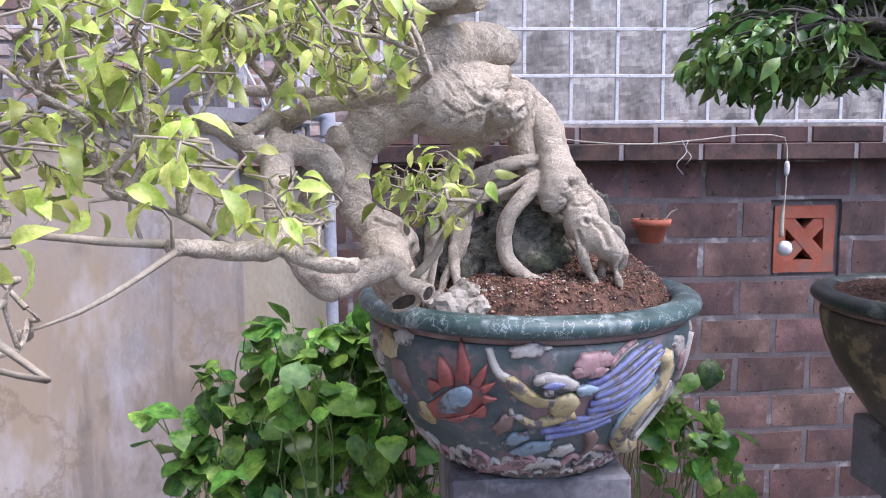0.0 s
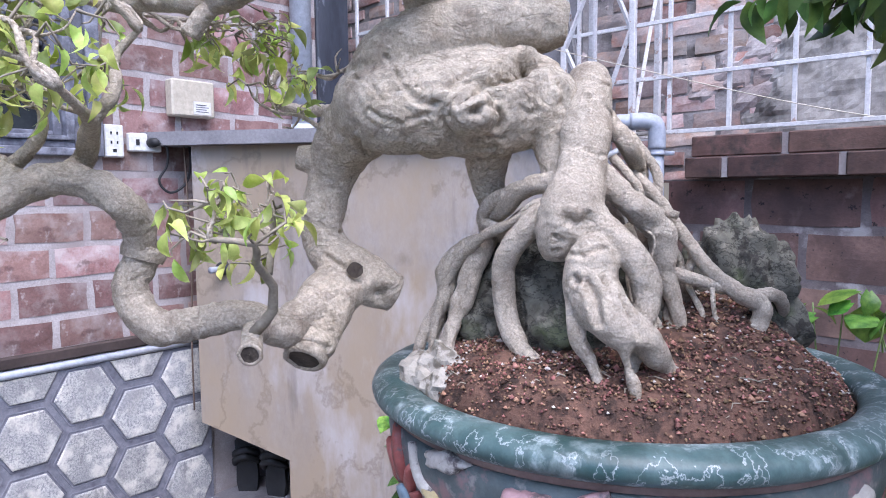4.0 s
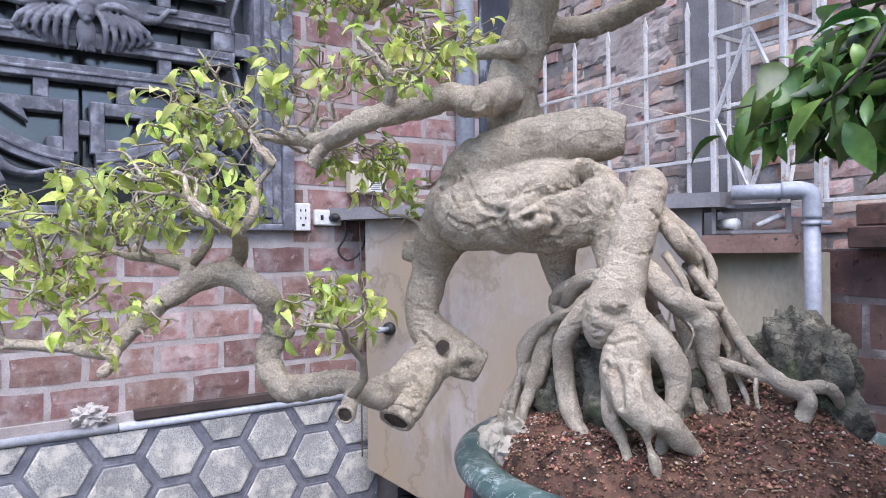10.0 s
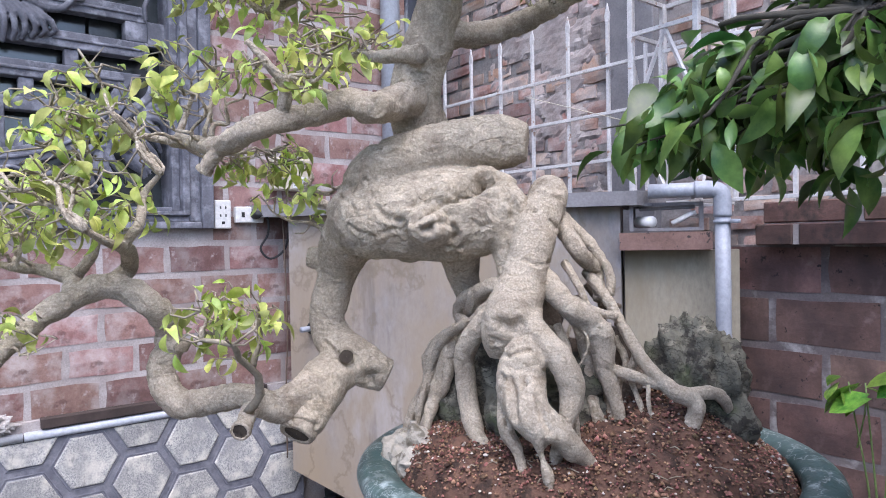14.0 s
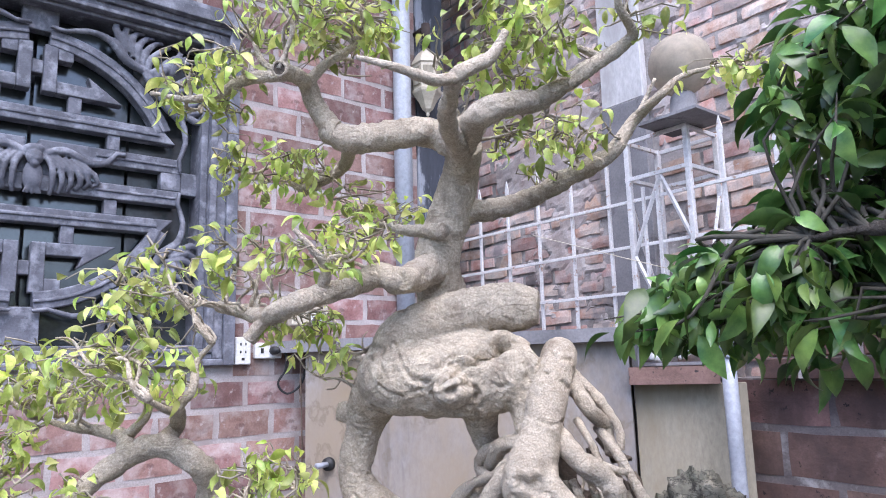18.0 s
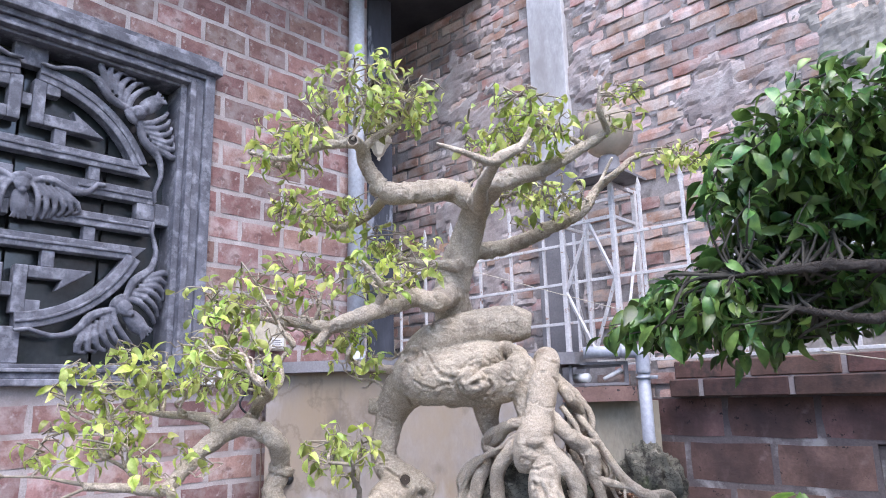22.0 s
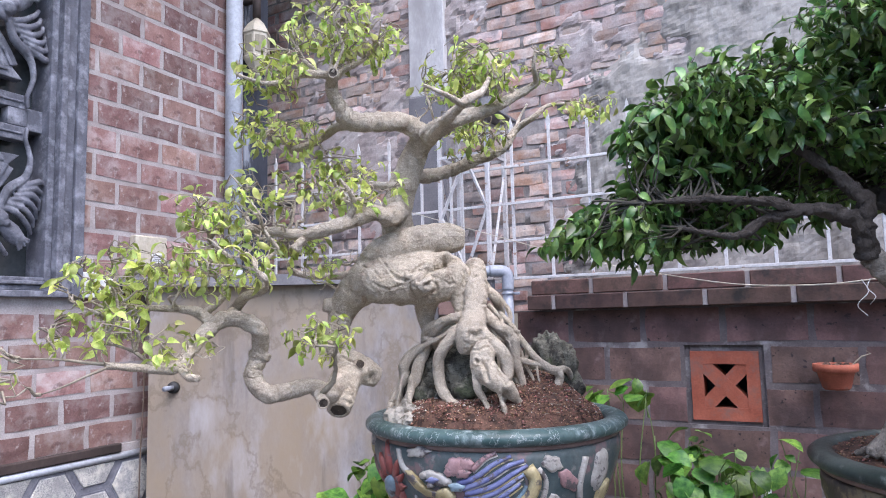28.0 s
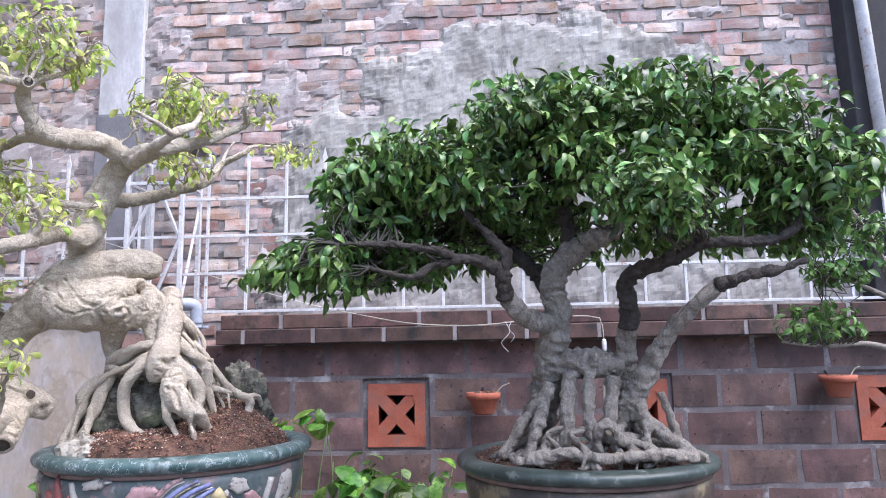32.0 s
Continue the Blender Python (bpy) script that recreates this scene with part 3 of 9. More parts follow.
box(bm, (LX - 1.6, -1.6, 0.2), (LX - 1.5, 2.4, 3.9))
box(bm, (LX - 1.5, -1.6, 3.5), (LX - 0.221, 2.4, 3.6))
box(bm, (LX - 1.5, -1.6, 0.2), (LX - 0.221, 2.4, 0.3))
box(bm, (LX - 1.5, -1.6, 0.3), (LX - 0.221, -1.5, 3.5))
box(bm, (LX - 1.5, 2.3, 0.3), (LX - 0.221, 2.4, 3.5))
wall_room = solid("wall_inside", bm, M_DARK, "closed box behind the stone window, coloured as an unlit room", "wall", kind="structure")

# plaster wall across the corner, with the low opening for shoes
bm = bmesh.new()
HU0, HU1, HZ0, HZ1 = 0.125, 0.45, 0.465, 0.34
pl = lambda u, z, out: diag(u, out, z)
outline = [(HU0, HZ0), (HU1, HZ1), (HU1, 0), (1.37, 0), (1.37, 1.445), (HU0, 1.445)]
prism(bm, outline, lambda u, v, d: diag(u, d, v), -0.12, 0.0)
wall_plaster = solid("wall_plaster", bm, M_PLASTER, "grey plaster wall stained ochre by damp", "wall", kind="structure")
bm = bmesh.new()
prism(bm, [(1.38, 0), (DLEN + 0.05, 0), (DLEN + 0.05, 1.30), (1.38, 1.30)], lambda u, v, d: diag(u, d, v), -0.12, -0.03)
wall_beige = solid("wall_ochre", bm, M_BEIGE, "recessed ochre plaster panel between wall and pipe", "wall", kind="structure")
# slab over the corner
bm = bmesh.new()
prism(bm, [(-1.56, 1.64), (-0.32, 2.405), (-0.30, 2.69), (-1.56, 2.70)], lambda u, v, d: Vector((u, v, d)), 1.446, 1.492)
slab = solid("corner_slab", bm, M_CONCRETE, "thin grey concrete slab on the plaster wall", "slab", kind="structure")
# niche behind the opening, every side coloured near-black for the shade inside
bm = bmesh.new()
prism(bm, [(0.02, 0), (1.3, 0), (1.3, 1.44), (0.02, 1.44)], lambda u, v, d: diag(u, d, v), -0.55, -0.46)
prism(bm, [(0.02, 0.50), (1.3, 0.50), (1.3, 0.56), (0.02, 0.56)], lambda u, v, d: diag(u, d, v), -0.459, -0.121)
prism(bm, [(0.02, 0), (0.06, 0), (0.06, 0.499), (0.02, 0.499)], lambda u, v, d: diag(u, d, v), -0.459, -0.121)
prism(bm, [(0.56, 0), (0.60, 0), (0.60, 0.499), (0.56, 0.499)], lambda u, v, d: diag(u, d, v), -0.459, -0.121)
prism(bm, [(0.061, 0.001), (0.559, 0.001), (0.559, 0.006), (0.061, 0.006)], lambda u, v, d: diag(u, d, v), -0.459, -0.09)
niche = solid("wall_niche", bm, M_DARK, "sides of the low shoe niche, coloured near-black for shade", "wall", kind="structure")

# unseen walls added behind and at the end to close and shade the courtyard
bm = bmesh.new()
box(bm, (-1.78, -6.2, GZ), (6.0, -6.0, 2.6))
solid("wall_back", bm, M_BEIGE, "unseen plain wall added to close the courtyard", "wall", kind="structure")
bm = bmesh.new()
box(bm, (6.0, -6.2, GZ), (6.2, 2.93, 2.6))
solid("wall_end", bm, M_BEIGE, "unseen plain wall added at the courtyard's end", "wall", kind="structure")

# boundary wall
VENTS = [0.735 + 1.073 * i for i in range(-1, 4)]
VZ0, VZ1, VH = 0.845, 1.140, 0.1385
bm = bmesh.new()
box(bm, (-0.24, RY + 0.006, GZ), (6.0, RY + 0.20, VZ0 - 0.012))
box(bm, (-0.24, RY + 0.006, VZ1 + 0.012), (6.0, RY + 0.20, 1.311))
cuts = [-0.24] + [v + s * (VH + 0.011) for v in VENTS[1:] for s in (-1, 1)] + [6.0]
for a, b in zip(cuts[::2], cuts[1::2]):
    box(bm, (a, RY + 0.006, VZ0 - 0.012), (b, RY + 0.20, VZ1 + 0.012))
wall_boundary = solid("wall_boundary", bm, M_MORTAR_DK, "boundary wall of dark red laterite blocks", "wall", kind="structure")
# neighbour's wall and its pilaster
bm = bmesh.new()
box(bm, (-3.0, NY + 0.006, GZ), (7.0, NY + 0.25, 6.5))
wall_neighbour = solid("wall_neighbour", bm, M_MORTAR_OLD, "tall old brick wall of the neighbouring house", "wall", kind="structure")
bm = bmesh.new()
box(bm, (-0.815, NY - 0.03, 2.50), (-0.595, NY + 0.05, 6.5), 0.004)
pilaster = solid("pilaster", bm, M_PILASTER, "smooth grey concrete pilaster on the old brick wall", "pilaster", kind="structure")
bm = bmesh.new()
box(bm, (-0.82, NY - 0.036, 1.2), (-0.59, NY + 0.05, 2.498), 0.004)
solid("pilaster", bm, M_CONCRETE, "rough dark cement foot of the pilaster", "pilaster", kind="structure")

# ---- bonsai trees ----
T1_LIMBS, T2_LIMBS = [], []


def limb(kind, *nodes):
    """A limb of the pale ficus: nodes of x, y, z, radius."""
    T1_LIMBS.append((kind, nodes))


def limb2(kind, *nodes):
    """A limb of the dark ficus."""
    T2_LIMBS.append((kind, nodes))


limb("trunk", (0.15, 1.085, 1.385, 0.044), (0.182, 1.062, 1.374, 0.052), (0.232, 1.097, 1.374, 0.058), (0.285, 1.14, 1.372, 0.057), (0.328, 1.176, 1.374, 0.047), (0.345, 1.2, 1.385, 0.036))
limb("trunk", (0.165, 1.07, 1.412, 0.03), (0.192, 1.068, 1.434, 0.034), (0.232, 1.112, 1.456, 0.0365), (0.272, 1.165, 1.47, 0.038), (0.312, 1.203, 1.474, 0.036), (0.335, 1.222, 1.472, 0.026))
limb("trunk", (0.15, 1.075, 1.365, 0.046), (0.105, 1.078, 1.338, 0.04), (0.078, 1.078, 1.295, 0.031), (0.076, 1.062, 1.24, 0.0275), (0.088, 1.064, 1.205, 0.029), (0.122, 1.072, 1.18, 0.032), (0.143, 1.096, 1.160, 0.0285), (0.151, 1.107, 1.153, 0.0235))
limb("trunk", (0.118, 1.06, 1.168, 0.031), (0.124, 1.025, 1.145, 0.036), (0.14, 0.99, 1.112, 0.031), (0.147, 0.975, 1.096, 0.0235))
limb("knot", (0.130, 1.06, 1.180, 0.019), (0.146, 1.051, 1.184, 0.0155))
limb("knot", (0.062, 1.062, 1.318, 0.02), (0.048, 1.048, 1.322, 0.016))
limb("knot", (0.29, 1.0872, 1.362, 0.027), (0.312, 1.066, 1.36, 0.023), (0.322, 1.056, 1.359, 0.018))
limb("knot", (0.2668, 1.068, 1.38, 0.012), (0.281, 1.054, 1.379, 0.008))
limb("knot", (0.25, 1.06, 1.392, 0.016), (0.268, 1.068, 1.388, 0.013))
limb("knot", (0.158, 1.08, 1.395, 0.044), (0.196, 1.082, 1.412, 0.043), (0.228, 1.112, 1.422, 0.032))
limb("knot", (0.225, 1.095, 1.405, 0.028), (0.25, 1.106, 1.408, 0.029), (0.285, 1.138, 1.412, 0.028), (0.318, 1.168, 1.408, 0.026), (0.335, 1.19, 1.40, 0.022))
limb("trunk", (0.33, 1.178, 1.385, 0.04), (0.35, 1.178, 1.328, 0.028), (0.362, 1.168, 1.28, 0.022), (0.372, 1.152, 1.245, 0.018))
limb("trunk", (0.275, 1.15, 1.345, 0.034), (0.252, 1.176, 1.3, 0.024), (0.25, 1.19, 1.262, 0.019))
limb("trunk", (0.205, 1.165, 1.43, 0.044), (0.194, 1.15, 1.51, 0.041), (0.205, 1.136, 1.56, 0.037), (0.224, 1.15, 1.63, 0.0345), (0.252, 1.15, 1.682, 0.03), (0.292, 1.122, 1.716, 0.029))
limb("branch", (0.128, 1.035, 1.15, 0.034), (0.136, 0.975, 1.136, 0.028), (0.138, 0.945, 1.13, 0.0255), (0.126, 0.909, 1.148, 0.0195), (0.09, 0.887, 1.141, 0.02), (0.058, 0.85, 1.137, 0.022), (0.032, 0.836, 1.172, 0.0225), (0.036, 0.85, 1.215, 0.0225))
limb("branch", (0.034, 0.85, 1.21, 0.0215), (0.05, 0.838, 1.245, 0.021), (0.068, 0.814, 1.27, 0.02), (0.05, 0.79, 1.288, 0.0195), (0.022, 0.765, 1.292, 0.019), (0.026, 0.728, 1.276, 0.0178), (0.03, 0.7, 1.26, 0.0168), (0.037, 0.663, 1.23, 0.0145), (0.034, 0.638, 1.206, 0.0125), (0.014, 0.615, 1.203, 0.01), (-0.006, 0.597, 1.207, 0.0085), (-0.015, 0.531, 1.216, 0.0075))
limb("branch", (0.036, 0.645, 1.206, 0.0095), (0.07, 0.632, 1.19, 0.0082), (0.108, 0.62, 1.189, 0.0075))
limb("branch", (0.026, 0.772, 1.292, 0.015), (0.014, 0.803, 1.314, 0.0132), (0.055, 0.792, 1.338, 0.0115), (0.108, 0.772, 1.342, 0.0085), (0.15, 0.746, 1.348, 0.006), (0.175, 0.72, 1.36, 0.0035))
limb("branch", (0.1, 0.774, 1.34, 0.008), (0.118, 0.79, 1.372, 0.007), (0.1, 0.8, 1.405, 0.0055), (0.118, 0.815, 1.43, 0.0035))
limb("branch", (0.024, 0.735, 1.28, 0.015), (-0.014, 0.742, 1.302, 0.014), (-0.03, 0.722, 1.312, 0.0105), (-0.065, 0.7, 1.316, 0.0085), (-0.122, 0.68, 1.32, 0.0055), (-0.16, 0.66, 1.33, 0.003))
limb("branch", (-0.014, 0.742, 1.302, 0.011), (0.02, 0.76, 1.335, 0.0075), (0.01, 0.765, 1.365, 0.005), (-0.02, 0.755, 1.395, 0.003))
limb("branch", (0.126, 0.93, 1.146, 0.013), (0.15, 0.905, 1.13, 0.0135), (0.168, 0.892, 1.122, 0.013), (0.176, 0.884, 1.119, 0.012))
limb("twig", (0.16, 0.9, 1.135, 0.0075), (0.186, 0.905, 1.16, 0.0068), (0.198, 0.898, 1.186, 0.0055), (0.214, 0.868, 1.212, 0.005), (0.236, 0.852, 1.232, 0.0042), (0.2, 0.83, 1.236, 0.003))
limb("twig", (0.205, 0.888, 1.2, 0.005), (0.19, 0.905, 1.235, 0.004), (0.2, 0.9, 1.262, 0.003))
limb("twig", (-0.01, 0.545, 1.216, 0.0048), (-0.06, 0.52, 1.222, 0.0038), (-0.093, 0.5, 1.228, 0.003), (-0.13, 0.45, 1.232, 0.0022))
limb("twig", (-0.012, 0.535, 1.214, 0.003), (-0.03, 0.50, 1.198, 0.0024), (-0.055, 0.475, 1.182, 0.0018), (-0.085, 0.46, 1.172, 0.001))
limb("twig", (0.01, 0.61, 1.207, 0.005), (-0.03, 0.6, 1.235, 0.004), (-0.07, 0.585, 1.25, 0.0028))
limb("branch", (0.215, 1.12, 1.54, 0.032), (0.243, 1.04, 1.512, 0.024), (0.212, 1.018, 1.522, 0.0215), (0.205, 0.96, 1.5, 0.0185), (0.202, 0.9, 1.482, 0.0175), (0.16, 0.888, 1.47, 0.0165), (0.126, 0.882, 1.465, 0.015), (0.06, 0.88, 1.478, 0.0125), (-0.03, 0.88, 1.492, 0.0105), (-0.075, 0.905, 1.496, 0.0085), (-0.1, 0.855, 1.508, 0.006), (-0.13, 0.82, 1.53, 0.0035))
limb("knot", (0.243, 1.06, 1.515, 0.02), (0.262, 1.03, 1.511, 0.017))
limb("branch", (0.14, 0.884, 1.466, 0.0115), (0.125, 0.873, 1.448, 0.0112), (0.118, 0.868, 1.437, 0.0105))
limb("branch", (0.205, 0.93, 1.492, 0.01), (0.228, 0.925, 1.525, 0.0085), (0.235, 0.9, 1.55, 0.006), (0.225, 0.88, 1.575, 0.0035))
limb("branch", (-0.02, 0.88, 1.492, 0.007), (-0.05, 0.9, 1.525, 0.0055), (-0.04, 0.91, 1.56, 0.0035))
limb("branch", (0.12, 1.11, 1.4, 0.016), (0.02, 1.165, 1.398, 0.0125), (-0.09, 1.2, 1.404, 0.011), (-0.148, 1.182, 1.415, 0.0105), (-0.134, 1.14, 1.434, 0.0095), (-0.128, 1.15, 1.462, 0.006), (-0.14, 1.14, 1.49, 0.0035))
limb("branch", (0.292, 1.122, 1.712, 0.0285), (0.262, 1.092, 1.735, 0.0275), (0.247, 1.068, 1.738, 0.027), (0.22, 1.026, 1.731, 0.0265), (0.208, 0.978, 1.722, 0.025), (0.168, 0.968, 1.742, 0.019))
limb("knot", (0.19, 0.965, 1.735, 0.02), (0.181, 0.952, 1.742, 0.0165))
limb("branch", (0.18, 0.97, 1.736, 0.02), (0.162, 0.945, 1.779, 0.0172), (0.172, 0.925, 1.806, 0.016), (0.215, 0.872, 1.798, 0.012), (0.228, 0.856, 1.792, 0.011))
limb("branch", (0.2, 0.89, 1.802, 0.011), (0.16, 0.838, 1.797, 0.01), (0.142, 0.806, 1.774, 0.008), (0.12, 0.77, 1.765, 0.006), (0.09, 0.73, 1.775, 0.0035))
limb("branch", (0.172, 0.925, 1.806, 0.011), (0.195, 0.945, 1.835, 0.008), (0.225, 0.975, 1.862, 0.0058), (0.25, 0.98, 1.895, 0.0035))
limb("branch", (0.18, 0.91, 1.806, 0.009), (0.15, 0.87, 1.83, 0.0065), (0.13, 0.86, 1.87, 0.004))
limb("branch", (0.206, 0.985, 1.718, 0.019), (0.11, 1.035, 1.742, 0.014), (0.04, 1.062, 1.732, 0.013), (0.022, 1.02, 1.702, 0.0125), (-0.02, 1.02, 1.7, 0.011))
limb("branch", (0.31, 1.1, 1.705, 0.026), (0.395, 1.058, 1.713, 0.0215), (0.425, 1.085, 1.73, 0.0195), (0.418, 1.15, 1.75, 0.0175), (0.463, 1.165, 1.767, 0.015), (0.5, 1.198, 1.795, 0.0122), (0.535, 1.216, 1.82, 0.0095), (0.549, 1.172, 1.842, 0.0062), (0.56, 1.16, 1.885, 0.003))
limb("branch", (0.5, 1.2, 1.795, 0.0075), (0.475, 1.16, 1.815, 0.0055), (0.46, 1.12, 1.83, 0.0035))
limb("branch", (0.33, 1.085, 1.69, 0.019), (0.405, 1., 1.692, 0.015), (0.464, 0.958, 1.704, 0.0125), (0.488, 0.95, 1.714, 0.011), (0.505, 0.984, 1.738, 0.0085), (0.515, 1., 1.77, 0.005))
limb("branch", (0.484, 0.952, 1.712, 0.0095), (0.49, 0.912, 1.698, 0.008), (0.48, 0.87, 1.705, 0.006), (0.45, 0.84, 1.72, 0.0035))
limb("branch", (0.228, 1.16, 1.632, 0.0265), (0.246, 1.225, 1.639, 0.0215), (0.272, 1.275, 1.656, 0.0195), (0.335, 1.308, 1.684, 0.0178), (0.4, 1.335, 1.712, 0.0152), (0.425, 1.362, 1.762, 0.0112), (0.475, 1.362, 1.787, 0.009), (0.5, 1.395, 1.82, 0.0058), (0.555, 1.43, 1.828, 0.003))
limb("branch", (0.425, 1.362, 1.762, 0.0065), (0.42, 1.4, 1.8, 0.005), (0.44, 1.41, 1.84, 0.003))
limb("knot", (0.385, 1.325, 1.7, 0.009), (0.4, 1.302, 1.69, 0.008))
limb("branch", (0.2558, 1.106, 1.589, 0.0151), (0.1525, 1.109, 1.6082, 0.01), (0.0704, 1.123, 1.6331, 0.0066), (0.0132, 1.135, 1.6264, 0.0053), (-0.0812, 1.119, 1.6427, 0.0039))
limb("root", (0.352, 1.25, 1.412, 0.02), (0.358, 1.236, 1.4, 0.0275), (0.387, 1.176, 1.344, 0.0278), (0.396, 1.146, 1.292, 0.0275), (0.398, 1.124, 1.256, 0.033), (0.388, 1.116, 1.228, 0.026), (0.384, 1.118, 1.205, 0.014))
limb("root", (0.372, 1.135, 1.262, 0.015), (0.352, 1.12, 1.24, 0.0142), (0.324, 1.118, 1.208, 0.0142), (0.312, 1.125, 1.172, 0.0142), (0.317, 1.127, 1.13, 0.0135), (0.345, 1.115, 1.103, 0.011), (0.385, 1.103, 1.084, 0.0075))
limb("root", (0.405, 1.145, 1.262, 0.017), (0.43, 1.126, 1.243, 0.0155), (0.466, 1.134, 1.206, 0.0158), (0.475, 1.14, 1.174, 0.0146), (0.476, 1.128, 1.142, 0.0095), (0.468, 1.118, 1.098, 0.006))
limb("root", (0.43, 1.118, 1.228, 0.015), (0.433, 1.108, 1.208, 0.0255), (0.433, 1.103, 1.184, 0.029), (0.462, 1.086, 1.158, 0.024), (0.488, 1.1, 1.136, 0.017), (0.498, 1.134, 1.106, 0.009), (0.506, 1.152, 1.08, 0.004))
limb("root", (0.42, 1.095, 1.196, 0.0125), (0.426, 1.086, 1.158, 0.0105), (0.43, 1.082, 1.132, 0.0092), (0.44, 1.088, 1.112, 0.0065), (0.455, 1.083, 1.082, 0.004))
limb("root", (0.455, 1.09, 1.175, 0.012), (0.478, 1.078, 1.15, 0.0095), (0.482, 1.085, 1.118, 0.0065), (0.49, 1.085, 1.082, 0.004))
limb("root", (0.392, 1.175, 1.305, 0.0165), (0.43, 1.178, 1.27, 0.0175), (0.458, 1.208, 1.234, 0.019), (0.461, 1.215, 1.193, 0.0148), (0.473, 1.221, 1.148, 0.01), (0.485, 1.222, 1.09, 0.006))
limb("root", (0.352, 1.25, 1.385, 0.015), (0.406, 1.232, 1.332, 0.013), (0.404, 1.274, 1.298, 0.0115), (0.42, 1.26, 1.265, 0.009))
limb("root", (0.345, 1.275, 1.375, 0.01), (0.395, 1.275, 1.335, 0.009), (0.425, 1.275, 1.298, 0.0075), (0.43, 1.27, 1.27, 0.006))
limb("root", (0.398, 1.262, 1.3, 0.009), (0.443, 1.254, 1.258, 0.0085), (0.49, 1.25, 1.198, 0.0092), (0.524, 1.256, 1.167, 0.0108), (0.547, 1.27, 1.152, 0.0122), (0.543, 1.263, 1.12, 0.0105), (0.541, 1.262, 1.078, 0.008))
limb("root", (0.53, 1.272, 1.16, 0.009), (0.553, 1.308, 1.157, 0.009), (0.553, 1.338, 1.122, 0.0068), (0.556, 1.345, 1.08, 0.004))
limb("root", (0.46, 1.212, 1.19, 0.0085), (0.49, 1.239, 1.178, 0.008), (0.522, 1.256, 1.168, 0.0072))
limb("root", (0.38, 1.15, 1.288, 0.015), (0.325, 1.152, 1.28, 0.0132), (0.28, 1.168, 1.253, 0.0122), (0.24, 1.19, 1.228, 0.0102), (0.272, 1.198, 1.214, 0.008))
limb("root", (0.33, 1.165, 1.258, 0.011), (0.285, 1.185, 1.238, 0.0095), (0.245, 1.2, 1.222, 0.008), (0.222, 1.205, 1.205, 0.005))
limb("root", (0.262, 1.168, 1.22, 0.013), (0.25, 1.156, 1.192, 0.0155), (0.236, 1.15, 1.156, 0.0142), (0.232, 1.135, 1.12, 0.0112), (0.238, 1.115, 1.078, 0.007))
limb("root", (0.222, 1.195, 1.215, 0.013), (0.204, 1.178, 1.178, 0.0152), (0.196, 1.166, 1.15, 0.014), (0.194, 1.16, 1.14, 0.012))
limb("root", (0.44, 1.245, 1.238, 0.0085), (0.445, 1.235, 1.18, 0.007), (0.455, 1.235, 1.12, 0.005), (0.46, 1.23, 1.08, 0.004))
limb("root", (0.5, 1.25, 1.185, 0.0032), (0.508, 1.235, 1.15, 0.0028), (0.515, 1.245, 1.1, 0.0022))
limb("root", (0.427, 1.200, 1.243, 0.0020), (0.461, 1.185, 1.228, 0.0016), (0.462, 1.180, 1.209, 0.0015), (0.453, 1.170, 1.189, 0.0013))
limb("root", (0.436, 1.220, 1.172, 0.0054), (0.449, 1.215, 1.139, 0.0047), (0.455, 1.210, 1.099, 0.0033))
limb("root", (0.450, 1.250, 1.221, 0.0054), (0.466, 1.250, 1.192, 0.0047), (0.459, 1.245, 1.155, 0.0041), (0.481, 1.230, 1.125, 0.0027))
limb("root", (0.383, 1.130, 1.269, 0.0076), (0.355, 1.125, 1.261, 0.0078), (0.325, 1.130, 1.243, 0.0073), (0.268, 1.140, 1.221, 0.0077), (0.216, 1.150, 1.176, 0.0074), (0.199, 1.140, 1.117, 0.0060))
limb("root", (0.398, 1.220, 1.313, 0.0068), (0.430, 1.210, 1.283, 0.0059), (0.440, 1.215, 1.259, 0.0059), (0.470, 1.230, 1.248, 0.0053))
limb("root", (0.332, 1.165, 1.286, 0.0118), (0.299, 1.160, 1.275, 0.0114), (0.264, 1.165, 1.260, 0.0109), (0.257, 1.165, 1.238, 0.0102), (0.311, 1.150, 1.229, 0.0089), (0.347, 1.140, 1.250, 0.0079))
limb("root", (0.269, 1.165, 1.222, 0.0117), (0.222, 1.165, 1.202, 0.0154), (0.201, 1.160, 1.174, 0.0181), (0.204, 1.155, 1.146, 0.0140), (0.187, 1.145, 1.114, 0.0108), (0.174, 1.135, 1.079, 0.0084))
limb("root", (0.257, 1.150, 1.182, 0.0078), (0.245, 1.145, 1.143, 0.0087), (0.222, 1.140, 1.109, 0.0081), (0.208, 1.130, 1.068, 0.0065))
limb("root", (0.458, 1.255, 1.237, 0.0058), (0.477, 1.255, 1.206, 0.0058), (0.473, 1.250, 1.175, 0.0050), (0.496, 1.240, 1.138, 0.0035))
limb("root", (0.412, 1.225, 1.237, 0.0088), (0.434, 1.220, 1.189, 0.0086), (0.443, 1.215, 1.148, 0.0072), (0.461, 1.205, 1.111, 0.0056))
limb("root", (0.410, 1.190, 1.238, 0.0064), (0.432, 1.185, 1.205, 0.0063), (0.441, 1.180, 1.165, 0.0055), (0.456, 1.170, 1.121, 0.0041))
limb("root", (0.443, 1.235, 1.216, 0.0065), (0.461, 1.235, 1.176, 0.0064), (0.462, 1.225, 1.136, 0.0057), (0.485, 1.210, 1.107, 0.0042))
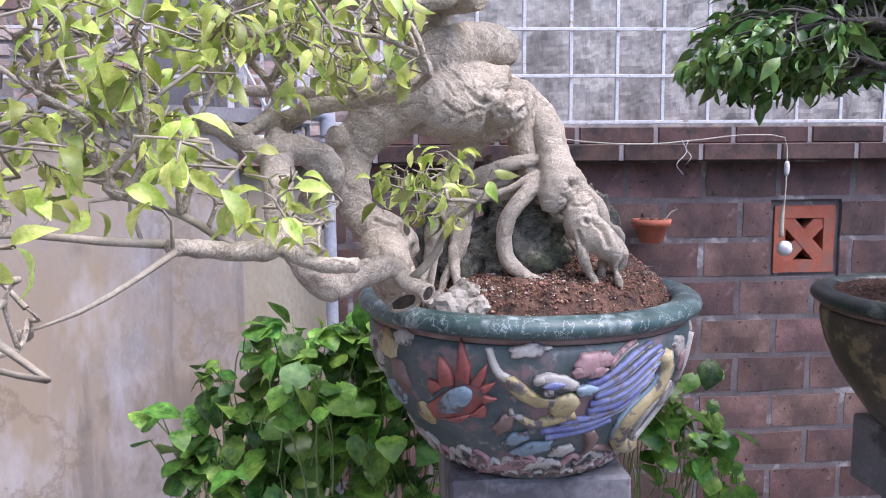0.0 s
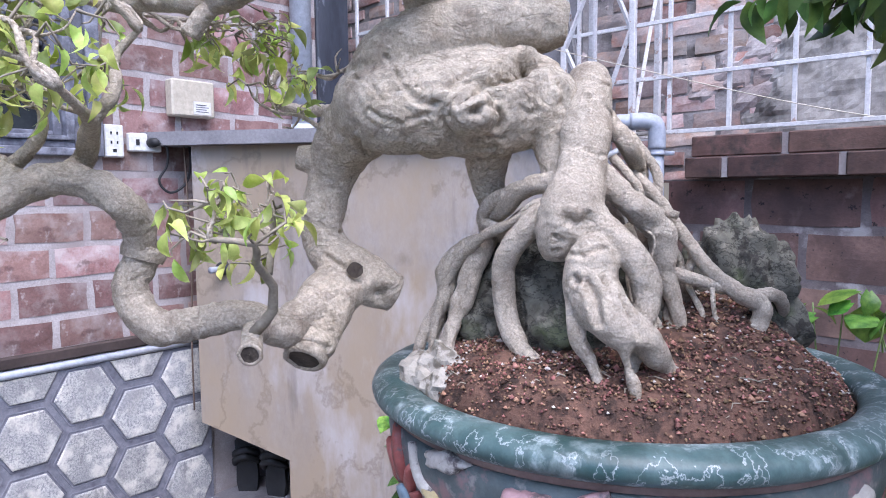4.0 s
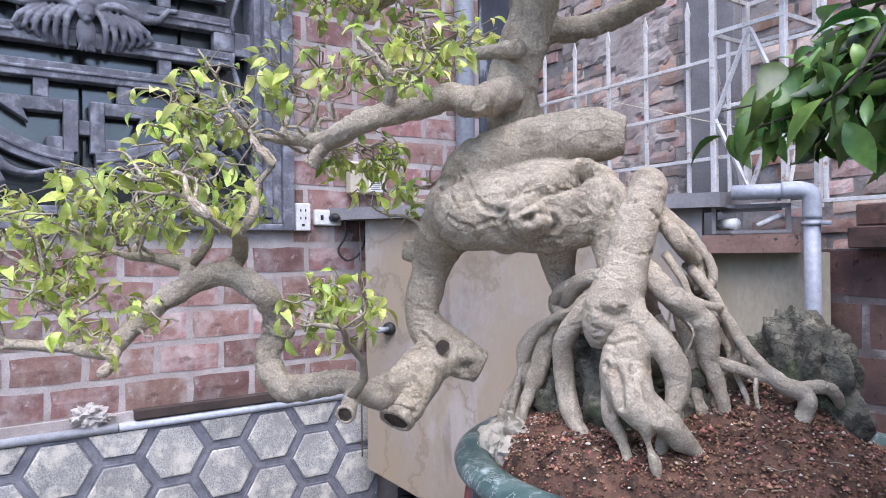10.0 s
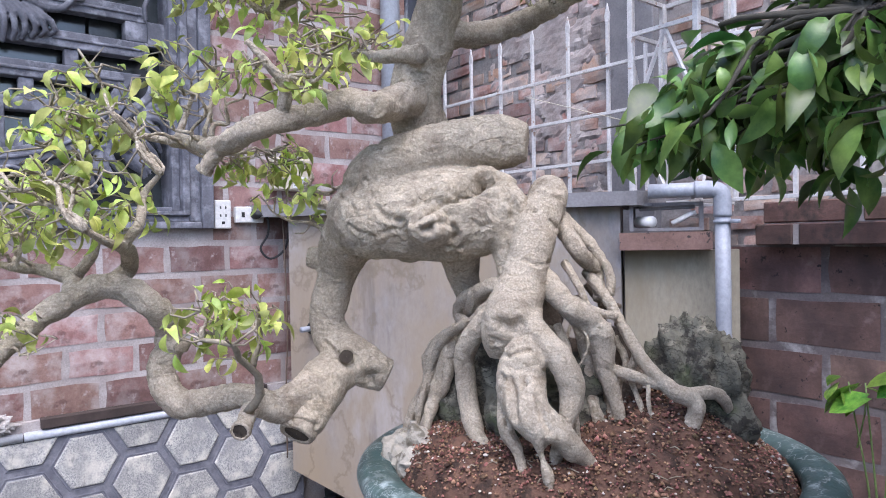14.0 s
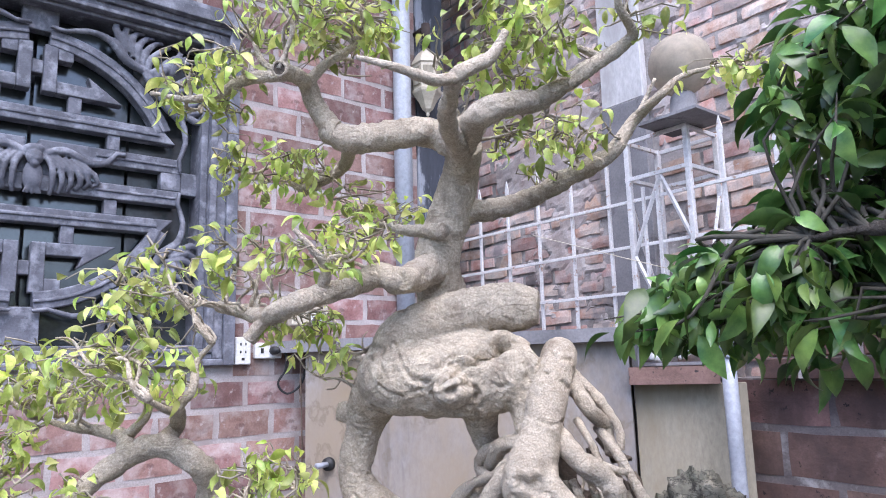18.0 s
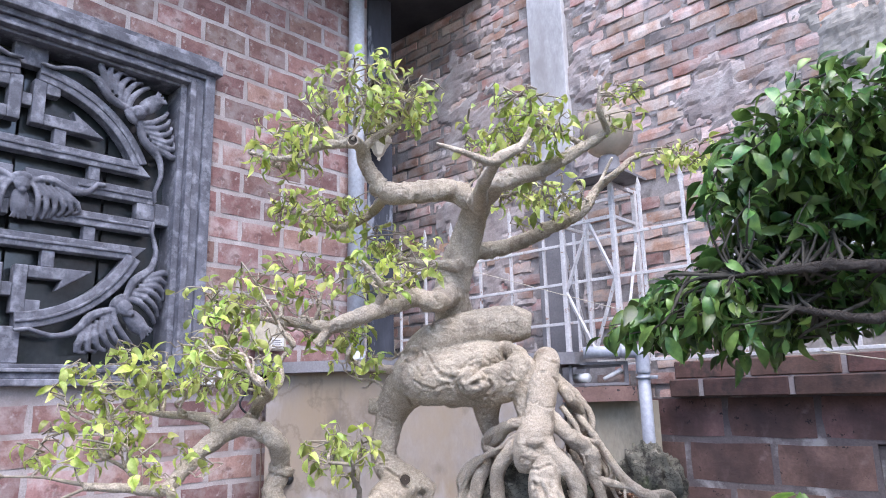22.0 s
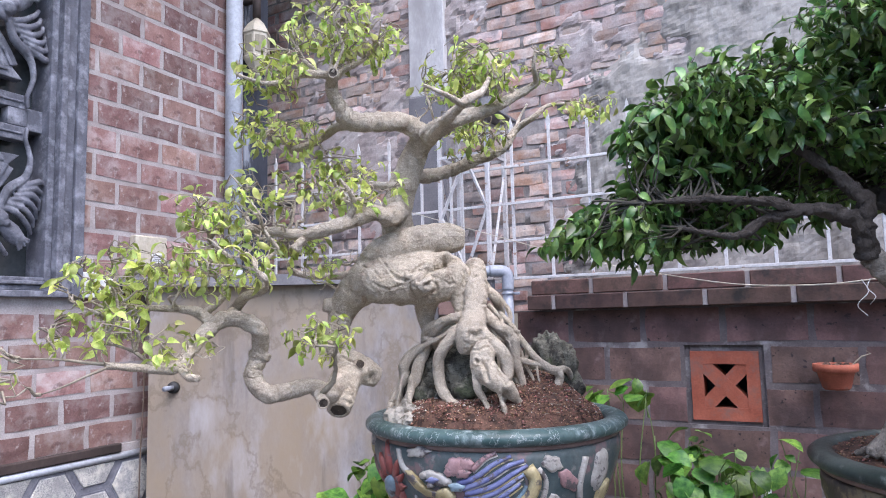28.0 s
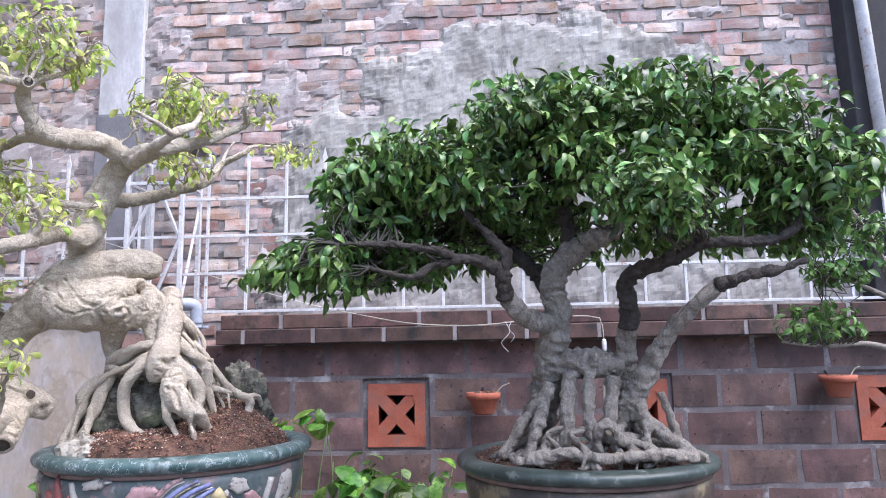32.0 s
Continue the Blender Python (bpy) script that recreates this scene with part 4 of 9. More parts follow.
limb("backroot", (0.305, 1.284, 1.2981, 0.0127), (0.3229, 1.273, 1.2414, 0.0166), (0.3449, 1.269, 1.1877, 0.0146), (0.3646, 1.261, 1.1282, 0.0119), (0.3844, 1.253, 1.0946, 0.0078))
limb("backroot", (0.3487, 1.307, 1.2645, 0.0099), (0.361, 1.307, 1.2174, 0.0123), (0.3707, 1.286, 1.157, 0.0121), (0.3846, 1.271, 1.0994, 0.0079))
limb("backroot", (0.3625, 1.326, 1.2328, 0.0108), (0.3784, 1.33, 1.2011, 0.0164), (0.3947, 1.318, 1.156, 0.0137), (0.4018, 1.293, 1.1061, 0.0094))
limb("backroot", (0.3822, 1.352, 1.2242, 0.0091), (0.4038, 1.347, 1.1858, 0.0122), (0.4285, 1.329, 1.1502, 0.0102), (0.4533, 1.312, 1.1186, 0.0061))
limb("backroot", (0.3673, 1.299, 1.2808, 0.0073), (0.3874, 1.309, 1.2568, 0.0056), (0.3951, 1.336, 1.2482, 0.0041))
limb("backroot", (0.3851, 1.305, 1.2491, 0.0064), (0.4013, 1.31, 1.253, 0.0072), (0.4049, 1.308, 1.2414, 0.0055))
limb("backroot", (0.369, 1.217, 1.1637, 0.0139), (0.3852, 1.221, 1.1426, 0.0168), (0.4109, 1.223, 1.109, 0.0149), (0.4371, 1.207, 1.0869, 0.0079))
limb2("trunk", (1.222, 1.370, 0.987, 0.0520), (1.230, 1.350, 1.058, 0.0480), (1.247, 1.330, 1.136, 0.0440), (1.263, 1.305, 1.213, 0.0437), (1.271, 1.285, 1.274, 0.0393), (1.284, 1.275, 1.334, 0.0360), (1.274, 1.265, 1.403, 0.0320), (1.294, 1.250, 1.458, 0.0342), (1.347, 1.235, 1.501, 0.0311), (1.406, 1.220, 1.531, 0.0241), (1.49, 1.238, 1.60, 0.0195), (1.565, 1.25, 1.666, 0.015), (1.645, 1.27, 1.75, 0.011))
limb2("trunk", (1.266, 1.260, 1.316, 0.0279), (1.202, 1.200, 1.332, 0.0246), (1.159, 1.165, 1.372, 0.0211), (1.148, 1.150, 1.424, 0.0202), (1.117, 1.140, 1.451, 0.0180), (1.055, 1.130, 1.460, 0.0143), (0.995, 1.115, 1.445, 0.0106), (0.951, 1.100, 1.420, 0.0070), (0.86, 1.085, 1.44, 0.004))
limb2("branch", (1.154, 1.150, 1.419, 0.0173), (1.156, 1.155, 1.472, 0.0160), (1.123, 1.165, 1.519, 0.0140), (1.083, 1.170, 1.562, 0.0111), (0.99, 1.173, 1.65, 0.008), (0.90, 1.165, 1.70, 0.0048))
limb2("branch", (1.055, 1.13, 1.46, 0.0135), (0.995, 1.10, 1.478, 0.011), (0.90, 1.08, 1.49, 0.008), (0.80, 1.05, 1.488, 0.0045))
limb2("branch", (1.275, 1.28, 1.405, 0.026), (1.215, 1.34, 1.478, 0.022), (1.146, 1.391, 1.543, 0.0165), (1.031, 1.421, 1.608, 0.010))
limb2("branch", (1.32, 1.25, 1.49, 0.022), (1.305, 1.265, 1.60, 0.0165), (1.28, 1.274, 1.693, 0.0115), (1.254, 1.264, 1.775, 0.0065))
limb2("trunk", (1.423, 1.320, 1.074, 0.0376), (1.434, 1.300, 1.165, 0.0323), (1.440, 1.280, 1.248, 0.0263), (1.446, 1.255, 1.307, 0.0220), (1.446, 1.235, 1.366, 0.0218), (1.438, 1.215, 1.405, 0.0208), (1.466, 1.175, 1.435, 0.0197), (1.524, 1.130, 1.451, 0.0179), (1.586, 1.100, 1.479, 0.0148), (1.684, 1.090, 1.478, 0.0128), (1.760, 1.090, 1.495, 0.0108), (1.80, 1.092, 1.56, 0.0085), (1.83, 1.09, 1.65, 0.0055))
limb2("trunk", (1.386, 1.250, 1.060, 0.0345), (1.430, 1.235, 1.125, 0.0327), (1.462, 1.215, 1.180, 0.0277), (1.487, 1.190, 1.243, 0.0236), (1.519, 1.165, 1.295, 0.0196), (1.553, 1.130, 1.338, 0.0186), (1.600, 1.095, 1.384, 0.0169), (1.661, 1.075, 1.405, 0.0148), (1.726, 1.070, 1.416, 0.0112), (1.782, 1.065, 1.433, 0.0068))
limb2("root", (1.262, 1.30, 1.222, 0.032), (1.315, 1.272, 1.226, 0.036), (1.37, 1.26, 1.222, 0.035), (1.425, 1.27, 1.208, 0.030))
limb2("root", (1.30, 1.25, 1.205, 0.020), (1.292, 1.222, 1.13, 0.018), (1.278, 1.20, 1.03, 0.016))
limb2("root", (1.348, 1.24, 1.20, 0.017), (1.336, 1.21, 1.12, 0.015), (1.348, 1.188, 1.03, 0.014))
limb2("root", (1.40, 1.235, 1.19, 0.020), (1.386, 1.205, 1.13, 0.016), (1.372, 1.178, 1.05, 0.013))
limb2("root", (1.258, 1.26, 1.18, 0.018), (1.226, 1.222, 1.10, 0.018), (1.196, 1.196, 1.02, 0.015))
limb2("root", (1.235, 1.27, 1.15, 0.017), (1.185, 1.25, 1.08, 0.017), (1.14, 1.24, 1.015, 0.014))
limb2("root", (1.344, 1.16, 1.02, 0.012), (1.342, 1.148, 1.075, 0.013), (1.366, 1.142, 1.098, 0.0135), (1.392, 1.148, 1.07, 0.013), (1.43, 1.15, 1.035, 0.012))
limb2("root", (1.43, 1.225, 1.13, 0.024), (1.472, 1.192, 1.085, 0.019), (1.525, 1.17, 1.05, 0.016), (1.575, 1.165, 1.02, 0.012))
limb2("root", (1.45, 1.21, 1.15, 0.013), (1.455, 1.18, 1.09, 0.011), (1.445, 1.16, 1.02, 0.010))
limb2("root", (1.50, 1.21, 1.16, 0.011), (1.515, 1.20, 1.10, 0.011), (1.54, 1.195, 1.02, 0.012))
limb2("root", (1.17, 1.18, 1.015, 0.014), (1.26, 1.145, 1.035, 0.017), (1.34, 1.13, 1.03, 0.014), (1.42, 1.13, 1.032, 0.016), (1.52, 1.15, 1.03, 0.014), (1.585, 1.19, 1.01, 0.011))


def fused(name, limbs, material, parent, voxel, label="", rough=0.13, freq=26, relief=1.0):
    """Thick limbs grown together into one knotted piece of wood."""
    bm = bmesh.new()
    for i, nodes in enumerate(limbs):
        tube(bm, nodes, 24, 0.005, rough, freq, seed=i * 3.7)
    ob = part(name, bm, material, parent, label)
    rm = ob.modifiers.new("remesh", "REMESH")
    rm.mode, rm.voxel_size, rm.use_smooth_shade = "VOXEL", voxel, True
    sm = ob.modifiers.new("smooth", "SMOOTH")
    sm.factor, sm.iterations = 0.5, 2
    for kind_, size_, push in (("CLOUDS", 0.055, 0.005), ("CLOUDS", 0.016, 0.0016), ("MUSGRAVE", 0.030, 0.0011), ("MUSGRAVE", 0.010, 0.0005)):
        tex = bpy.data.textures.new("bark_relief", kind_)
        tex.noise_scale = size_
        if kind_ == "MUSGRAVE":
            tex.musgrave_type, tex.octaves, tex.lacunarity = "RIDGED_MULTIFRACTAL", 3.0, 2.2
            push = -push
        else:
            tex.noise_depth = 3
        dm = ob.modifiers.new("relief", "DISPLACE")
        dm.texture, dm.strength, dm.mid_level, dm.texture_coords = tex, push * relief, 0.5, "GLOBAL"
    return ob


def carve(ob, marks):
    """Bake the grown-together wood, then press creases and pits into it and raise knots on it.
    marks: width, depth (raised if negative), then the points of a line on the surface."""
    me = bpy.data.meshes.new_from_object(ob.evaluated_get(bpy.context.evaluated_depsgraph_get()))
    ob.modifiers.clear()
    old, ob.data = ob.data, me
    bpy.data.meshes.remove(old)
    co = np.empty(len(me.vertices) * 3)
    me.vertices.foreach_get("co", co)
    co = co.reshape(-1, 3)
    nrm = np.empty(len(co) * 3)
    me.vertices.foreach_get("normal", nrm)
    nrm = nrm.reshape(-1, 3)
    base = np.array(ob.matrix_world.translation)
    move = np.zeros(len(co))
    for width, depth, *line in marks:
        pts = [np.array(p) - base for p in line]
        if len(pts) == 1:
            pts.append(pts[0] + 1e-5)
        gap = np.full(len(co), 9.0)
        for a, b in zip(pts, pts[1:]):
            k = np.clip(((co - a) @ (b - a)) / max(1e-12, (b - a) @ (b - a)), 0, 1)
            gap = np.minimum(gap, np.linalg.norm(co - (a + k[:, None] * (b - a)), axis=1))
        move += depth * np.exp(-((gap / width) ** 2)) - (0.22 * depth * np.exp(-(((gap - 2.1 * width) / width) ** 2)) if depth > 0 else 0.0)
    co -= nrm * move[:, None]
    me.vertices.foreach_set("co", co.ravel())
    me.update()


def cut_face(bm, nodes):
    """A sawn limb end: a raised lip of bark round a sunken face."""
    a, b = Vector(nodes[-2][:3]), Vector(nodes[-1][:3])
    r, way = nodes[-1][3], (b - a).normalized()
    m = Matrix.Translation(b + way * r * 0.15) @ way.to_track_quat("Z", "Y").to_matrix().to_4x4()
    prof = [(0.98, -0.5), (1.07, -0.1), (1.04, 0.14), (0.86, 0.22), (0.72, 0.10), (0.70, -0.05)]
    rings = []
    for rr, z in prof:
        rings.append([bm.verts.new(m @ Vector((r * rr * math.cos(k * math.pi / 7) * (1 + 0.06 * math.sin(3 * k)), r * rr * math.sin(k * math.pi / 7), r * z))) for k in range(14)])
    for p, q in zip(rings, rings[1:]):
        for k in range(14):
            bm.faces.new((p[k], p[(k + 1) % 14], q[(k + 1) % 14], q[k]))


def hollow(bm, nodes):
    """Dark disc in a sawn end's lip: dark wood plus painted shade of a hollow."""
    a, b = Vector(nodes[-2][:3]), Vector(nodes[-1][:3])
    r, way = nodes[-1][3], (b - a).normalized()
    m = Matrix.Translation(b + way * r * 0.2) @ way.to_track_quat("Z", "Y").to_matrix().to_4x4()
    rings = [[bm.verts.new(m @ Vector((r * q * math.cos(k * math.pi / 7) * (1 + 0.1 * math.sin(2 * k)), r * q * math.sin(k * math.pi / 7), r * z))) for k in range(14)] for q, z in ((0.80, 0.08), (0.55, 0.02), (0.02, 0.06))]
    for p, q in zip(rings, rings[1:]):
        for k in range(14):
            bm.faces.new((p[k], p[(k + 1) % 14], q[(k + 1) % 14], q[k]))


def limb_samples(limbs, kinds, least=0.0):
    out = []
    for kind, nodes in limbs:
        if kind in kinds:
            out += [Vector(p[:3]) for p in smooth_path(nodes, 0.02) if p[3] > least]
    return out


def grow_pad(pad, samples, r, leaf_size, droop, per_twig, twig_len, twig_bm, spots, shapes, share=1.0):
    """Twigs from the nearest limb out into an ellipsoid of the crown, with leaves towards their ends."""
    cx, cy, cz, rx, ry, rz, count = pad
    centre = Vector((cx, cy, cz))
    for _ in range(count):
        d = Vector((r.gauss(0, 1), r.gauss(0, 1), r.gauss(0, 1))).normalized()
        f = r.random() ** 0.45
        end = centre + Vector((d.x * rx, d.y * ry, d.z * rz)) * f
        near = min(samples, key=lambda s: (s - end).length + 0.4 * abs(s.z - end.z) + r.random() * 0.02)
        root = near
        way = end - root
        if way.length > twig_len * 2.2:
            root = end - way.normalized() * twig_len * (1.4 + 0.8 * r.random())
        k1 = root.lerp(end, 0.35) + Vector((r.uniform(-1, 1), r.uniform(-1, 1), r.uniform(-0.6, 0.9))) * (0.38 if share == 1 else 0.22) * (end - root).length
        k2 = root.lerp(end, 0.7) + Vector((r.uniform(-1, 1), r.uniform(-1, 1), r.uniform(-0.5, 0.9))) * (0.30 if share == 1 else 0.18) * (end - root).length
        t0 = min(0.0030, 0.0013 + 0.011 * (end - root).length)
        if r.random() < share:
            tube(twig_bm, [(*root, t0), (*k1, t0 * 0.75), (*k2, t0 * 0.55), (*end, 0.0006)], 5, 0.02, caps=False)
        line = [root, k1, k2, end]
        for _ in range(per_twig + r.choice((-1, 0, 0, 1))):
            u = 0.5 + 0.5 * r.random() ** 0.5
            i = min(2, int(u * 3))
            spot = line[i].lerp(line[i + 1], u * 3 - i)
            out = Vector((r.gauss(0, 1), r.gauss(0, 1), r.gauss(-0.15, 0.6)))
            out = (out.normalized() + (end - root).normalized() * 0.5).normalized()
            spots.append((spot + out * 0.004, turn_to(out + Vector((0, 0, -droop * r.random())), r.gauss(0, 0.8)), leaf_size * r.uniform(0.55, 1.15), r.randrange(len(shapes))))


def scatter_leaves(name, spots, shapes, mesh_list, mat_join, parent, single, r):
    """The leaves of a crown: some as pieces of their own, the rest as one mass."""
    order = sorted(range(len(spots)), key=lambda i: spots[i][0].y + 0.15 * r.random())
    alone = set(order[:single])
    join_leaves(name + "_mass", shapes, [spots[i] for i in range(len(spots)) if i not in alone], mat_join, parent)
    for i in sorted(alone):
        place, turn, size, k = spots[i]
        ob = new(name, mesh_list[k])
        ob.matrix_basis = Matrix.Translation(place) @ turn.to_4x4() @ Matrix.Scale(size, 4)
        under(ob, parent)


def leaf_meshes(shapes, material, name):
    out = []
    for vs, fs in shapes:
        me = bpy.data.meshes.new(name)
        me.from_pydata(vs.tolist(), [], fs)
        me.materials.append(material)
        me.polygons.foreach_set("use_smooth", [True] * len(me.polygons))
        out.append(me)
    return out


# the pale-barked ficus
r1 = random.Random(11)
ficus = thing("bonsai_tree", (0.37, 1.17, 1.06), "pale-barked ficus bonsai with looping limbs and sparse yellow-green leaves", "bonsai tree", "bonsai trees")
TRUNK_MARKS, ROOT_MARKS = [], []


def mark(marks, width, depth, *line):
    marks.append((width, depth, *line))


mark(TRUNK_MARKS, 0.0045, 0.011, (0.325, 1.109, 1.396), (0.317, 1.101, 1.392), (0.310, 1.090, 1.387), (0.322, 1.060, 1.377), (0.316, 1.050, 1.371), (0.312, 1.046, 1.368))
mark(TRUNK_MARKS, 0.01, 0.02, (0.323, 1.112, 1.401), (0.329, 1.127, 1.407), (0.332, 1.150, 1.417))
mark(TRUNK_MARKS, 0.008, 0.012, (0.333, 1.149, 1.415), (0.336, 1.168, 1.423))
mark(TRUNK_MARKS, 0.0035, 0.005, (0.245, 1.041, 1.386), (0.255, 1.045, 1.374), (0.271, 1.056, 1.370), (0.285, 1.059, 1.376))
mark(TRUNK_MARKS, 0.008, -0.006, (0.285, 1.061, 1.373))
mark(TRUNK_MARKS, 0.009, -0.005, (0.254, 1.047, 1.382))
mark(TRUNK_MARKS, 0.0025, 0.004, (0.211, 1.045, 1.425), (0.231, 1.040, 1.406), (0.241, 1.040, 1.391))
mark(TRUNK_MARKS, 0.0035, 0.006, (0.321, 1.056, 1.356), (0.326, 1.061, 1.361), (0.330, 1.073, 1.364), (0.322, 1.100, 1.363), (0.323, 1.108, 1.352), (0.315, 1.105, 1.340))
mark(TRUNK_MARKS, 0.018, -0.009, (0.323, 1.082, 1.351))
mark(TRUNK_MARKS, 0.004, 0.007, (0.326, 1.061, 1.357))
mark(TRUNK_MARKS, 0.005, 0.008, (0.317, 1.099, 1.353), (0.317, 1.104, 1.347))
mark(TRUNK_MARKS, 0.005, 0.005, (0.279, 1.066, 1.352), (0.279, 1.085, 1.332), (0.284, 1.106, 1.322), (0.305, 1.117, 1.325))
mark(TRUNK_MARKS, 0.004, 0.006, (0.178, 1.031, 1.335), (0.157, 1.065, 1.322))
mark(TRUNK_MARKS, 0.003, 0.004, (0.274, 1.134, 1.316), (0.317, 1.136, 1.323))
mark(TRUNK_MARKS, 0.0035, 0.005, (0.288, 1.076, 1.395), (0.296, 1.094, 1.405), (0.318, 1.108, 1.403))
mark(TRUNK_MARKS, 0.003, 0.004, (0.283, 1.056, 1.385), (0.289, 1.075, 1.390), (0.307, 1.092, 1.394))
mark(TRUNK_MARKS, 0.003, 0.003, (0.340, 1.121, 1.365), (0.344, 1.129, 1.358), (0.351, 1.136, 1.363))
mark(TRUNK_MARKS, 0.003, 0.003, (0.178, 1.025, 1.405), (0.211, 1.021, 1.394), (0.224, 1.023, 1.377))
mark(TRUNK_MARKS, 0.004, 0.004, (0.365, 1.157, 1.392), (0.370, 1.161, 1.382), (0.367, 1.159, 1.370))
mark(TRUNK_MARKS, 0.003, 0.003, (0.247, 1.042, 1.353), (0.265, 1.053, 1.359), (0.294, 1.054, 1.355))
mark(TRUNK_MARKS, 0.003, 0.003, (0.211, 1.020, 1.365), (0.224, 1.027, 1.355), (0.240, 1.039, 1.351))
mark(TRUNK_MARKS, 0.003, 0.003, (0.305, 1.093, 1.341), (0.310, 1.105, 1.335), (0.319, 1.118, 1.335))
mark(TRUNK_MARKS, 0.004, 0.004, (0.310, 1.105, 1.335), (0.297, 1.133, 1.317), (0.278, 1.140, 1.312))
mark(TRUNK_MARKS, 0.003, 0.005, (0.110, 1.040, 1.200), (0.140, 1.043, 1.187))
mark(TRUNK_MARKS, 0.003, 0.004, (0.158, 0.994, 1.146), (0.166, 1.006, 1.128))
mark(TRUNK_MARKS, 0.0025, 0.003, (0.090, 1.049, 1.300), (0.106, 1.069, 1.290))
mark(TRUNK_MARKS, 0.003, 0.003, (0.071, 1.038, 1.246), (0.099, 1.047, 1.234), (0.104, 1.071, 1.226))
mark(TRUNK_MARKS, 0.01, 0.01, (0.153, 0.984, 1.091))
mark(TRUNK_MARKS, 0.009, 0.009, (0.149, 1.053, 1.182))
mark(TRUNK_MARKS, 0.011, 0.012, (0.164, 1.080, 1.151))
mark(TRUNK_MARKS, 0.003, 0.004, (0.155, 0.982, 1.141), (0.160, 0.987, 1.138))
mark(TRUNK_MARKS, 0.003, 0.005, (0.152, 0.961, 1.112), (0.163, 0.970, 1.112), (0.168, 0.989, 1.104))
mark(TRUNK_MARKS, 0.0025, 0.002, (0.139, 0.968, 1.133), (0.156, 0.974, 1.131))
mark(ROOT_MARKS, 0.006, 0.007, (0.412, 1.094, 1.248), (0.421, 1.102, 1.242), (0.426, 1.108, 1.247))
mark(ROOT_MARKS, 0.003, 0.004, (0.396, 1.098, 1.216), (0.434, 1.084, 1.214), (0.449, 1.101, 1.221))
mark(ROOT_MARKS, 0.0035, 0.007, (0.430, 1.077, 1.193), (0.433, 1.075, 1.190))
mark(ROOT_MARKS, 0.0035, 0.007, (0.456, 1.085, 1.193), (0.460, 1.082, 1.190))
mark(ROOT_MARKS, 0.004, 0.007, (0.443, 1.076, 1.191), (0.456, 1.068, 1.178), (0.462, 1.063, 1.156))
mark(ROOT_MARKS, 0.003, 0.005, (0.475, 1.083, 1.178), (0.488, 1.078, 1.158), (0.494, 1.081, 1.145))
mark(ROOT_MARKS, 0.0025, 0.003, (0.397, 1.095, 1.224), (0.429, 1.089, 1.222), (0.443, 1.103, 1.228))
mark(ROOT_MARKS, 0.0025, 0.003, (0.396, 1.092, 1.231), (0.405, 1.098, 1.227))
mark(ROOT_MARKS, 0.0025, 0.002, (0.450, 1.126, 1.245))
mark(ROOT_MARKS, 0.003, 0.004, (0.420, 1.079, 1.174), (0.425, 1.077, 1.157), (0.436, 1.078, 1.141))
mark(ROOT_MARKS, 0.003, 0.005, (0.390, 1.171, 1.378), (0.406, 1.188, 1.365), (0.405, 1.198, 1.356))
mark(ROOT_MARKS, 0.003, 0.004, (0.375, 1.201, 1.403), (0.390, 1.202, 1.395), (0.391, 1.224, 1.393))
mark(ROOT_MARKS, 0.0025, 0.003, (0.409, 1.136, 1.318), (0.419, 1.147, 1.312), (0.414, 1.173, 1.315))
mark(ROOT_MARKS, 0.012, 0.01, (0.487, 1.090, 1.120))

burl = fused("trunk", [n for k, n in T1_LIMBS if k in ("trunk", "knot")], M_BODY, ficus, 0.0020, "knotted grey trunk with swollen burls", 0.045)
carve(burl, TRUNK_MARKS)
main_roots = [n for k, n in T1_LIMBS if k == "root"][:6]
deep_roots = []
for n in main_roots:
    a, b = Vector(n[-2][:3]), Vector(n[-1][:3])
    deep_roots.append((*n, (*(b + (b - a).normalized() * 0.025 + Vector((0, 0, -0.035))), n[-1][3] * 0.8)) if b.z < 1.16 else n)
buttress = fused("main_root", deep_roots, M_ROOT, ficus, 0.0018, "thick pale root clasping the rock", 0.05, 30, 0.55)
carve(buttress, ROOT_MARKS)
for i in (2, 3):
    bm = bmesh.new()
    cut_face(bm, T1_LIMBS[i][1])
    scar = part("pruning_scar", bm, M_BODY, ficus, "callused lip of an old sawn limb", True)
    bm = bmesh.new()
    hollow(bm, T1_LIMBS[i][1])
    part("hollow", bm, M_CUT, scar, "dark disc for the scar's wood and shaded hollow")
bm = bmesh.new()
hollow(bm, [T1_LIMBS[4][1][0], (0.152, 1.047, 1.185, 0.012)])
part("pruning_scar", bm, M_CUT, ficus, "dark eye-shaped scar")
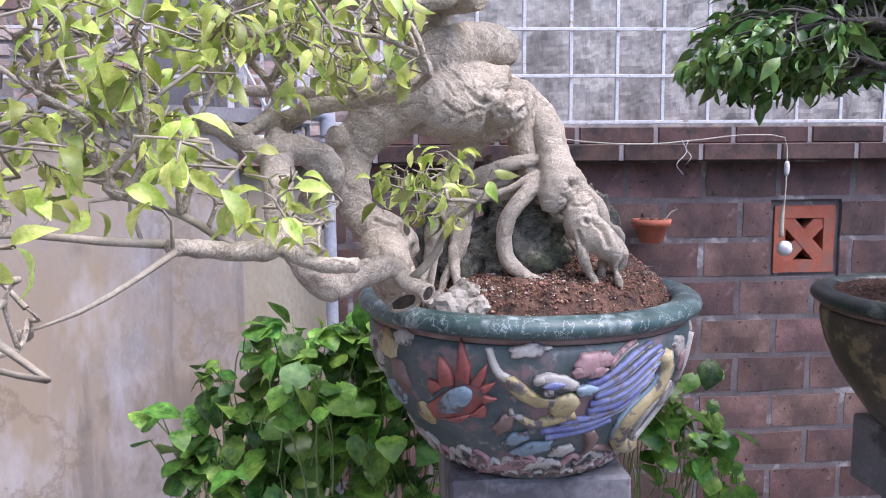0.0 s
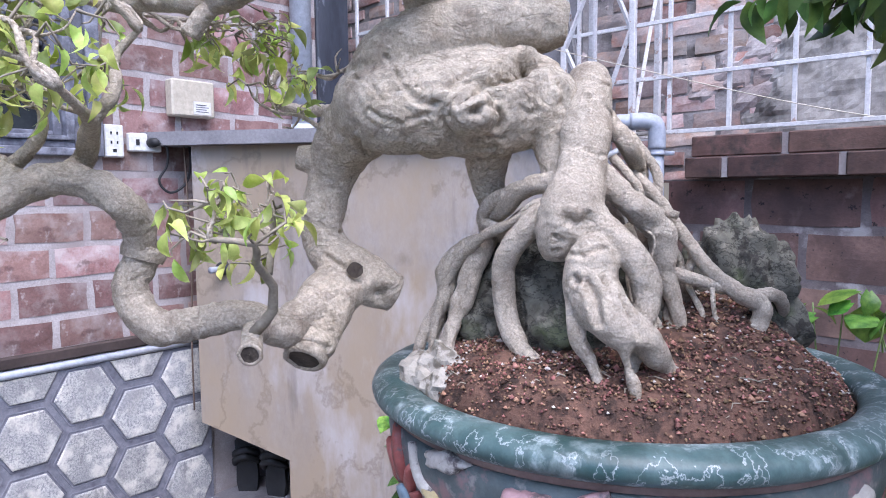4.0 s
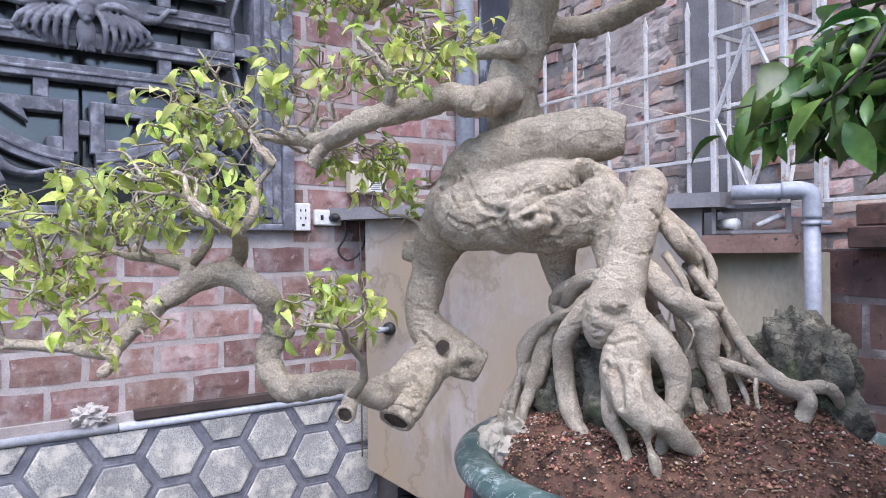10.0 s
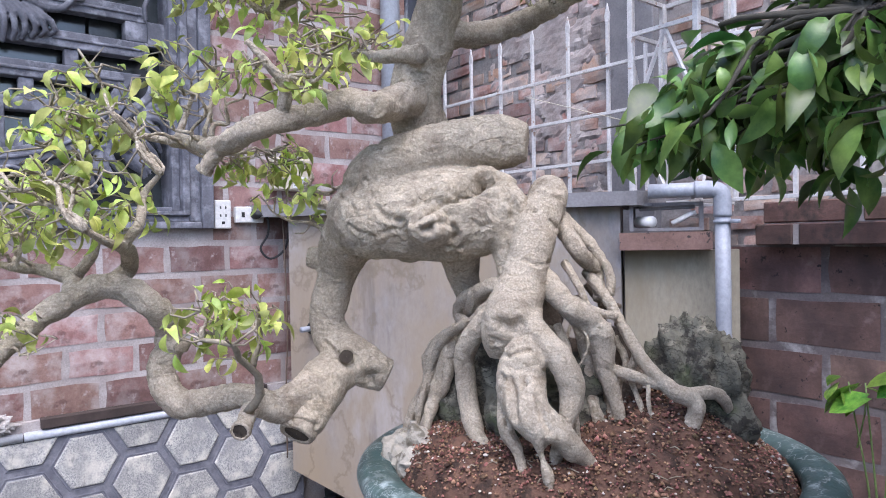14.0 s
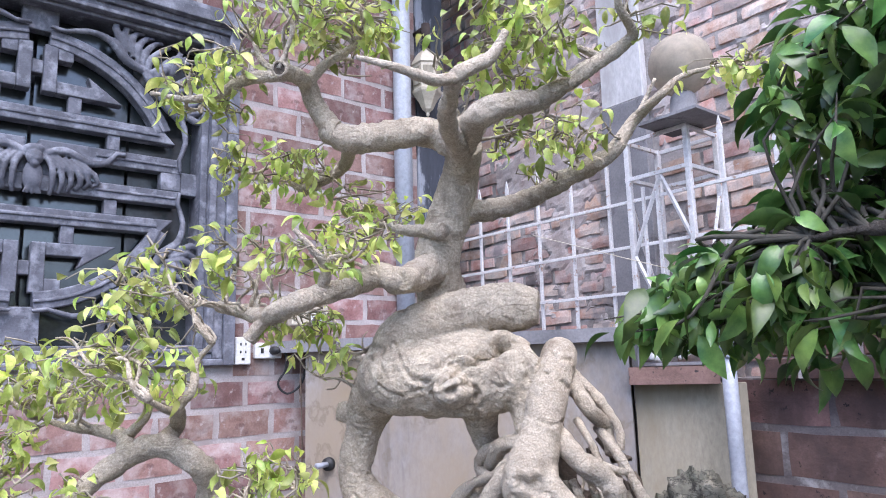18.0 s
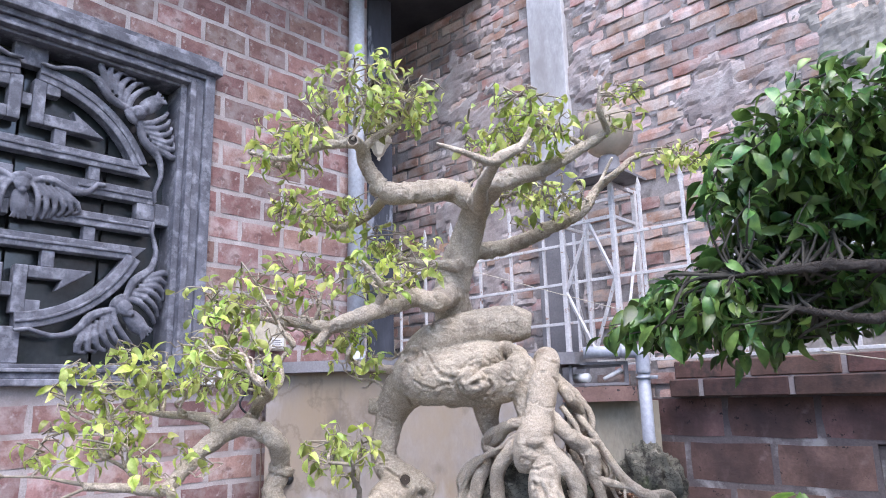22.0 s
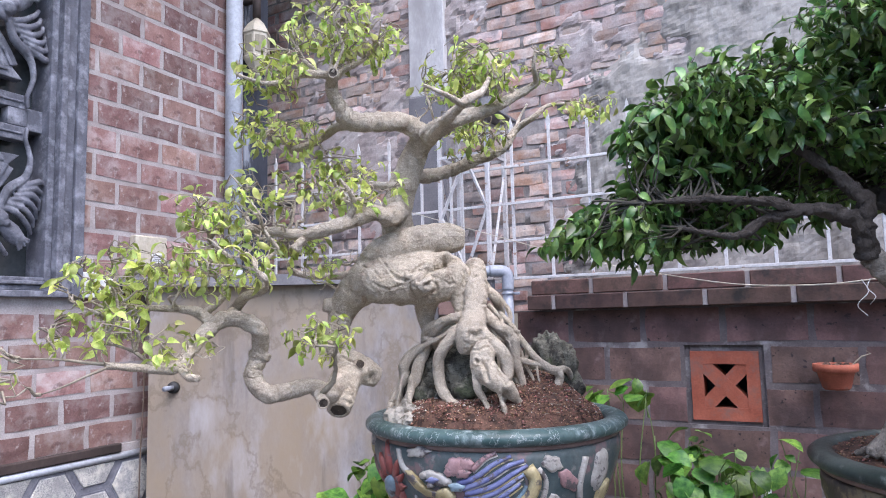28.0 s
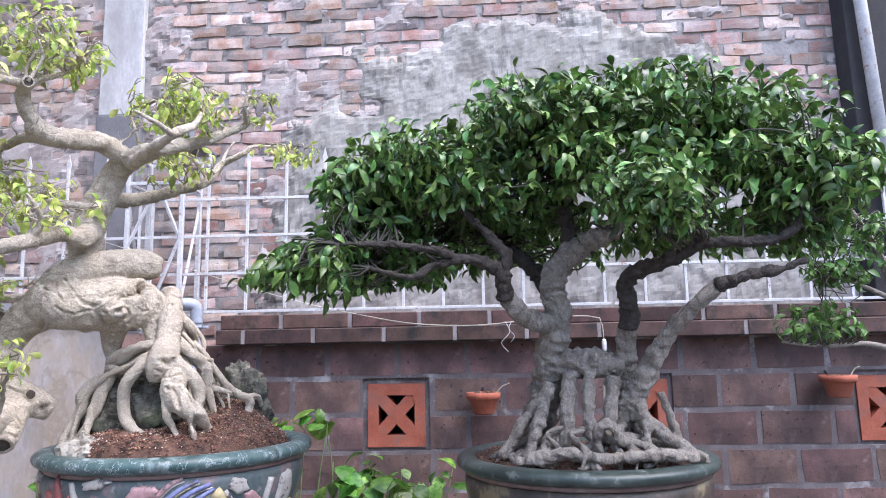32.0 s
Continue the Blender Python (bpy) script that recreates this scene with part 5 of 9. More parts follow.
for i, (kind, nodes) in enumerate(T1_LIMBS):
    if kind in ("branch", "root", "twig") and nodes not in main_roots:
        bm = bmesh.new()
        slim = [(*p[:3], p[3] * 0.88) for p in nodes]
        if kind == "root" and slim[-1][2] < 1.16:
            for k in (-2, -1):
                slim[k] = (*slim[k][:3], max(slim[k][3], 0.6 * slim[k - 1][3]))
            way = (Vector(slim[-1][:3]) - Vector(slim[-2][:3])).normalized() * 0.03 + Vector((0, 0, -0.03))
            slim.append((*(Vector(slim[-1][:3]) + way), slim[-1][3] * 0.8))
        tube(bm, slim, 26 if kind != "twig" else 6, 0.004 if kind != "twig" else 0.015, 0.13 if kind != "twig" else 0.05, 42, seed=i * 2.3)
        if kind == "branch" and nodes[-1][3] > 0.008:
            cut_face(bm, nodes)
        piece = part(kind, bm, M_TWIG if kind == "twig" else M_ROOT if kind == "root" else M_BARK, ficus, smooth=True)
        if kind == "branch" and nodes[-1][3] > 0.008:
            bm = bmesh.new()
            hollow(bm, nodes)
            part("scar", bm, M_CUT, piece, "dark sawn end")
# brown roots deep in the gap; its shade is put into their colour
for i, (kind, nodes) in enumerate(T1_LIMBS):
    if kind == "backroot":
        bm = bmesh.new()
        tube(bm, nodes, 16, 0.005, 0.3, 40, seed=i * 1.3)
        part("root", bm, M_ROOT_DK, ficus, "brown root behind the pale ones, coloured dark for shade", smooth=True)
# thin feeding roots among the thick ones
for i in range(3):
    a_ = r1.uniform(-1.0, 0.9)
    top = Vector((0.35 + r1.uniform(-0.09, 0.10), 1.19 + r1.uniform(-0.03, 0.10), 1.18 + r1.uniform(0.0, 0.09)))
    d_ = r1.uniform(0.07, 0.17)
    foot = Vector((0.38 + d_ * math.cos(a_) * 1.1, 1.20 + d_ * math.sin(a_) * 0.75, 1.045))
    k1 = top.lerp(foot, 0.4) + Vector((r1.uniform(-0.045, 0.045), r1.uniform(-0.03, 0.01), r1.uniform(0, 0.03)))
    k2 = top.lerp(foot, 0.75) + Vector((r1.uniform(-0.02, 0.02), r1.uniform(-0.02, 0.01), r1.uniform(-0.005, 0.02)))
    t_ = r1.choice((0.0022, 0.003, 0.0045))
    bm = bmesh.new()
    tube(bm, [(*top, t_ * 1.2), (*k1, t_), (*k2, t_ * 0.85), (*foot, t_ * 0.5)], 9, 0.006, 0.22, 60, seed=i)
    part("root", bm, M_BARK, ficus, smooth=True)
LEAF1 = [leaf_shape(1.0, w, d, f, 6, 1.3) for w, d, f in ((0.36, 1.3, 0.5), (0.40, 2.0, 0.4), (0.31, 2.6, 0.55), (0.42, 1.1, 0.35), (0.34, 1.7, 0.75), (0.28, 2.2, 0.85))]
# crown pads: centre, half sizes, number of twigs
PADS1 = (
    (0.198, 0.931, 1.905, 0.135, 0.13, 0.055, 70), (0.115, 0.796, 1.804, 0.075, 0.08, 0.055, 34), (0.416, 1.107, 1.83, 0.125, 0.11, 0.05, 60),
    (0.568, 1.224, 1.871, 0.05, 0.05, 0.04, 10), (0.597, 1.397, 1.799, 0.09, 0.07, 0.025, 14), (0.343, 1.252, 1.738, 0.1, 0.08, 0.05, 26),
    (-0.024, 0.977, 1.73, 0.1, 0.1, 0.05, 34), (0.205, 0.946, 1.554, 0.13, 0.08, 0.04, 34), (0.024, 0.76, 1.511, 0.12, 0.1, 0.05, 40),
    (0.023, 1.113, 1.659, 0.12, 0.09, 0.05, 28), (0.05, 0.71, 1.401, 0.13, 0.11, 0.055, 64), (-0.091, 0.61, 1.376, 0.11, 0.1, 0.06, 50),
    (-0.079, 0.56, 1.286, 0.11, 0.09, 0.045, 34), (0.18, 0.867, 1.252, 0.075, 0.065, 0.045, 28), (-0.087, 0.35, 1.218, 0.06, 0.1, 0.04, 10),
    (0.044, 0.635, 1.247, 0.06, 0.06, 0.04, 12), (0.057, 0.84, 1.583, 0.08, 0.08, 0.04, 12), (0.002, 1.0, 1.463, 0.075, 0.065, 0.05, 30),
    (0.07, 1.02, 1.41, 0.05, 0.05, 0.03, 8),
)
samples = limb_samples(T1_LIMBS, ("branch", "twig", "trunk"))
rb = random.Random(77)
shoots = []
for pad in PADS1:
    for _ in range(max(3, min(13, pad[6] // 4))):
        end = Vector([c + h * rb.uniform(-0.8, 0.8) for c, h in zip(pad[:3], pad[3:6])])
        root = min(samples, key=lambda s: (s - end).length + 0.5 * max(0.0, s.z - end.z))
        way = end - root
        if not 0.035 < way.length < 0.22:
            continue
        t0 = min(0.0042, 0.0020 + 0.013 * way.length)
        nodes = [(*root, t0 * 1.25)]
        for u, t_ in ((0.22, 1.0), (0.45, 0.85), (0.68, 0.65), (0.85, 0.5)):
            p = root + way * u + Vector((rb.uniform(-1, 1), rb.uniform(-1, 1), rb.uniform(-0.7, 1))) * 0.14 * way.length
            nodes.append((*p, t0 * t_))
        nodes.append((*end, t0 * 0.3))
        bm = bmesh.new()
        tube(bm, nodes, 8, 0.006, 0.24, 60, seed=rb.random() * 50)
        for k in (2, 3):
            a = Vector(nodes[k][:3])
            b = a + Vector((rb.uniform(-1, 1), rb.uniform(-1, 1), rb.uniform(-0.2, 1))).normalized() * rb.uniform(0.02, 0.045)
            m_ = a.lerp(b, 0.5) + Vector((rb.uniform(-1, 1), rb.uniform(-1, 1), rb.uniform(-1, 1))) * 0.008
            tube(bm, [(*a, t0 * 0.5), (*m_, t0 * 0.4), (*b, t0 * 0.25)], 6, 0.006, 0.2, 60, seed=rb.random() * 50)
            shoots += [m_, b]
        part("branchlet", bm, M_BARK, ficus, smooth=True)
        shoots += [Vector(p[:3]) for p in smooth_path(nodes, 0.02)]
samples += shoots
spots1, twigs = [], bmesh.new()
for pad in PADS1:
    pad = (*pad[:3], pad[3] * 1.12, pad[4] * 1.12, pad[5] * 1.2, int(pad[6] * (2.3 if pad[2] > 1.6 else 1.75)))
    grow_pad(pad, samples, r1, 0.034, 0.9, 2, 0.05, twigs, spots1, LEAF1)
tagged(part("twig_spray", twigs, M_TWIG, ficus, smooth=True), kind="stuff")
scatter_leaves("leaf", spots1, LEAF1, leaf_meshes(LEAF1, M_LEAF, "leaf"), M_LEAF_J, ficus, 300, r1)

# the dark ficus
r2 = random.Random(23)
dark_tree = thing("bonsai_tree", (1.32, 1.34, 1.0), "dark-limbed ficus bonsai with a dense dome of deep green leaves", "bonsai tree", "bonsai trees")
low, high = [], []
bare = [1.47, 1.36, 1.28, 1.37]
for k, nodes in T2_LIMBS:
    if k == "trunk":
        top_z = bare[min(len(low), 3)]
        i = next((j for j, p in enumerate(nodes) if p[2] > top_z and j > 1), len(nodes) - 1)
        low.append(nodes[: i + 1])
        if i < len(nodes) - 1:
            high.append(nodes[i:])
fused("trunk", low, M_BARK2, dark_tree, 0.003, "dark twisted trunks leaning apart", 0.22, 30, 0.9)
# upper limbs but the first get a darker bark: crown shade in colour
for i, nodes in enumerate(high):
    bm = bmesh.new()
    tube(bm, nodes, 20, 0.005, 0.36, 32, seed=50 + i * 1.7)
    part("limb", bm, M_BARK2 if i == 0 else M_BARK2D, dark_tree, "limb under the crown, bark coloured dark for shade" if i else "", smooth=True)
fused("root_mass", [n for k, n in T2_LIMBS if k == "root"], M_BARK2, dark_tree, 0.0028, "gnarled roots grown together", 0.32, 34, 0.8)
# branches carry the crown's shade in the same darkened bark
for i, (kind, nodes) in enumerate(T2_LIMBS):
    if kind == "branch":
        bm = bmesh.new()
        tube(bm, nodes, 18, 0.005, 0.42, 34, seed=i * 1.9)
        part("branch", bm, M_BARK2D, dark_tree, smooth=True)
for i in range(34):
    a_ = r2.uniform(-3.4, 0.4)
    foot = Vector((1.345 + 0.235 * math.cos(a_) * r2.uniform(0.75, 1.0), 1.33 + 0.215 * math.sin(a_) * r2.uniform(0.75, 1.0), 1.005))
    top = Vector((1.34, 1.28, 0)).lerp(foot, r2.uniform(0.35, 0.6)) + Vector((0, 0, 0.06 * r2.random()))
    top.z = 1.035 + r2.uniform(0.0, 0.06)
    k1 = top.lerp(foot, 0.35) + Vector((r2.uniform(-0.04, 0.04), r2.uniform(-0.025, 0.025), r2.uniform(0.0, 0.025)))
    k2 = top.lerp(foot, 0.7) + Vector((r2.uniform(-0.04, 0.04), r2.uniform(-0.02, 0.02), r2.uniform(0.0, 0.022)))
    t_ = r2.choice((0.006, 0.008, 0.011, 0.014))
    bm = bmesh.new()
    tube(bm, [(*top, t_ * 1.1), (*k1, t_), (*k2, t_ * 0.95), (*foot, t_ * 0.6)], 10, 0.006, 0.4, 55, seed=i)
    part("root", bm, M_BARK2, dark_tree, smooth=True)
LEAF2 = [leaf_shape(1.0, w, d, f, 6, 1.15) for w, d, f in ((0.38, 0.9, 0.4), (0.41, 1.4, 0.35), (0.36, 1.1, 0.55), (0.43, 0.7, 0.3), (0.37, 1.9, 0.45))]
PADS2 = (
    (0.715, 1.16, 1.46, 0.15, 0.17, 0.08, 135), (0.60, 1.07, 1.43, 0.075, 0.06, 0.03, 14), (0.8, 1.175, 1.635, 0.13, 0.15, 0.085, 115), (0.94, 1.207, 1.71, 0.21, 0.22, 0.11, 210),
    (1.214, 1.25, 1.83, 0.24, 0.26, 0.12, 250), (1.459, 1.204, 1.84, 0.23, 0.26, 0.1, 220), (1.72, 1.254, 1.82, 0.2, 0.25, 0.1, 180),
    (1.401, 0.97, 1.58, 0.13, 0.12, 0.07, 100), (1.8, 1.128, 1.63, 0.16, 0.18, 0.11, 150), (1.785, 1.24, 1.539, 0.16, 0.16, 0.07, 90),
    (1.14, 1.424, 1.61, 0.3, 0.18, 0.07, 130), (1.2, 1.53, 1.55, 0.36, 0.15, 0.08, 70), (0.88, 1.31, 1.48, 0.2, 0.15, 0.06, 110), (0.80, 1.24, 1.55, 0.13, 0.13, 0.06, 70),
    (1.62, 1.47, 1.56, 0.22, 0.14, 0.07, 90), (1.05, 1.22, 1.65, 0.25, 0.2, 0.08, 130), (1.4, 1.17, 1.69, 0.26, 0.2, 0.08, 140),
    (1.64, 1.19, 1.71, 0.2, 0.2, 0.08, 110),
)
samples = limb_samples(T2_LIMBS, ("branch", "trunk"), 0.0)
samples = [s for s in samples if s.z > 1.4]
spots2, twigs = [], bmesh.new()
for pad in PADS2:
    pad = (pad[0] + 0.035, pad[1], pad[2] - (0.02 if pad[2] > 1.7 else 0.0), pad[3] * 0.95, pad[4], pad[5], int(pad[6] * 2.0))
    grow_pad(pad, samples, r2, 0.042, 0.7, 4, 0.09, twigs, spots2, LEAF2, 0.35)
tagged(part("twig_spray", twigs, M_TWIG2, dark_tree, smooth=True), kind="stuff")
scatter_leaves("leaf", spots2, LEAF2, leaf_meshes(LEAF2, M_LEAF2, "leaf"), M_LEAF2_J, dark_tree, 300, r2)

# ---- pots ----
P1, P1R, P1Z = (0.376, 1.285), 0.309, 1.060


def pot_profile(R, z, h):
    """Outer profile from the foot up: radius and height."""
    return [(0.50 * R, z - h), (0.54 * R, z - h + 0.010), (0.61 * R, z - h * 0.90), (0.72 * R, z - h * 0.74), (0.82 * R, z - h * 0.58), (0.895 * R, z - h * 0.40), (0.93 * R, z - h * 0.26), (0.935 * R, z - h * 0.20), (0.93 * R, z - 0.045)]


def bonsai_pot(centre, R, z, h, body_mat, rim_mat, label):
    pot = thing("bonsai_pot", (*centre, z - h), label, "pot", "bonsai pots")
    bm = bmesh.new()
    prof = pot_profile(R, z, h)
    lathe(bm, [(0.01, z - h)] + prof + [(R * 0.86, z - 0.045), (R * 0.82, z - 0.06), (0.45 * R, z - h + 0.03)], centre, 96)
    part("body", bm, body_mat, pot, "", True)
    bm = bmesh.new()
    rim = []
    for k in range(15):
        a = -2.2 + k / 14 * (2 * math.pi)
        rim.append((R - 0.026 + 0.026 * math.cos(a), z - 0.017 + 0.017 * math.sin(a)))
    lathe(bm, rim, centre, 112)
    part("rim", bm, rim_mat, pot, "thick rolled rim with worn glaze", True)
    bm = bmesh.new()
    lathe(bm, [(0.893 * R, z - 0.046), (0.93 * R, z - 0.042), (0.925 * R, z - 0.030), (0.88 * R, z - 0.028)], centre, 96)
    part("neck_band", bm, M_BROWN, pot, "", True)
    return pot


def crumbs(bm, centre, R, z, count, size, r, lift=None):
    for _ in range(count):
        a, d = r.random() * 2 * math.pi, R * math.sqrt(r.random())
        x, y = centre[0] + d * math.cos(a), centre[1] + d * math.sin(a)
        s = size * r.uniform(0.4, 1.0) * (2.0 if r.random() < 0.08 else 1.0)
        zz = z + (lift(x, y) if lift else 0)
        p = [bm.verts.new((x + s * r.uniform(0.6, 1.2) * dx, y + s * r.uniform(0.6, 1.2) * dy, zz + s * r.uniform(0.5, 1.0) * dz)) for dx, dy, dz in ((1, 0, 0), (0, 1, 0), (-1, 0, 0), (0, -1, 0), (0, 0, 1), (0, 0, -0.6))]
        for f in ((0, 1, 4), (1, 2, 4), (2, 3, 4), (3, 0, 4), (1, 0, 5), (2, 1, 5), (3, 2, 5), (0, 3, 5)):
            bm.faces.new([p[i] for i in f])


def soil_bed(centre, R, z, lift, name, label):
    bm = bmesh.new()
    seg, rows = 110, 34
    rings = []
    for i in range(rows + 1):
        d = R * i / rows
        ring = []
        for k in range(seg):
            x, y = centre[0] + d * math.cos(2 * math.pi * k / seg), centre[1] + d * math.sin(2 * math.pi * k / seg)
            ring.append(bm.verts.new((x, y, z + lift(x, y) + 0.007 * noise.noise(Vector((x, y, 0)) * 38) + 0.004 * noise.noise(Vector((x, y, 3)) * 110))))
        rings.append(ring)
    for a, b in zip(rings, rings[1:]):
        for k in range(seg):
            bm.faces.new((a[k], a[(k + 1) % seg], b[(k + 1) % seg], b[k]))
    bmesh.ops.remove_doubles(bm, verts=rings[0], dist=1e-6)
    return solid(name, bm, M_SOIL, label, "soil", smooth=True)


pot1 = bonsai_pot(P1, P1R, P1Z, 0.305, M_POT, M_GLAZE, "round ceramic pot with a teal rim and painted dragon relief")
edge1 = lambda x, y: min(max((math.hypot(x - P1[0], y - P1[1]) - 0.236) / 0.024, 0), 1)
lift1 = lambda x, y: -0.034 * edge1(x, y) ** 2 + (1 - edge1(x, y)) * 0.010 + 0.040 / (1 + math.exp((math.hypot(x - 0.385, y - 1.25) - 0.205) / 0.018)) + 0.055 * math.exp(-((x - 0.48) ** 2 + (y - 1.29) ** 2) / 0.009)
soil1 = soil_bed(P1, P1R * 0.848, P1Z - 0.010, lift1, "soil", "loose red-brown soil filling the dragon pot")
bm = bmesh.new()
crumbs(bm, P1, P1R * 0.84, P1Z - 0.008, 16000, 0.0027, random.Random(5), lift1)
tagged(part("crumb_layer", bm, M_CRUMB, soil1, "crumbs of red clay", True), kind="stuff")
bm = bmesh.new()
crumbs(bm, P1, P1R * 0.82, P1Z - 0.006, 520, 0.0028, random.Random(6), lift1)
tagged(part("pebble_layer", bm, M_PEBBLE, soil1, "small pale pebbles"), kind="stuff")

rs = random.Random(8)
bm = bmesh.new()
for _ in range(170):
    a_, d_ = rs.random() * 6.283, P1R * 0.8 * math.sqrt(rs.random())
    x_, y_ = P1[0] + d_ * math.cos(a_), P1[1] + d_ * math.sin(a_)
    t_, l_ = rs.random() * 6.283, rs.uniform(0.006, 0.022)
    z_ = P1Z - 0.008 + lift1(x_, y_)
    tube(bm, [(x_, y_, z_, 0.0006), (x_ + 0.5 * l_ * math.cos(t_), y_ + 0.5 * l_ * math.sin(t_), z_ + 0.002, 0.0007), (x_ + l_ * math.cos(t_ + 0.3), y_ + l_ * math.sin(t_ + 0.3), z_, 0.0004)], 4, 0.01, caps=False)
tagged(part("straw_litter", bm, M_TWIG, soil1, "bits of dry root and straw"), kind="stuff")

# rocks under the roots
for name, c, s, sd, m_, label in (
    ("rock", (0.502, 1.350, 1.145), (0.060, 0.048, 0.088), 4, M_ROCK, "craggy grey-green rock standing in the dragon pot"),
    ("rock", (0.345, 1.20, 1.135), (0.095, 0.06, 0.085), 2, M_ROCK, "mossy rock gripped by the roots"),
    ("rock", (0.235, 1.205, 1.12), (0.065, 0.055, 0.08), 8, M_ROCK, "grey rock under the outer roots"),
    # lump filling the void behind the roots, with the shade in its colour
    ("soil_clod", (0.408, 1.275, 1.125), (0.066, 0.045, 0.09), 6, M_ROOT_DK, "soil and root lump, coloured dark for the void behind thick roots"),
    ("rock", (0.245, 1.095, 1.07), (0.026, 0.02, 0.030), 31, M_ROCK_PALE, "pale chalky stone at the pot's edge"),
    ("rock", (0.285, 1.10, 1.066), (0.024, 0.02, 0.020), 33, M_ROCK_PALE, "pale chalky stone at the pot's edge"),
    ("rock", (0.222, 1.085, 1.06), (0.028, 0.024, 0.026), 12, M_ROCK_PALE, "pale chalky stone at the pot's edge"),
    ("rock", (0.265, 1.075, 1.058), (0.022, 0.02, 0.02), 14, M_ROCK_PALE, "pale chalky stone at the pot's edge"),
    ("rock", (0.20, 1.11, 1.058), (0.02, 0.024, 0.024), 15, M_ROCK_PALE, "pale chalky stone at the pot's edge"),
):
    bm = bmesh.new()
    stone(bm, c, s, sd, 5 if m_ is not M_ROCK_PALE else 3, 0.4 if m_ is not M_ROCK_PALE else 0.38, 2.4 if m_ is not M_ROCK_PALE else 1.7)
    solid(name, bm, m_, label, "rock" if name == "rock" else "soil", "rocks in the dragon pot" if name == "rock" else "", smooth=m_ is not M_ROCK_PALE)

bm = bmesh.new()
box(bm, (P1[0] - 0.155, P1[1] - 0.155, 0.60), (P1[0] + 0.155, P1[1] + 0.155, P1Z - 0.305), 0.006)
ped = thing("pedestal", (*P1, 0), "square grey concrete pedestal under the dragon pot", "pedestal", "pedestals")
part("cap", bm, M_CONCRETE, ped)
bm = bmesh.new()
box(bm, (P1[0] - 0.11, P1[1] - 0.11, -0.30), (P1[0] + 0.11, P1[1] + 0.11, 0.60), 0.006)
part("column", bm, M_CONCRETE, ped)

P2, P2R, P2Z = (1.345, 1.365), 0.312, 1.012
pot2 = bonsai_pot(P2, P2R, P2Z, 0.305, M_POT2, M_GLAZE2, "round ceramic pot with dark green rim and brown painted body")
lift2 = lambda x, y: 0.02 * math.exp(-((x - 1.3) ** 2 + (y - 1.38) ** 2) / 0.03)
soil2 = soil_bed(P2, P2R * 0.86, P2Z - 0.012, lift2, "soil", "dark soil filling the second bonsai pot")
bm = bmesh.new()
crumbs(bm, P2, P2R * 0.84, P2Z - 0.010, 2500, 0.0027, random.Random(15), lift2)
tagged(part("crumb_layer", bm, M_CRUMB, soil2, "crumbs of dark clay"), kind="stuff")
ped2 = copy_thing(ped, Matrix.Translation((*P2, P2Z - P1Z - 0.001)))
ped2["label"] = "square grey concrete pedestal under the brown pot"

# ---- bricks, copings and rails ----
def brick_mesh(w, h, d, material, seed, bevel=0.0025, name="brick", chip=0.0014):
    """A block with chipped edges; its face looks along -y, its middle at the origin of the face."""
    bm = bmesh.new()
    r = random.Random(seed)
    xs, zs = (-w / 2, -w / 6, w / 6, w / 2), (-h / 2, 0, h / 2)
    grid = [[bm.verts.new((x + (r.uniform(-1, 1) * chip), r.uniform(-1, 1) * 0.0012 + (bevel if (i in (0, 3) or j in (0, 2)) else 0), z + r.uniform(-1, 1) * chip)) for i, x in enumerate(xs)] for j, z in enumerate(zs)]
    for j in range(2):
        for i in range(3):
            bm.faces.new((grid[j][i], grid[j][i + 1], grid[j + 1][i + 1], grid[j + 1][i]))
    ring = [grid[0][i] for i in range(4)] + [grid[1][3]] + [grid[2][i] for i in (3, 2, 1, 0)] + [grid[1][0]]
    back = [bm.verts.new((v.co.x, d, v.co.z)) for v in ring]
    n = len(ring)
    for k in range(n):
        bm.faces.new((ring[(k + 1) % n], ring[k], back[k], back[(k + 1) % n]))
    return mesh_of(bm, name, material)


def lay(parent, meshes, at, turn, name="brick"):
    ob = new(name, rnd.choice(meshes))
    ob.matrix_basis = Matrix.Translation(at) @ turn
    ob.parent = parent
    return ob


FACE_R = Matrix.Identity(4)
FACE_L = Matrix.Rotation(radians(90), 4, "Z")     # faces along +x

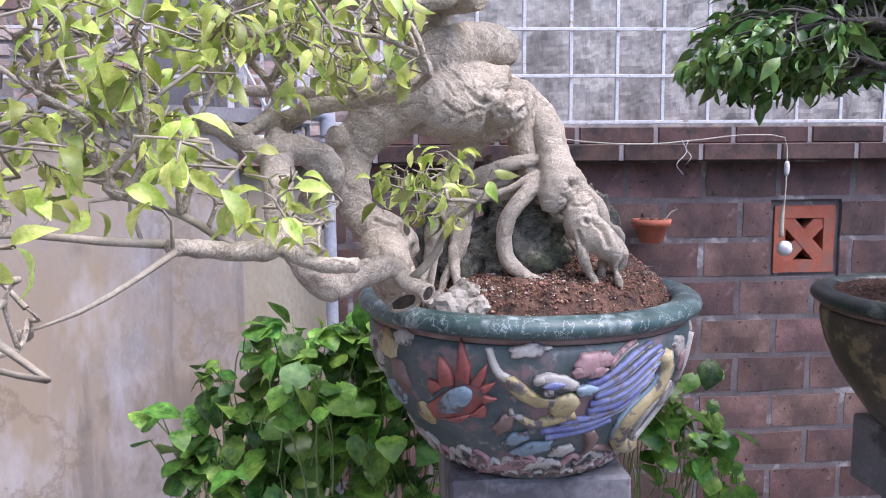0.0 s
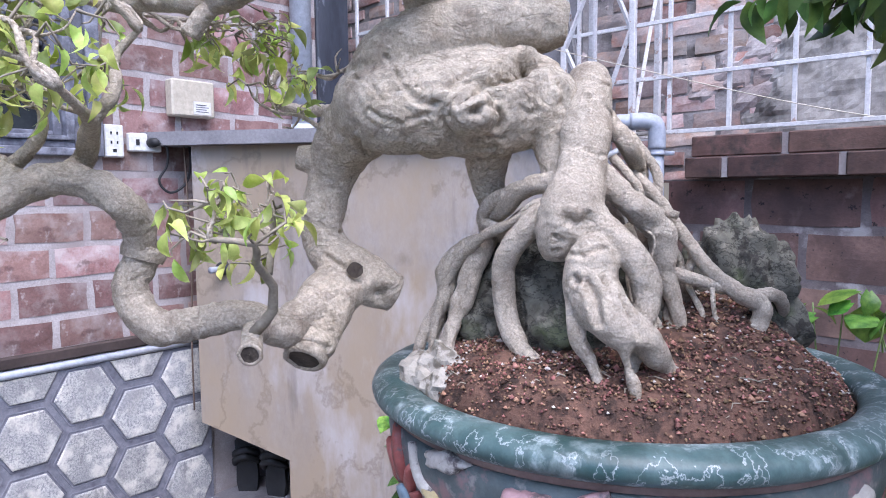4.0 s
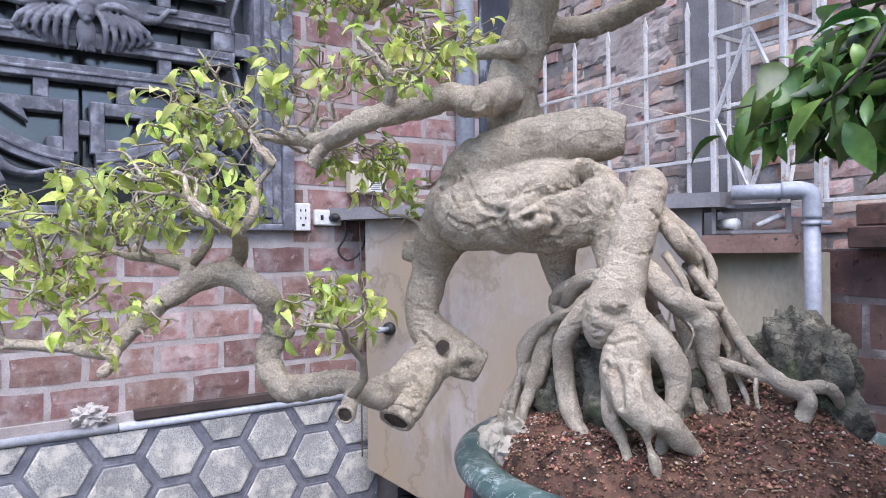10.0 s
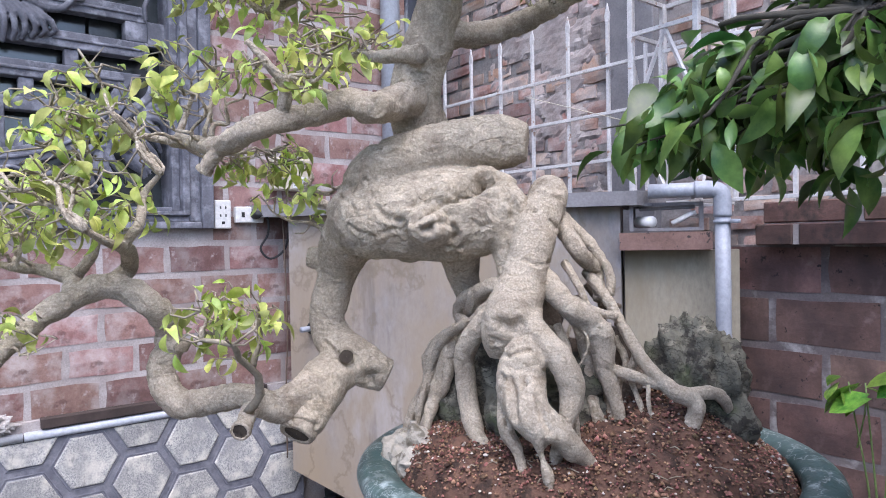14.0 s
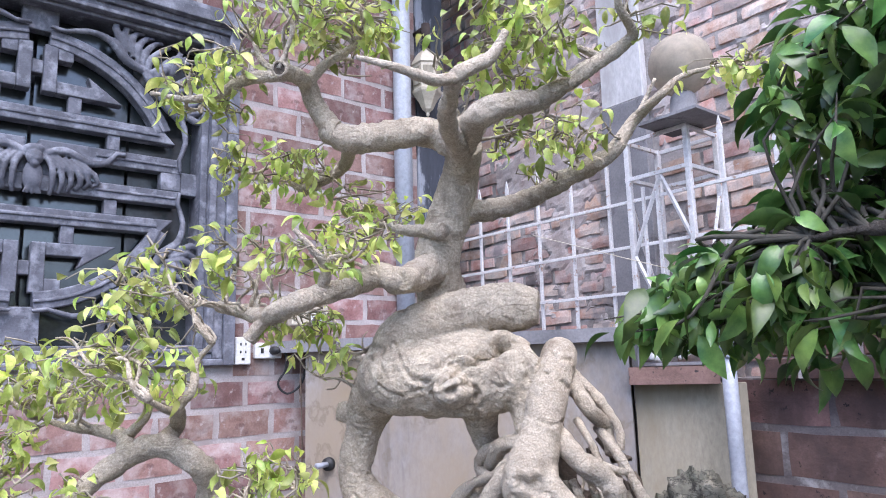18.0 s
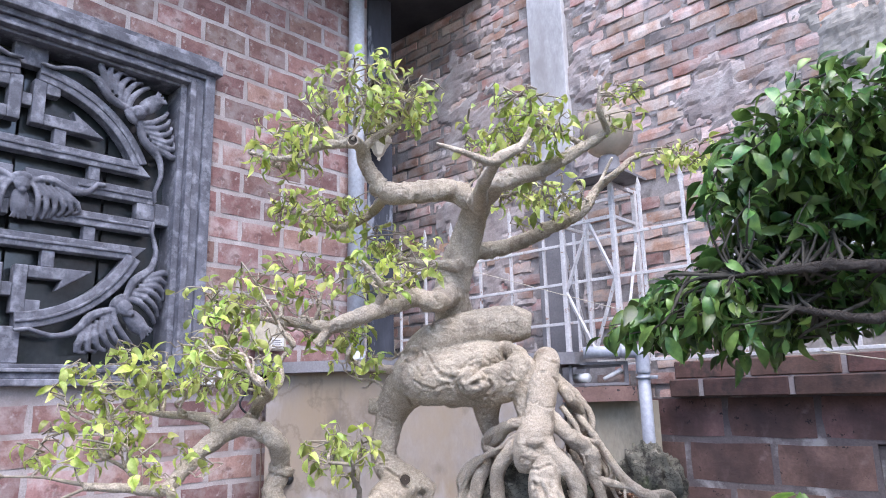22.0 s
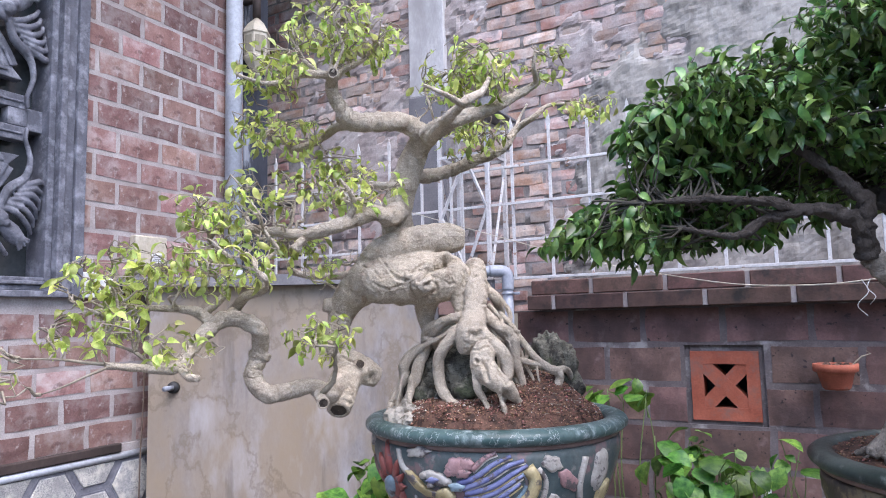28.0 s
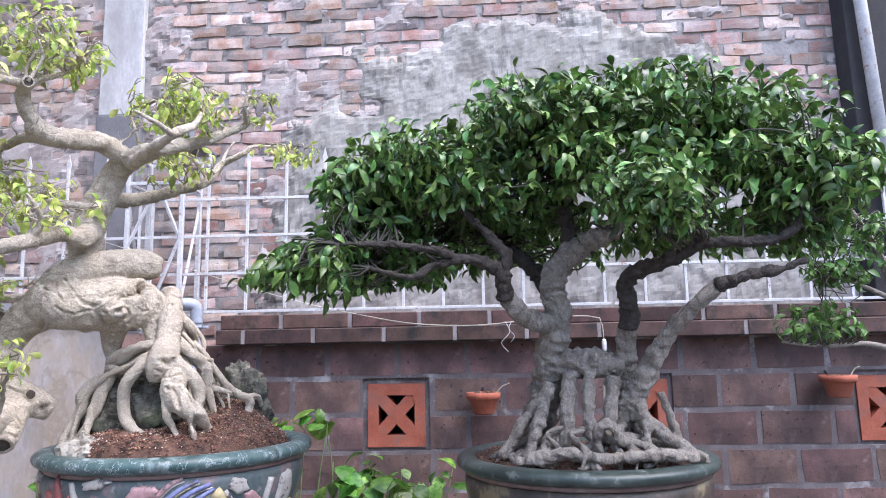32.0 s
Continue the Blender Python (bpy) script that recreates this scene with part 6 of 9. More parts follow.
# house wall bricks
BW, BH, JT = 0.1985, 0.0905, 0.0225
full = [brick_mesh(BW, BH, 0.02, M_BRICK, s, 0.0025, "brick", 0.0035) for s in range(9)]
half = [brick_mesh(BW / 2 - JT / 2, BH, 0.02, M_BRICK, s + 9) for s in range(3)]
row = 0
z = 0.795
while z < 3.6:
    y0 = -1.2 + (0.5 * (BW + JT) if row % 2 else 0)
    y = y0
    while y < 2.42:
        a, b = y - BW / 2, y + BW / 2
        zc = z + BH / 2
        hidden = b > WY0 + 0.02 and a < WY1 - 0.02 and zc + BH / 2 > WZ0 + 0.02 and zc - BH / 2 < WZ1 - 0.02
        below = zc < 1.49 and b > 1.85
        if not hidden and not below and b < 2.43 and y > -0.3:
            lay(wall_house, full, (LX, y, zc), FACE_L)
        elif hidden and a < WY1 - 0.02 and b > WY1 + 0.03 and zc - BH / 2 < WZ1 and zc + BH / 2 > WZ0:
            w = b - WY1 - 0.006
            if w > 0.03:
                me = brick_mesh(w, BH, 0.02, M_BRICK, row)
                lay(wall_house, [me], (LX, b - w / 2, zc), FACE_L)
        elif below and a < 1.82:
            w = 1.855 - a
            if w > 0.03:
                lay(wall_house, [brick_mesh(w, BH, 0.02, M_BRICK, row)], (LX, a + w / 2, zc), FACE_L)
        elif not hidden and not below and y > 0 and 2.43 > a + 0.03 and b >= 2.43:
            w = 2.418 - a
            lay(wall_house, [brick_mesh(w, BH, 0.02, M_BRICK, row)], (LX, a + w / 2, zc), FACE_L)
        y += BW + JT
    z += BH + JT
    row += 1

# boundary wall blocks
KW, KH, KJ = 0.291, 0.137, 0.025
blocks = [brick_mesh(KW, KH, 0.02, M_BLOCK, s + 20, 0.004, "block", 0.004) for s in range(8)]
row, z = 0, 1.31 - KH - 0.006
while z > -0.32:
    x = -0.05 - KW - KJ + (0.5 * (KW + KJ) if row % 2 else 0)
    while x < 4.6:
        pieces = [(x - KW / 2, x + KW / 2)]
        if z + KH > VZ0 - 0.01 and z < VZ1 + 0.01:
            for v in VENTS:
                cut = []
                for a, b in pieces:
                    if b <= v - VH - 0.012 or a >= v + VH + 0.012:
                        cut.append((a, b))
                    else:
                        if a < v - VH - 0.035:
                            cut.append((a, v - VH - 0.012))
                        if b > v + VH + 0.035:
                            cut.append((v + VH + 0.012, b))
                pieces = cut
        for a, b in pieces:
            a = max(a, -0.23)
            if b - a < 0.02:
                continue
            me = blocks if b - a > KW - 0.002 else [brick_mesh(b - a, KH, 0.02, M_BLOCK, row, 0.003, "block")]
            lay(wall_boundary, me, ((a + b) / 2, RY, z + KH / 2), FACE_R, "block")
        x += KW + KJ
    z -= KH + KJ
    row += 1

# two-course coping, with white joints
def coping_course(x0, x1, yf, yb, z0, z1, shift, length=0.315):
    x = x0 - shift
    while x < x1:
        a, b = max(x, x0), min(x + length - 0.018, x1)
        if b - a > 0.02:
            bm = bmesh.new()
            box(bm, (a, yf, z0), (b, yb, z1), 0.004)
            under(new("coping_brick", mesh_of(bm, "coping_brick", M_COPING)), wall_boundary)
        x += length


coping_course(-0.06, 4.6, RY - 0.085, RY + 0.24, 1.312, 1.377, 0.185)
coping_course(-0.06, 4.6, RY - 0.03, RY + 0.24, 1.381, 1.446, 0.03)
bm = bmesh.new()
box(bm, (-0.058, RY - 0.078, 1.314), (4.6, RY + 0.236, 1.374))
box(bm, (-0.058, RY - 0.023, 1.375), (4.6, RY + 0.236, 1.443))
part("coping_mortar", bm, M_MORTAR, wall_boundary)

# clay ventilation blocks
VW, VY = 0.1285, 2.744


def vent(x):
    v = thing("vent_block", (x, VY, VZ0), "orange terracotta ventilation block with a cross-shaped grille", "vent block", "vent blocks")
    zc, h = (VZ0 + VZ1) / 2 - 0.004, (VZ1 - VZ0) / 2 - 0.010
    bm = bmesh.new()
    for a, b, c, d in ((-VW, -VW * 0.63, -h, h), (VW * 0.63, VW, -h, h), (-VW * 0.63, VW * 0.63, -h, -h * 0.63), (-VW * 0.63, VW * 0.63, h * 0.63, h)):
        box(bm, (x + a, VY - 0.004, zc + c), (x + b, VY + 0.10, zc + d))
    grille = part("frame", bm, M_TERRA, v)
    bm = bmesh.new()
    k = 0.037
    for s in (1, -1):
        w, l = k * 0.5, VW * 0.76
        pts = [(-l - w, -s * (l - w) * h / VW), (-l + w, -s * (l + w) * h / VW), (l + w, s * (l - w) * h / VW), (l - w, s * (l + w) * h / VW)]
        prism(bm, pts, lambda u, q, d: Vector((x + u, VY + d, zc + q)), -0.001 + 0.001 * s, 0.09)
    part("cross", bm, M_TERRA, grille)
    # near-black plate close behind the grille; the holes' shade is its colour
    bm = bmesh.new()
    box(bm, (x - VW * 0.74, VY + 0.105, zc - h * 0.74), (x + VW * 0.74, VY + 0.11, zc + h * 0.74))
    part("backing", bm, M_DARK, v, "near-black plate standing for the shaded hollow behind the grille")
    bm = bmesh.new()
    for a, b, c, d in ((-VW - 0.021, -VW - 0.001, -h - 0.018, h + 0.026), (VW + 0.001, VW + 0.021, -h - 0.018, h + 0.026), (-VW, VW, -h - 0.018, -h - 0.001), (-VW, VW, h + 0.001, h + 0.026)):
        box(bm, (x + a, VY + 0.006, zc + c), (x + b, VY + 0.03, zc + d))
    part("mortar_bed", bm, M_MORTAR_DK, v)


for vx in VENTS[1:]:
    vent(vx)

# neighbour's brickwork
NW, NH, NJ = 0.188, 0.049, 0.016
old = [brick_mesh(NW, NH, 0.025, M_OLD, s + 40, 0.0028, "brick", 0.0036) for s in range(11)]
spare, count = [], 0
rn = random.Random(3)
row, z = 0, 1.30
while z < 5.2:
    x = -2.0 + (0.5 if row % 2 else 0) * (NW + NJ)
    while x < 4.4:
        if not (-0.79 < x < -0.52):
            sway = 0.004 * math.sin(x * 3 + row)
            p = (x + rn.uniform(-0.006, 0.006), NY + rn.choice((0, 0, 0, -0.005)) + rn.uniform(-0.006, 0.002), z + NH / 2 + sway + rn.uniform(-0.002, 0.002))
            if rn.random() < 0.025:
                x += NW + NJ
                continue
            near = -0.5 < x < 1.05 and 2.25 < z < 3.3 and count < 300
            if near:
                lay(wall_neighbour, old, p, Matrix.Rotation(rn.uniform(-0.025, 0.025), 4, "Y") @ Matrix.Diagonal((rn.uniform(0.84, 1.04), 1, rn.uniform(0.92, 1.18), 1)))
                count += 1
            else:
                spare.append(p)
        x += NW + NJ
    z += NH + NJ
    row += 1
vs, fs = [], []
for i, p in enumerate(spare):
    src = old[(i * 5 + i // 11) % 11]
    base = len(vs)
    sx, sz, tl = rn.uniform(0.84, 1.04), rn.uniform(0.92, 1.18), rn.uniform(-0.02, 0.02)
    vs += [(v.co.x * sx + p[0], v.co.y + p[1], v.co.z * sz + v.co.x * tl + p[2]) for v in src.vertices]
    fs += [tuple(k + base for k in f.vertices) for f in src.polygons]
me = bpy.data.meshes.new("brick_mass")
me.from_pydata(vs, [], fs)
me.materials.append(M_OLD_JOIN)
tagged(under(new("brick_mass", me), wall_neighbour), kind="stuff")

# old render on the neighbour's wall: a sheet that thins out, so that bricks come through at its edges
def render_edge(x, z):
    """How far inside the render's outline a place lies."""
    top = float(np.interp(x, (-0.1, 0.33, 0.70, 0.98, 1.35, 2.0, 2.35, 3.1, 6.5), (2.36, 2.63, 2.83, 3.02, 3.2, 2.95, 2.72, 2.6, 2.5)))
    p = Vector((x, 0, z))
    ragged = 0.22 * noise.noise(p * 3.1) + 0.14 * noise.noise(p * 9) + 0.07 * noise.noise(p * 26)
    return min(top - z, (x - 0.03) * 1.5) + ragged


vs, fs, cols, rows = [], [], 250, 135
for j in range(rows + 1):
    for i in range(cols + 1):
        x, z = -0.2 + 4.9 * i / cols, 1.35 + 2.05 * j / rows
        p = Vector((x, 0, z))
        k = min(1.0, max(0.0, render_edge(x, z) / 0.22))
        vs.append((x, NY + 0.020 - 0.042 * k + 0.006 * noise.noise(p * 14) + 0.004 * noise.noise(p * 40), z))
for j in range(rows):
    for i in range(cols):
        a = j * (cols + 1) + i
        fs.append((a, a + 1, a + cols + 2, a + cols + 1))
me = bpy.data.meshes.new("old_render")
me.from_pydata(vs, [], fs)
me.materials.append(M_RENDER)
tagged(under(new("old_render", me), wall_neighbour), "grey cement render, blackened and flaking off the bricks")

# thin smears of mortar over the bricks
vs, fs, cols, rows = [], [], 210, 130
for j in range(rows + 1):
    for i in range(cols + 1):
        x, z = -1.55 + 4.3 * i / cols, 1.45 + 2.2 * j / rows
        p = Vector((x + 7, 3, z))
        k = (0.12 if x < -0.7 else -0.04) + 0.55 * noise.noise(p * 3.3) + 0.42 * noise.noise(Vector((p.x * 9, 1, p.z * 14))) + 0.25 * noise.noise(p * 31)
        k = min(1.0, max(0.0, k / 0.28))
        vs.append((x, NY + 0.012 - 0.022 * k + 0.003 * noise.noise(p * 45), z))
for j in range(rows):
    for i in range(cols):
        a = j * (cols + 1) + i
        fs.append((a, a + 1, a + cols + 2, a + cols + 1))
me = bpy.data.meshes.new("mortar_smear")
me.from_pydata(vs, [], fs)
me.materials.append(M_SMEAR)
tagged(under(new("mortar_smear", me), wall_neighbour), "thin pale mortar smeared over the old bricks")

# trellis
TY, TZ0, TZ1, TS = 2.58, 1.442, 2.17, 0.168
POSTS = [-0.555 - 0.184 * k for k in range(6)] + [-1.60, -0.085] + [0.093 + 0.1734 * k for k in range(26)]
trellis = thing("trellis_fence", (0.5, TY, TZ0), "white painted iron grid fence with spear tips on the wall", "fence")
for x in POSTS:
    bm = bmesh.new()
    box(bm, (x - 0.006, TY - 0.006, TZ0 + 0.006), (x + 0.006, TY + 0.006, TZ1 - 0.05), 0.001)
    bar = part("bar", bm, M_IRON, trellis)
    bm = bmesh.new()
    prism(bm, [(-0.008, 0), (0.008, 0), (0.011, 0.02), (0, 0.065), (-0.011, 0.02)], lambda u, v, d: Vector((x + u, TY + d, TZ1 - 0.05 + v)), -0.003, 0.003)
    part("spear_tip", bm, M_IRON, bar)
for i in range(4):
    zz = TZ0 + 0.012 + i * TS
    bm = bmesh.new()
    box(bm, (-1.46, TY - 0.0135, zz - 0.006), (4.6, TY - 0.0065, zz + 0.006), 0.001)
    part("rail", bm, M_IRON, trellis)

# ---- carved stone window ----
CY, CZ, CR = 0.80, 2.107, 0.505          # middle and radius of the round motif
OY, OZ0, OZ1 = 0.575, 1.485, 2.705       # half width and height of the opening inside the frame
FX = LX - 0.055                          # face of the fretwork
window_1 = tagged(thing("window_1", (LX, CY, WZ0), "carved blue-grey stone window with round fretwork and bat ornaments", "window"), kind="structure")
wpt = lambda u, v, d: Vector((FX + d, u, v))


def stone_bar(name, outline, d0=-0.05, d1=0.0, groove=0.0):
    """A fretwork bar; with a groove a slimmer raised strip runs on its face."""
    bm = bmesh.new()
    prism(bm, outline, wpt, d0, d1)
    ob = part(name, bm, M_STONE, window_1)
    bv = ob.modifiers.new("bevel", "BEVEL")
    bv.width, bv.segments = 0.004, 2
    return ob


def rect(u0, u1, v0, v1):
    return [(u0, v0), (u1, v0), (u1, v1), (u0, v1)]


def arc(r0, r1, a0, a1, n=20):
    out = [(CY + r1 * math.cos(radians(a0 + (a1 - a0) * i / n)), CZ + r1 * math.sin(radians(a0 + (a1 - a0) * i / n))) for i in range(n + 1)]
    return out + [(CY + r0 * math.cos(radians(a1 - (a1 - a0) * i / n)), CZ + r0 * math.sin(radians(a1 - (a1 - a0) * i / n))) for i in range(n + 1)]


# frame: stepped moulding of four members
for s0, s1, d in ((0.0, 0.045, 0.085), (0.045, 0.085, 0.07), (0.085, 0.112, 0.082), (0.112, 0.140, 0.05)):
    f = 0.56
    y0, y1 = CY - 0.706, CY + 0.706
    for name, o in (("frame_side", rect(y1 - s1, y1 - s0, WZ0 + f * s0, WZ1 - f * s0)), ("frame_side", rect(y0 + s0, y0 + s1, WZ0 + f * s0, WZ1 - f * s0)),
                    ("frame_sill", rect(y0 + s1, y1 - s1, WZ0 + f * s0, WZ0 + f * s1)), ("frame_head", rect(y0 + s1, y1 - s1, WZ1 - f * s1, WZ1 - f * s0))):
        stone_bar(name, o, -0.08, d)
stone_bar("cornice", rect(CY - 0.73, CY + 0.725, WZ1 + 0.001, WZ1 + 0.045), 0.0, 0.115)
stone_bar("cornice", rect(CY - 0.72, CY + 0.715, WZ1 + 0.046, WZ1 + 0.075), 0.0, 0.095)

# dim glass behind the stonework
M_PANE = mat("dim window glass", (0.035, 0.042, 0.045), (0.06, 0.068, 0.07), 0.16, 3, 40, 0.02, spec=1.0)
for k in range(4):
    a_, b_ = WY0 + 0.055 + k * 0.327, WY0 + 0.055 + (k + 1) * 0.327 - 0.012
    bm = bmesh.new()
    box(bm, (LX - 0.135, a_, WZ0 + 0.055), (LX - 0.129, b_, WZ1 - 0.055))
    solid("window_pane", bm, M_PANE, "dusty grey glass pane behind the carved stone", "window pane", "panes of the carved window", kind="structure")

# upper and lower caps of the circle
for s in (1, -1):
    chord0, chord1 = 0.150, 0.206
    z_in, z_out = CZ + s * chord0, CZ + s * chord1
    half0, half1 = math.sqrt(CR**2 - chord0**2), math.sqrt((CR - 0.03) ** 2 - chord1**2)
    stone_bar("chord_bar", [(CY - half0, z_in), (CY + half0, z_in), (CY + half1, z_out), (CY - half1, z_out)], d1=0.004)
    stone_bar("chord_groove", rect(CY - half0 + 0.06, CY + half0 - 0.06, min(z_in + s * 0.022, z_in + s * 0.034), max(z_in + s * 0.022, z_in + s * 0.034)), 0.0, 0.010)
    for side in (1, -1):
        a = math.degrees(math.asin(chord1 / CR))
        b = math.degrees(math.acos(0.035 / CR))
        lo, hi = (a, b) if side > 0 else (180 - b, 180 - a)
        if s < 0:
            lo, hi = -hi, -lo
        stone_bar("ring_arc", arc(CR - 0.062, CR, lo, hi), d1=0.006)
        stone_bar("ring_bead", arc(CR - 0.036, CR - 0.024, lo, hi), 0.0, 0.013)
        # upright leg and hooked key inside each quarter
        u0, u1 = CY + side * 0.018, CY + side * 0.062
        za, zb = CZ + s * 0.27, CZ + s * (CR - 0.06)
        stone_bar("leg", rect(min(u0, u1), max(u0, u1), min(za, zb), max(za, zb)), d1=0.003)
        zk = CZ + s * 0.27
        stone_bar("key_bar", [(u1, zk), (CY + side * 0.285, zk), (CY + side * 0.16, zk + s * 0.085), (CY + side * 0.175, zk + s * 0.045), (u1, zk + s * 0.045)], d1=0.002)
        stone_bar("key_foot", rect(min(u1, u1 + side * 0.05), max(u1, u1 + side * 0.05), min(zb, zb - s * 0.05), max(zb, zb - s * 0.05)), d1=0.001)
        stone_bar("block", rect(CY + side * 0.125 - 0.022, CY + side * 0.125 + 0.022, min(z_out, zk), max(z_out, zk)), -0.045, -0.004)
        stone_bar("block", rect(CY + side * 0.26 - 0.022, CY + side * 0.26 + 0.022, min(z_in, CZ + s * 0.094), max(z_in, CZ + s * 0.094)), -0.045, -0.004)
    stone_bar("tie", rect(CY - 0.018, CY + 0.018, CZ + s * 0.36 - 0.025, CZ + s * 0.36 + 0.025), -0.045, -0.006)
    zt = OZ1 if s > 0 else OZ0
    ze = CZ + s * (CR - 0.012)
    stone_bar("post", rect(CY - 0.058, CY + 0.058, min(ze, zt), max(ze, zt)), d1=0.0)
# long key in the middle band
for side in (1, -1):
    e = CY + side * 0.506
    stone_bar("band", rect(min(CY + side * 0.02, e), max(CY + side * 0.02, e), CZ + 0.035, CZ + 0.092), d1=0.004)
    stone_bar("band", rect(min(CY + side * 0.02, e), max(CY + side * 0.02, e), CZ - 0.092, CZ - 0.035), d1=0.004)
    stone_bar("band_bead", rect(min(CY + side * 0.2, e - side * 0.02), max(CY + side * 0.2, e - side * 0.02), CZ + 0.058, CZ + 0.068), 0.0, 0.010)
    stone_bar("band_bead", rect(min(CY + side * 0.2, e - side * 0.02), max(CY + side * 0.2, e - side * 0.02), CZ - 0.068, CZ - 0.058), 0.0, 0.010)
    q = e - side * 0.075
    stone_bar("band_end", rect(min(q, e), max(q, e), CZ - 0.035, CZ + 0.035), d1=0.0038)
    stone_bar("band_inner", rect(min(CY, CY + side * 0.19), max(CY, CY + side * 0.19), CZ - 0.035, CZ + 0.035), d1=0.003)
    stone_bar("tab", rect(min(e, CY + side * OY), max(e, CY + side * OY), CZ - 0.045, CZ + 0.045), -0.05, 0.0)


def bat_ornament(cy, cz, turn, size, label, bend=0.0):
    """A stone bat: body, head and two ribbed wings with scalloped edges."""
    m = Matrix.Translation((FX, cy, cz)) @ Matrix.Rotation(turn, 4, "X")
    bm = bmesh.new()
    for c, s, sd in (((0.022, 0, -0.03), (0.026, 0.030, 0.055), 1), ((0.034, 0, 0.035), (0.024, 0.026, 0.028), 2), ((0.030, 0, 0.07), (0.012, 0.032, 0.016), 3), ((0.040, 0, 0.012), (0.018, 0.014, 0.016), 5)):
        vs_ = stone(bm, c, s, sd, 3, 0.12, 2.0)
    for k in range(5):
        a_ = -0.9 + 0.45 * k
        tube(bm, [(0.040, 0.004 * math.sin(a_), -0.04, 0.006), (0.030, 0.034 * math.sin(a_), -0.085 - 0.008 * math.cos(a_), 0.004)], 6, 0.02)
    for side in (1, -1):
        tube(bm, [(0.02, side * 0.02, 0.05, 0.013), (0.025, side * 0.09, 0.075, 0.016), (0.02, side * 0.17, 0.045, 0.014), (0.018, side * 0.23, 0.055, 0.012), (0.016, side * 0.262, 0.095, 0.010), (0.014, side * 0.295, 0.098, 0.008)], 8, 0.02)
        for k in range(6):
            u = k / 5
            tube(bm, [(0.022, side * (0.03 + 0.10 * u), 0.055 - 0.01 * u, 0.010), (0.030, side * (0.055 + 0.135 * u), 0.01 - 0.01 * u, 0.0115), (0.020, side * (0.06 + 0.145 * u), -0.055 + 0.03 * u, 0.0095), (0.004, side * (0.055 + 0.13 * u), -0.085 + 0.045 * u, 0.008)], 7, 0.02)
    for v in bm.verts:
        v.co.z += bend * v.co.y**2
    bmesh.ops.transform(bm, matrix=m @ Matrix.Scale(size, 4), verts=bm.verts)
    ob = part("bat_ornament", bm, M_STONE, window_1, label)
    rm = ob.modifiers.new("remesh", "REMESH")
    rm.mode, rm.voxel_size, rm.use_smooth_shade = "VOXEL", 0.0036, True
    return ob


bat_ornament(CY + 0.005, CZ - 0.02, 0.0, 1.0, "carved bat with spread ribbed wings at the centre")
for sy, sz, tn in ((1, -1, 0.785), (1, 1, 2.356), (-1, 1, -2.356), (-1, -1, -0.785)):
    bat_ornament(CY + sy * 0.425, CZ + sz * 0.435, tn, 1.12, "carved corner bat with scalloped wings", 1.2)
M_PANE = mat("dim window glass", (0.10, 0.11, 0.115), (0.17, 0.18, 0.18), 0.22, 1.4, 20, 0.0, spec=0.6)
bm = bmesh.new()
box(bm, (LX - 0.20, CY - 0.64, WZ0 + 0.04), (LX - 0.192, CY + 0.64, CZ - 0.05))
part("pane", bm, M_PANE, window_1, "grey frosted pane behind the fretwork")
# darker copy of the lower glass; the room's dimness is in its colour
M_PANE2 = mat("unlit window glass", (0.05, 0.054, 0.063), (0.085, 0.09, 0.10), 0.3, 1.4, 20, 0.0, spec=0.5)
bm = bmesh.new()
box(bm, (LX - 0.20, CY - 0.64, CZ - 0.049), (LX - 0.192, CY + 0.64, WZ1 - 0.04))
part("pane", bm, M_PANE2, window_1, "upper pane behind the fretwork, coloured darker for the dim room")

# ---- hexagon wainscot ----
def clipped(poly, axis, limit, keep_below=True):
    out = []
    for (p, q) in zip(poly, poly[1:] + poly[:1]):
        a, b = (p[axis] - limit) * (1 if keep_below else -1), (q[axis] - limit) * (1 if keep_below else -1)
        if a <= 0:
            out.append(p)
        if a * b < 0:
            k = a / (a - b)
            out.append((p[0] + (q[0] - p[0]) * k, p[1] + (q[1] - p[1]) * k))
    return out


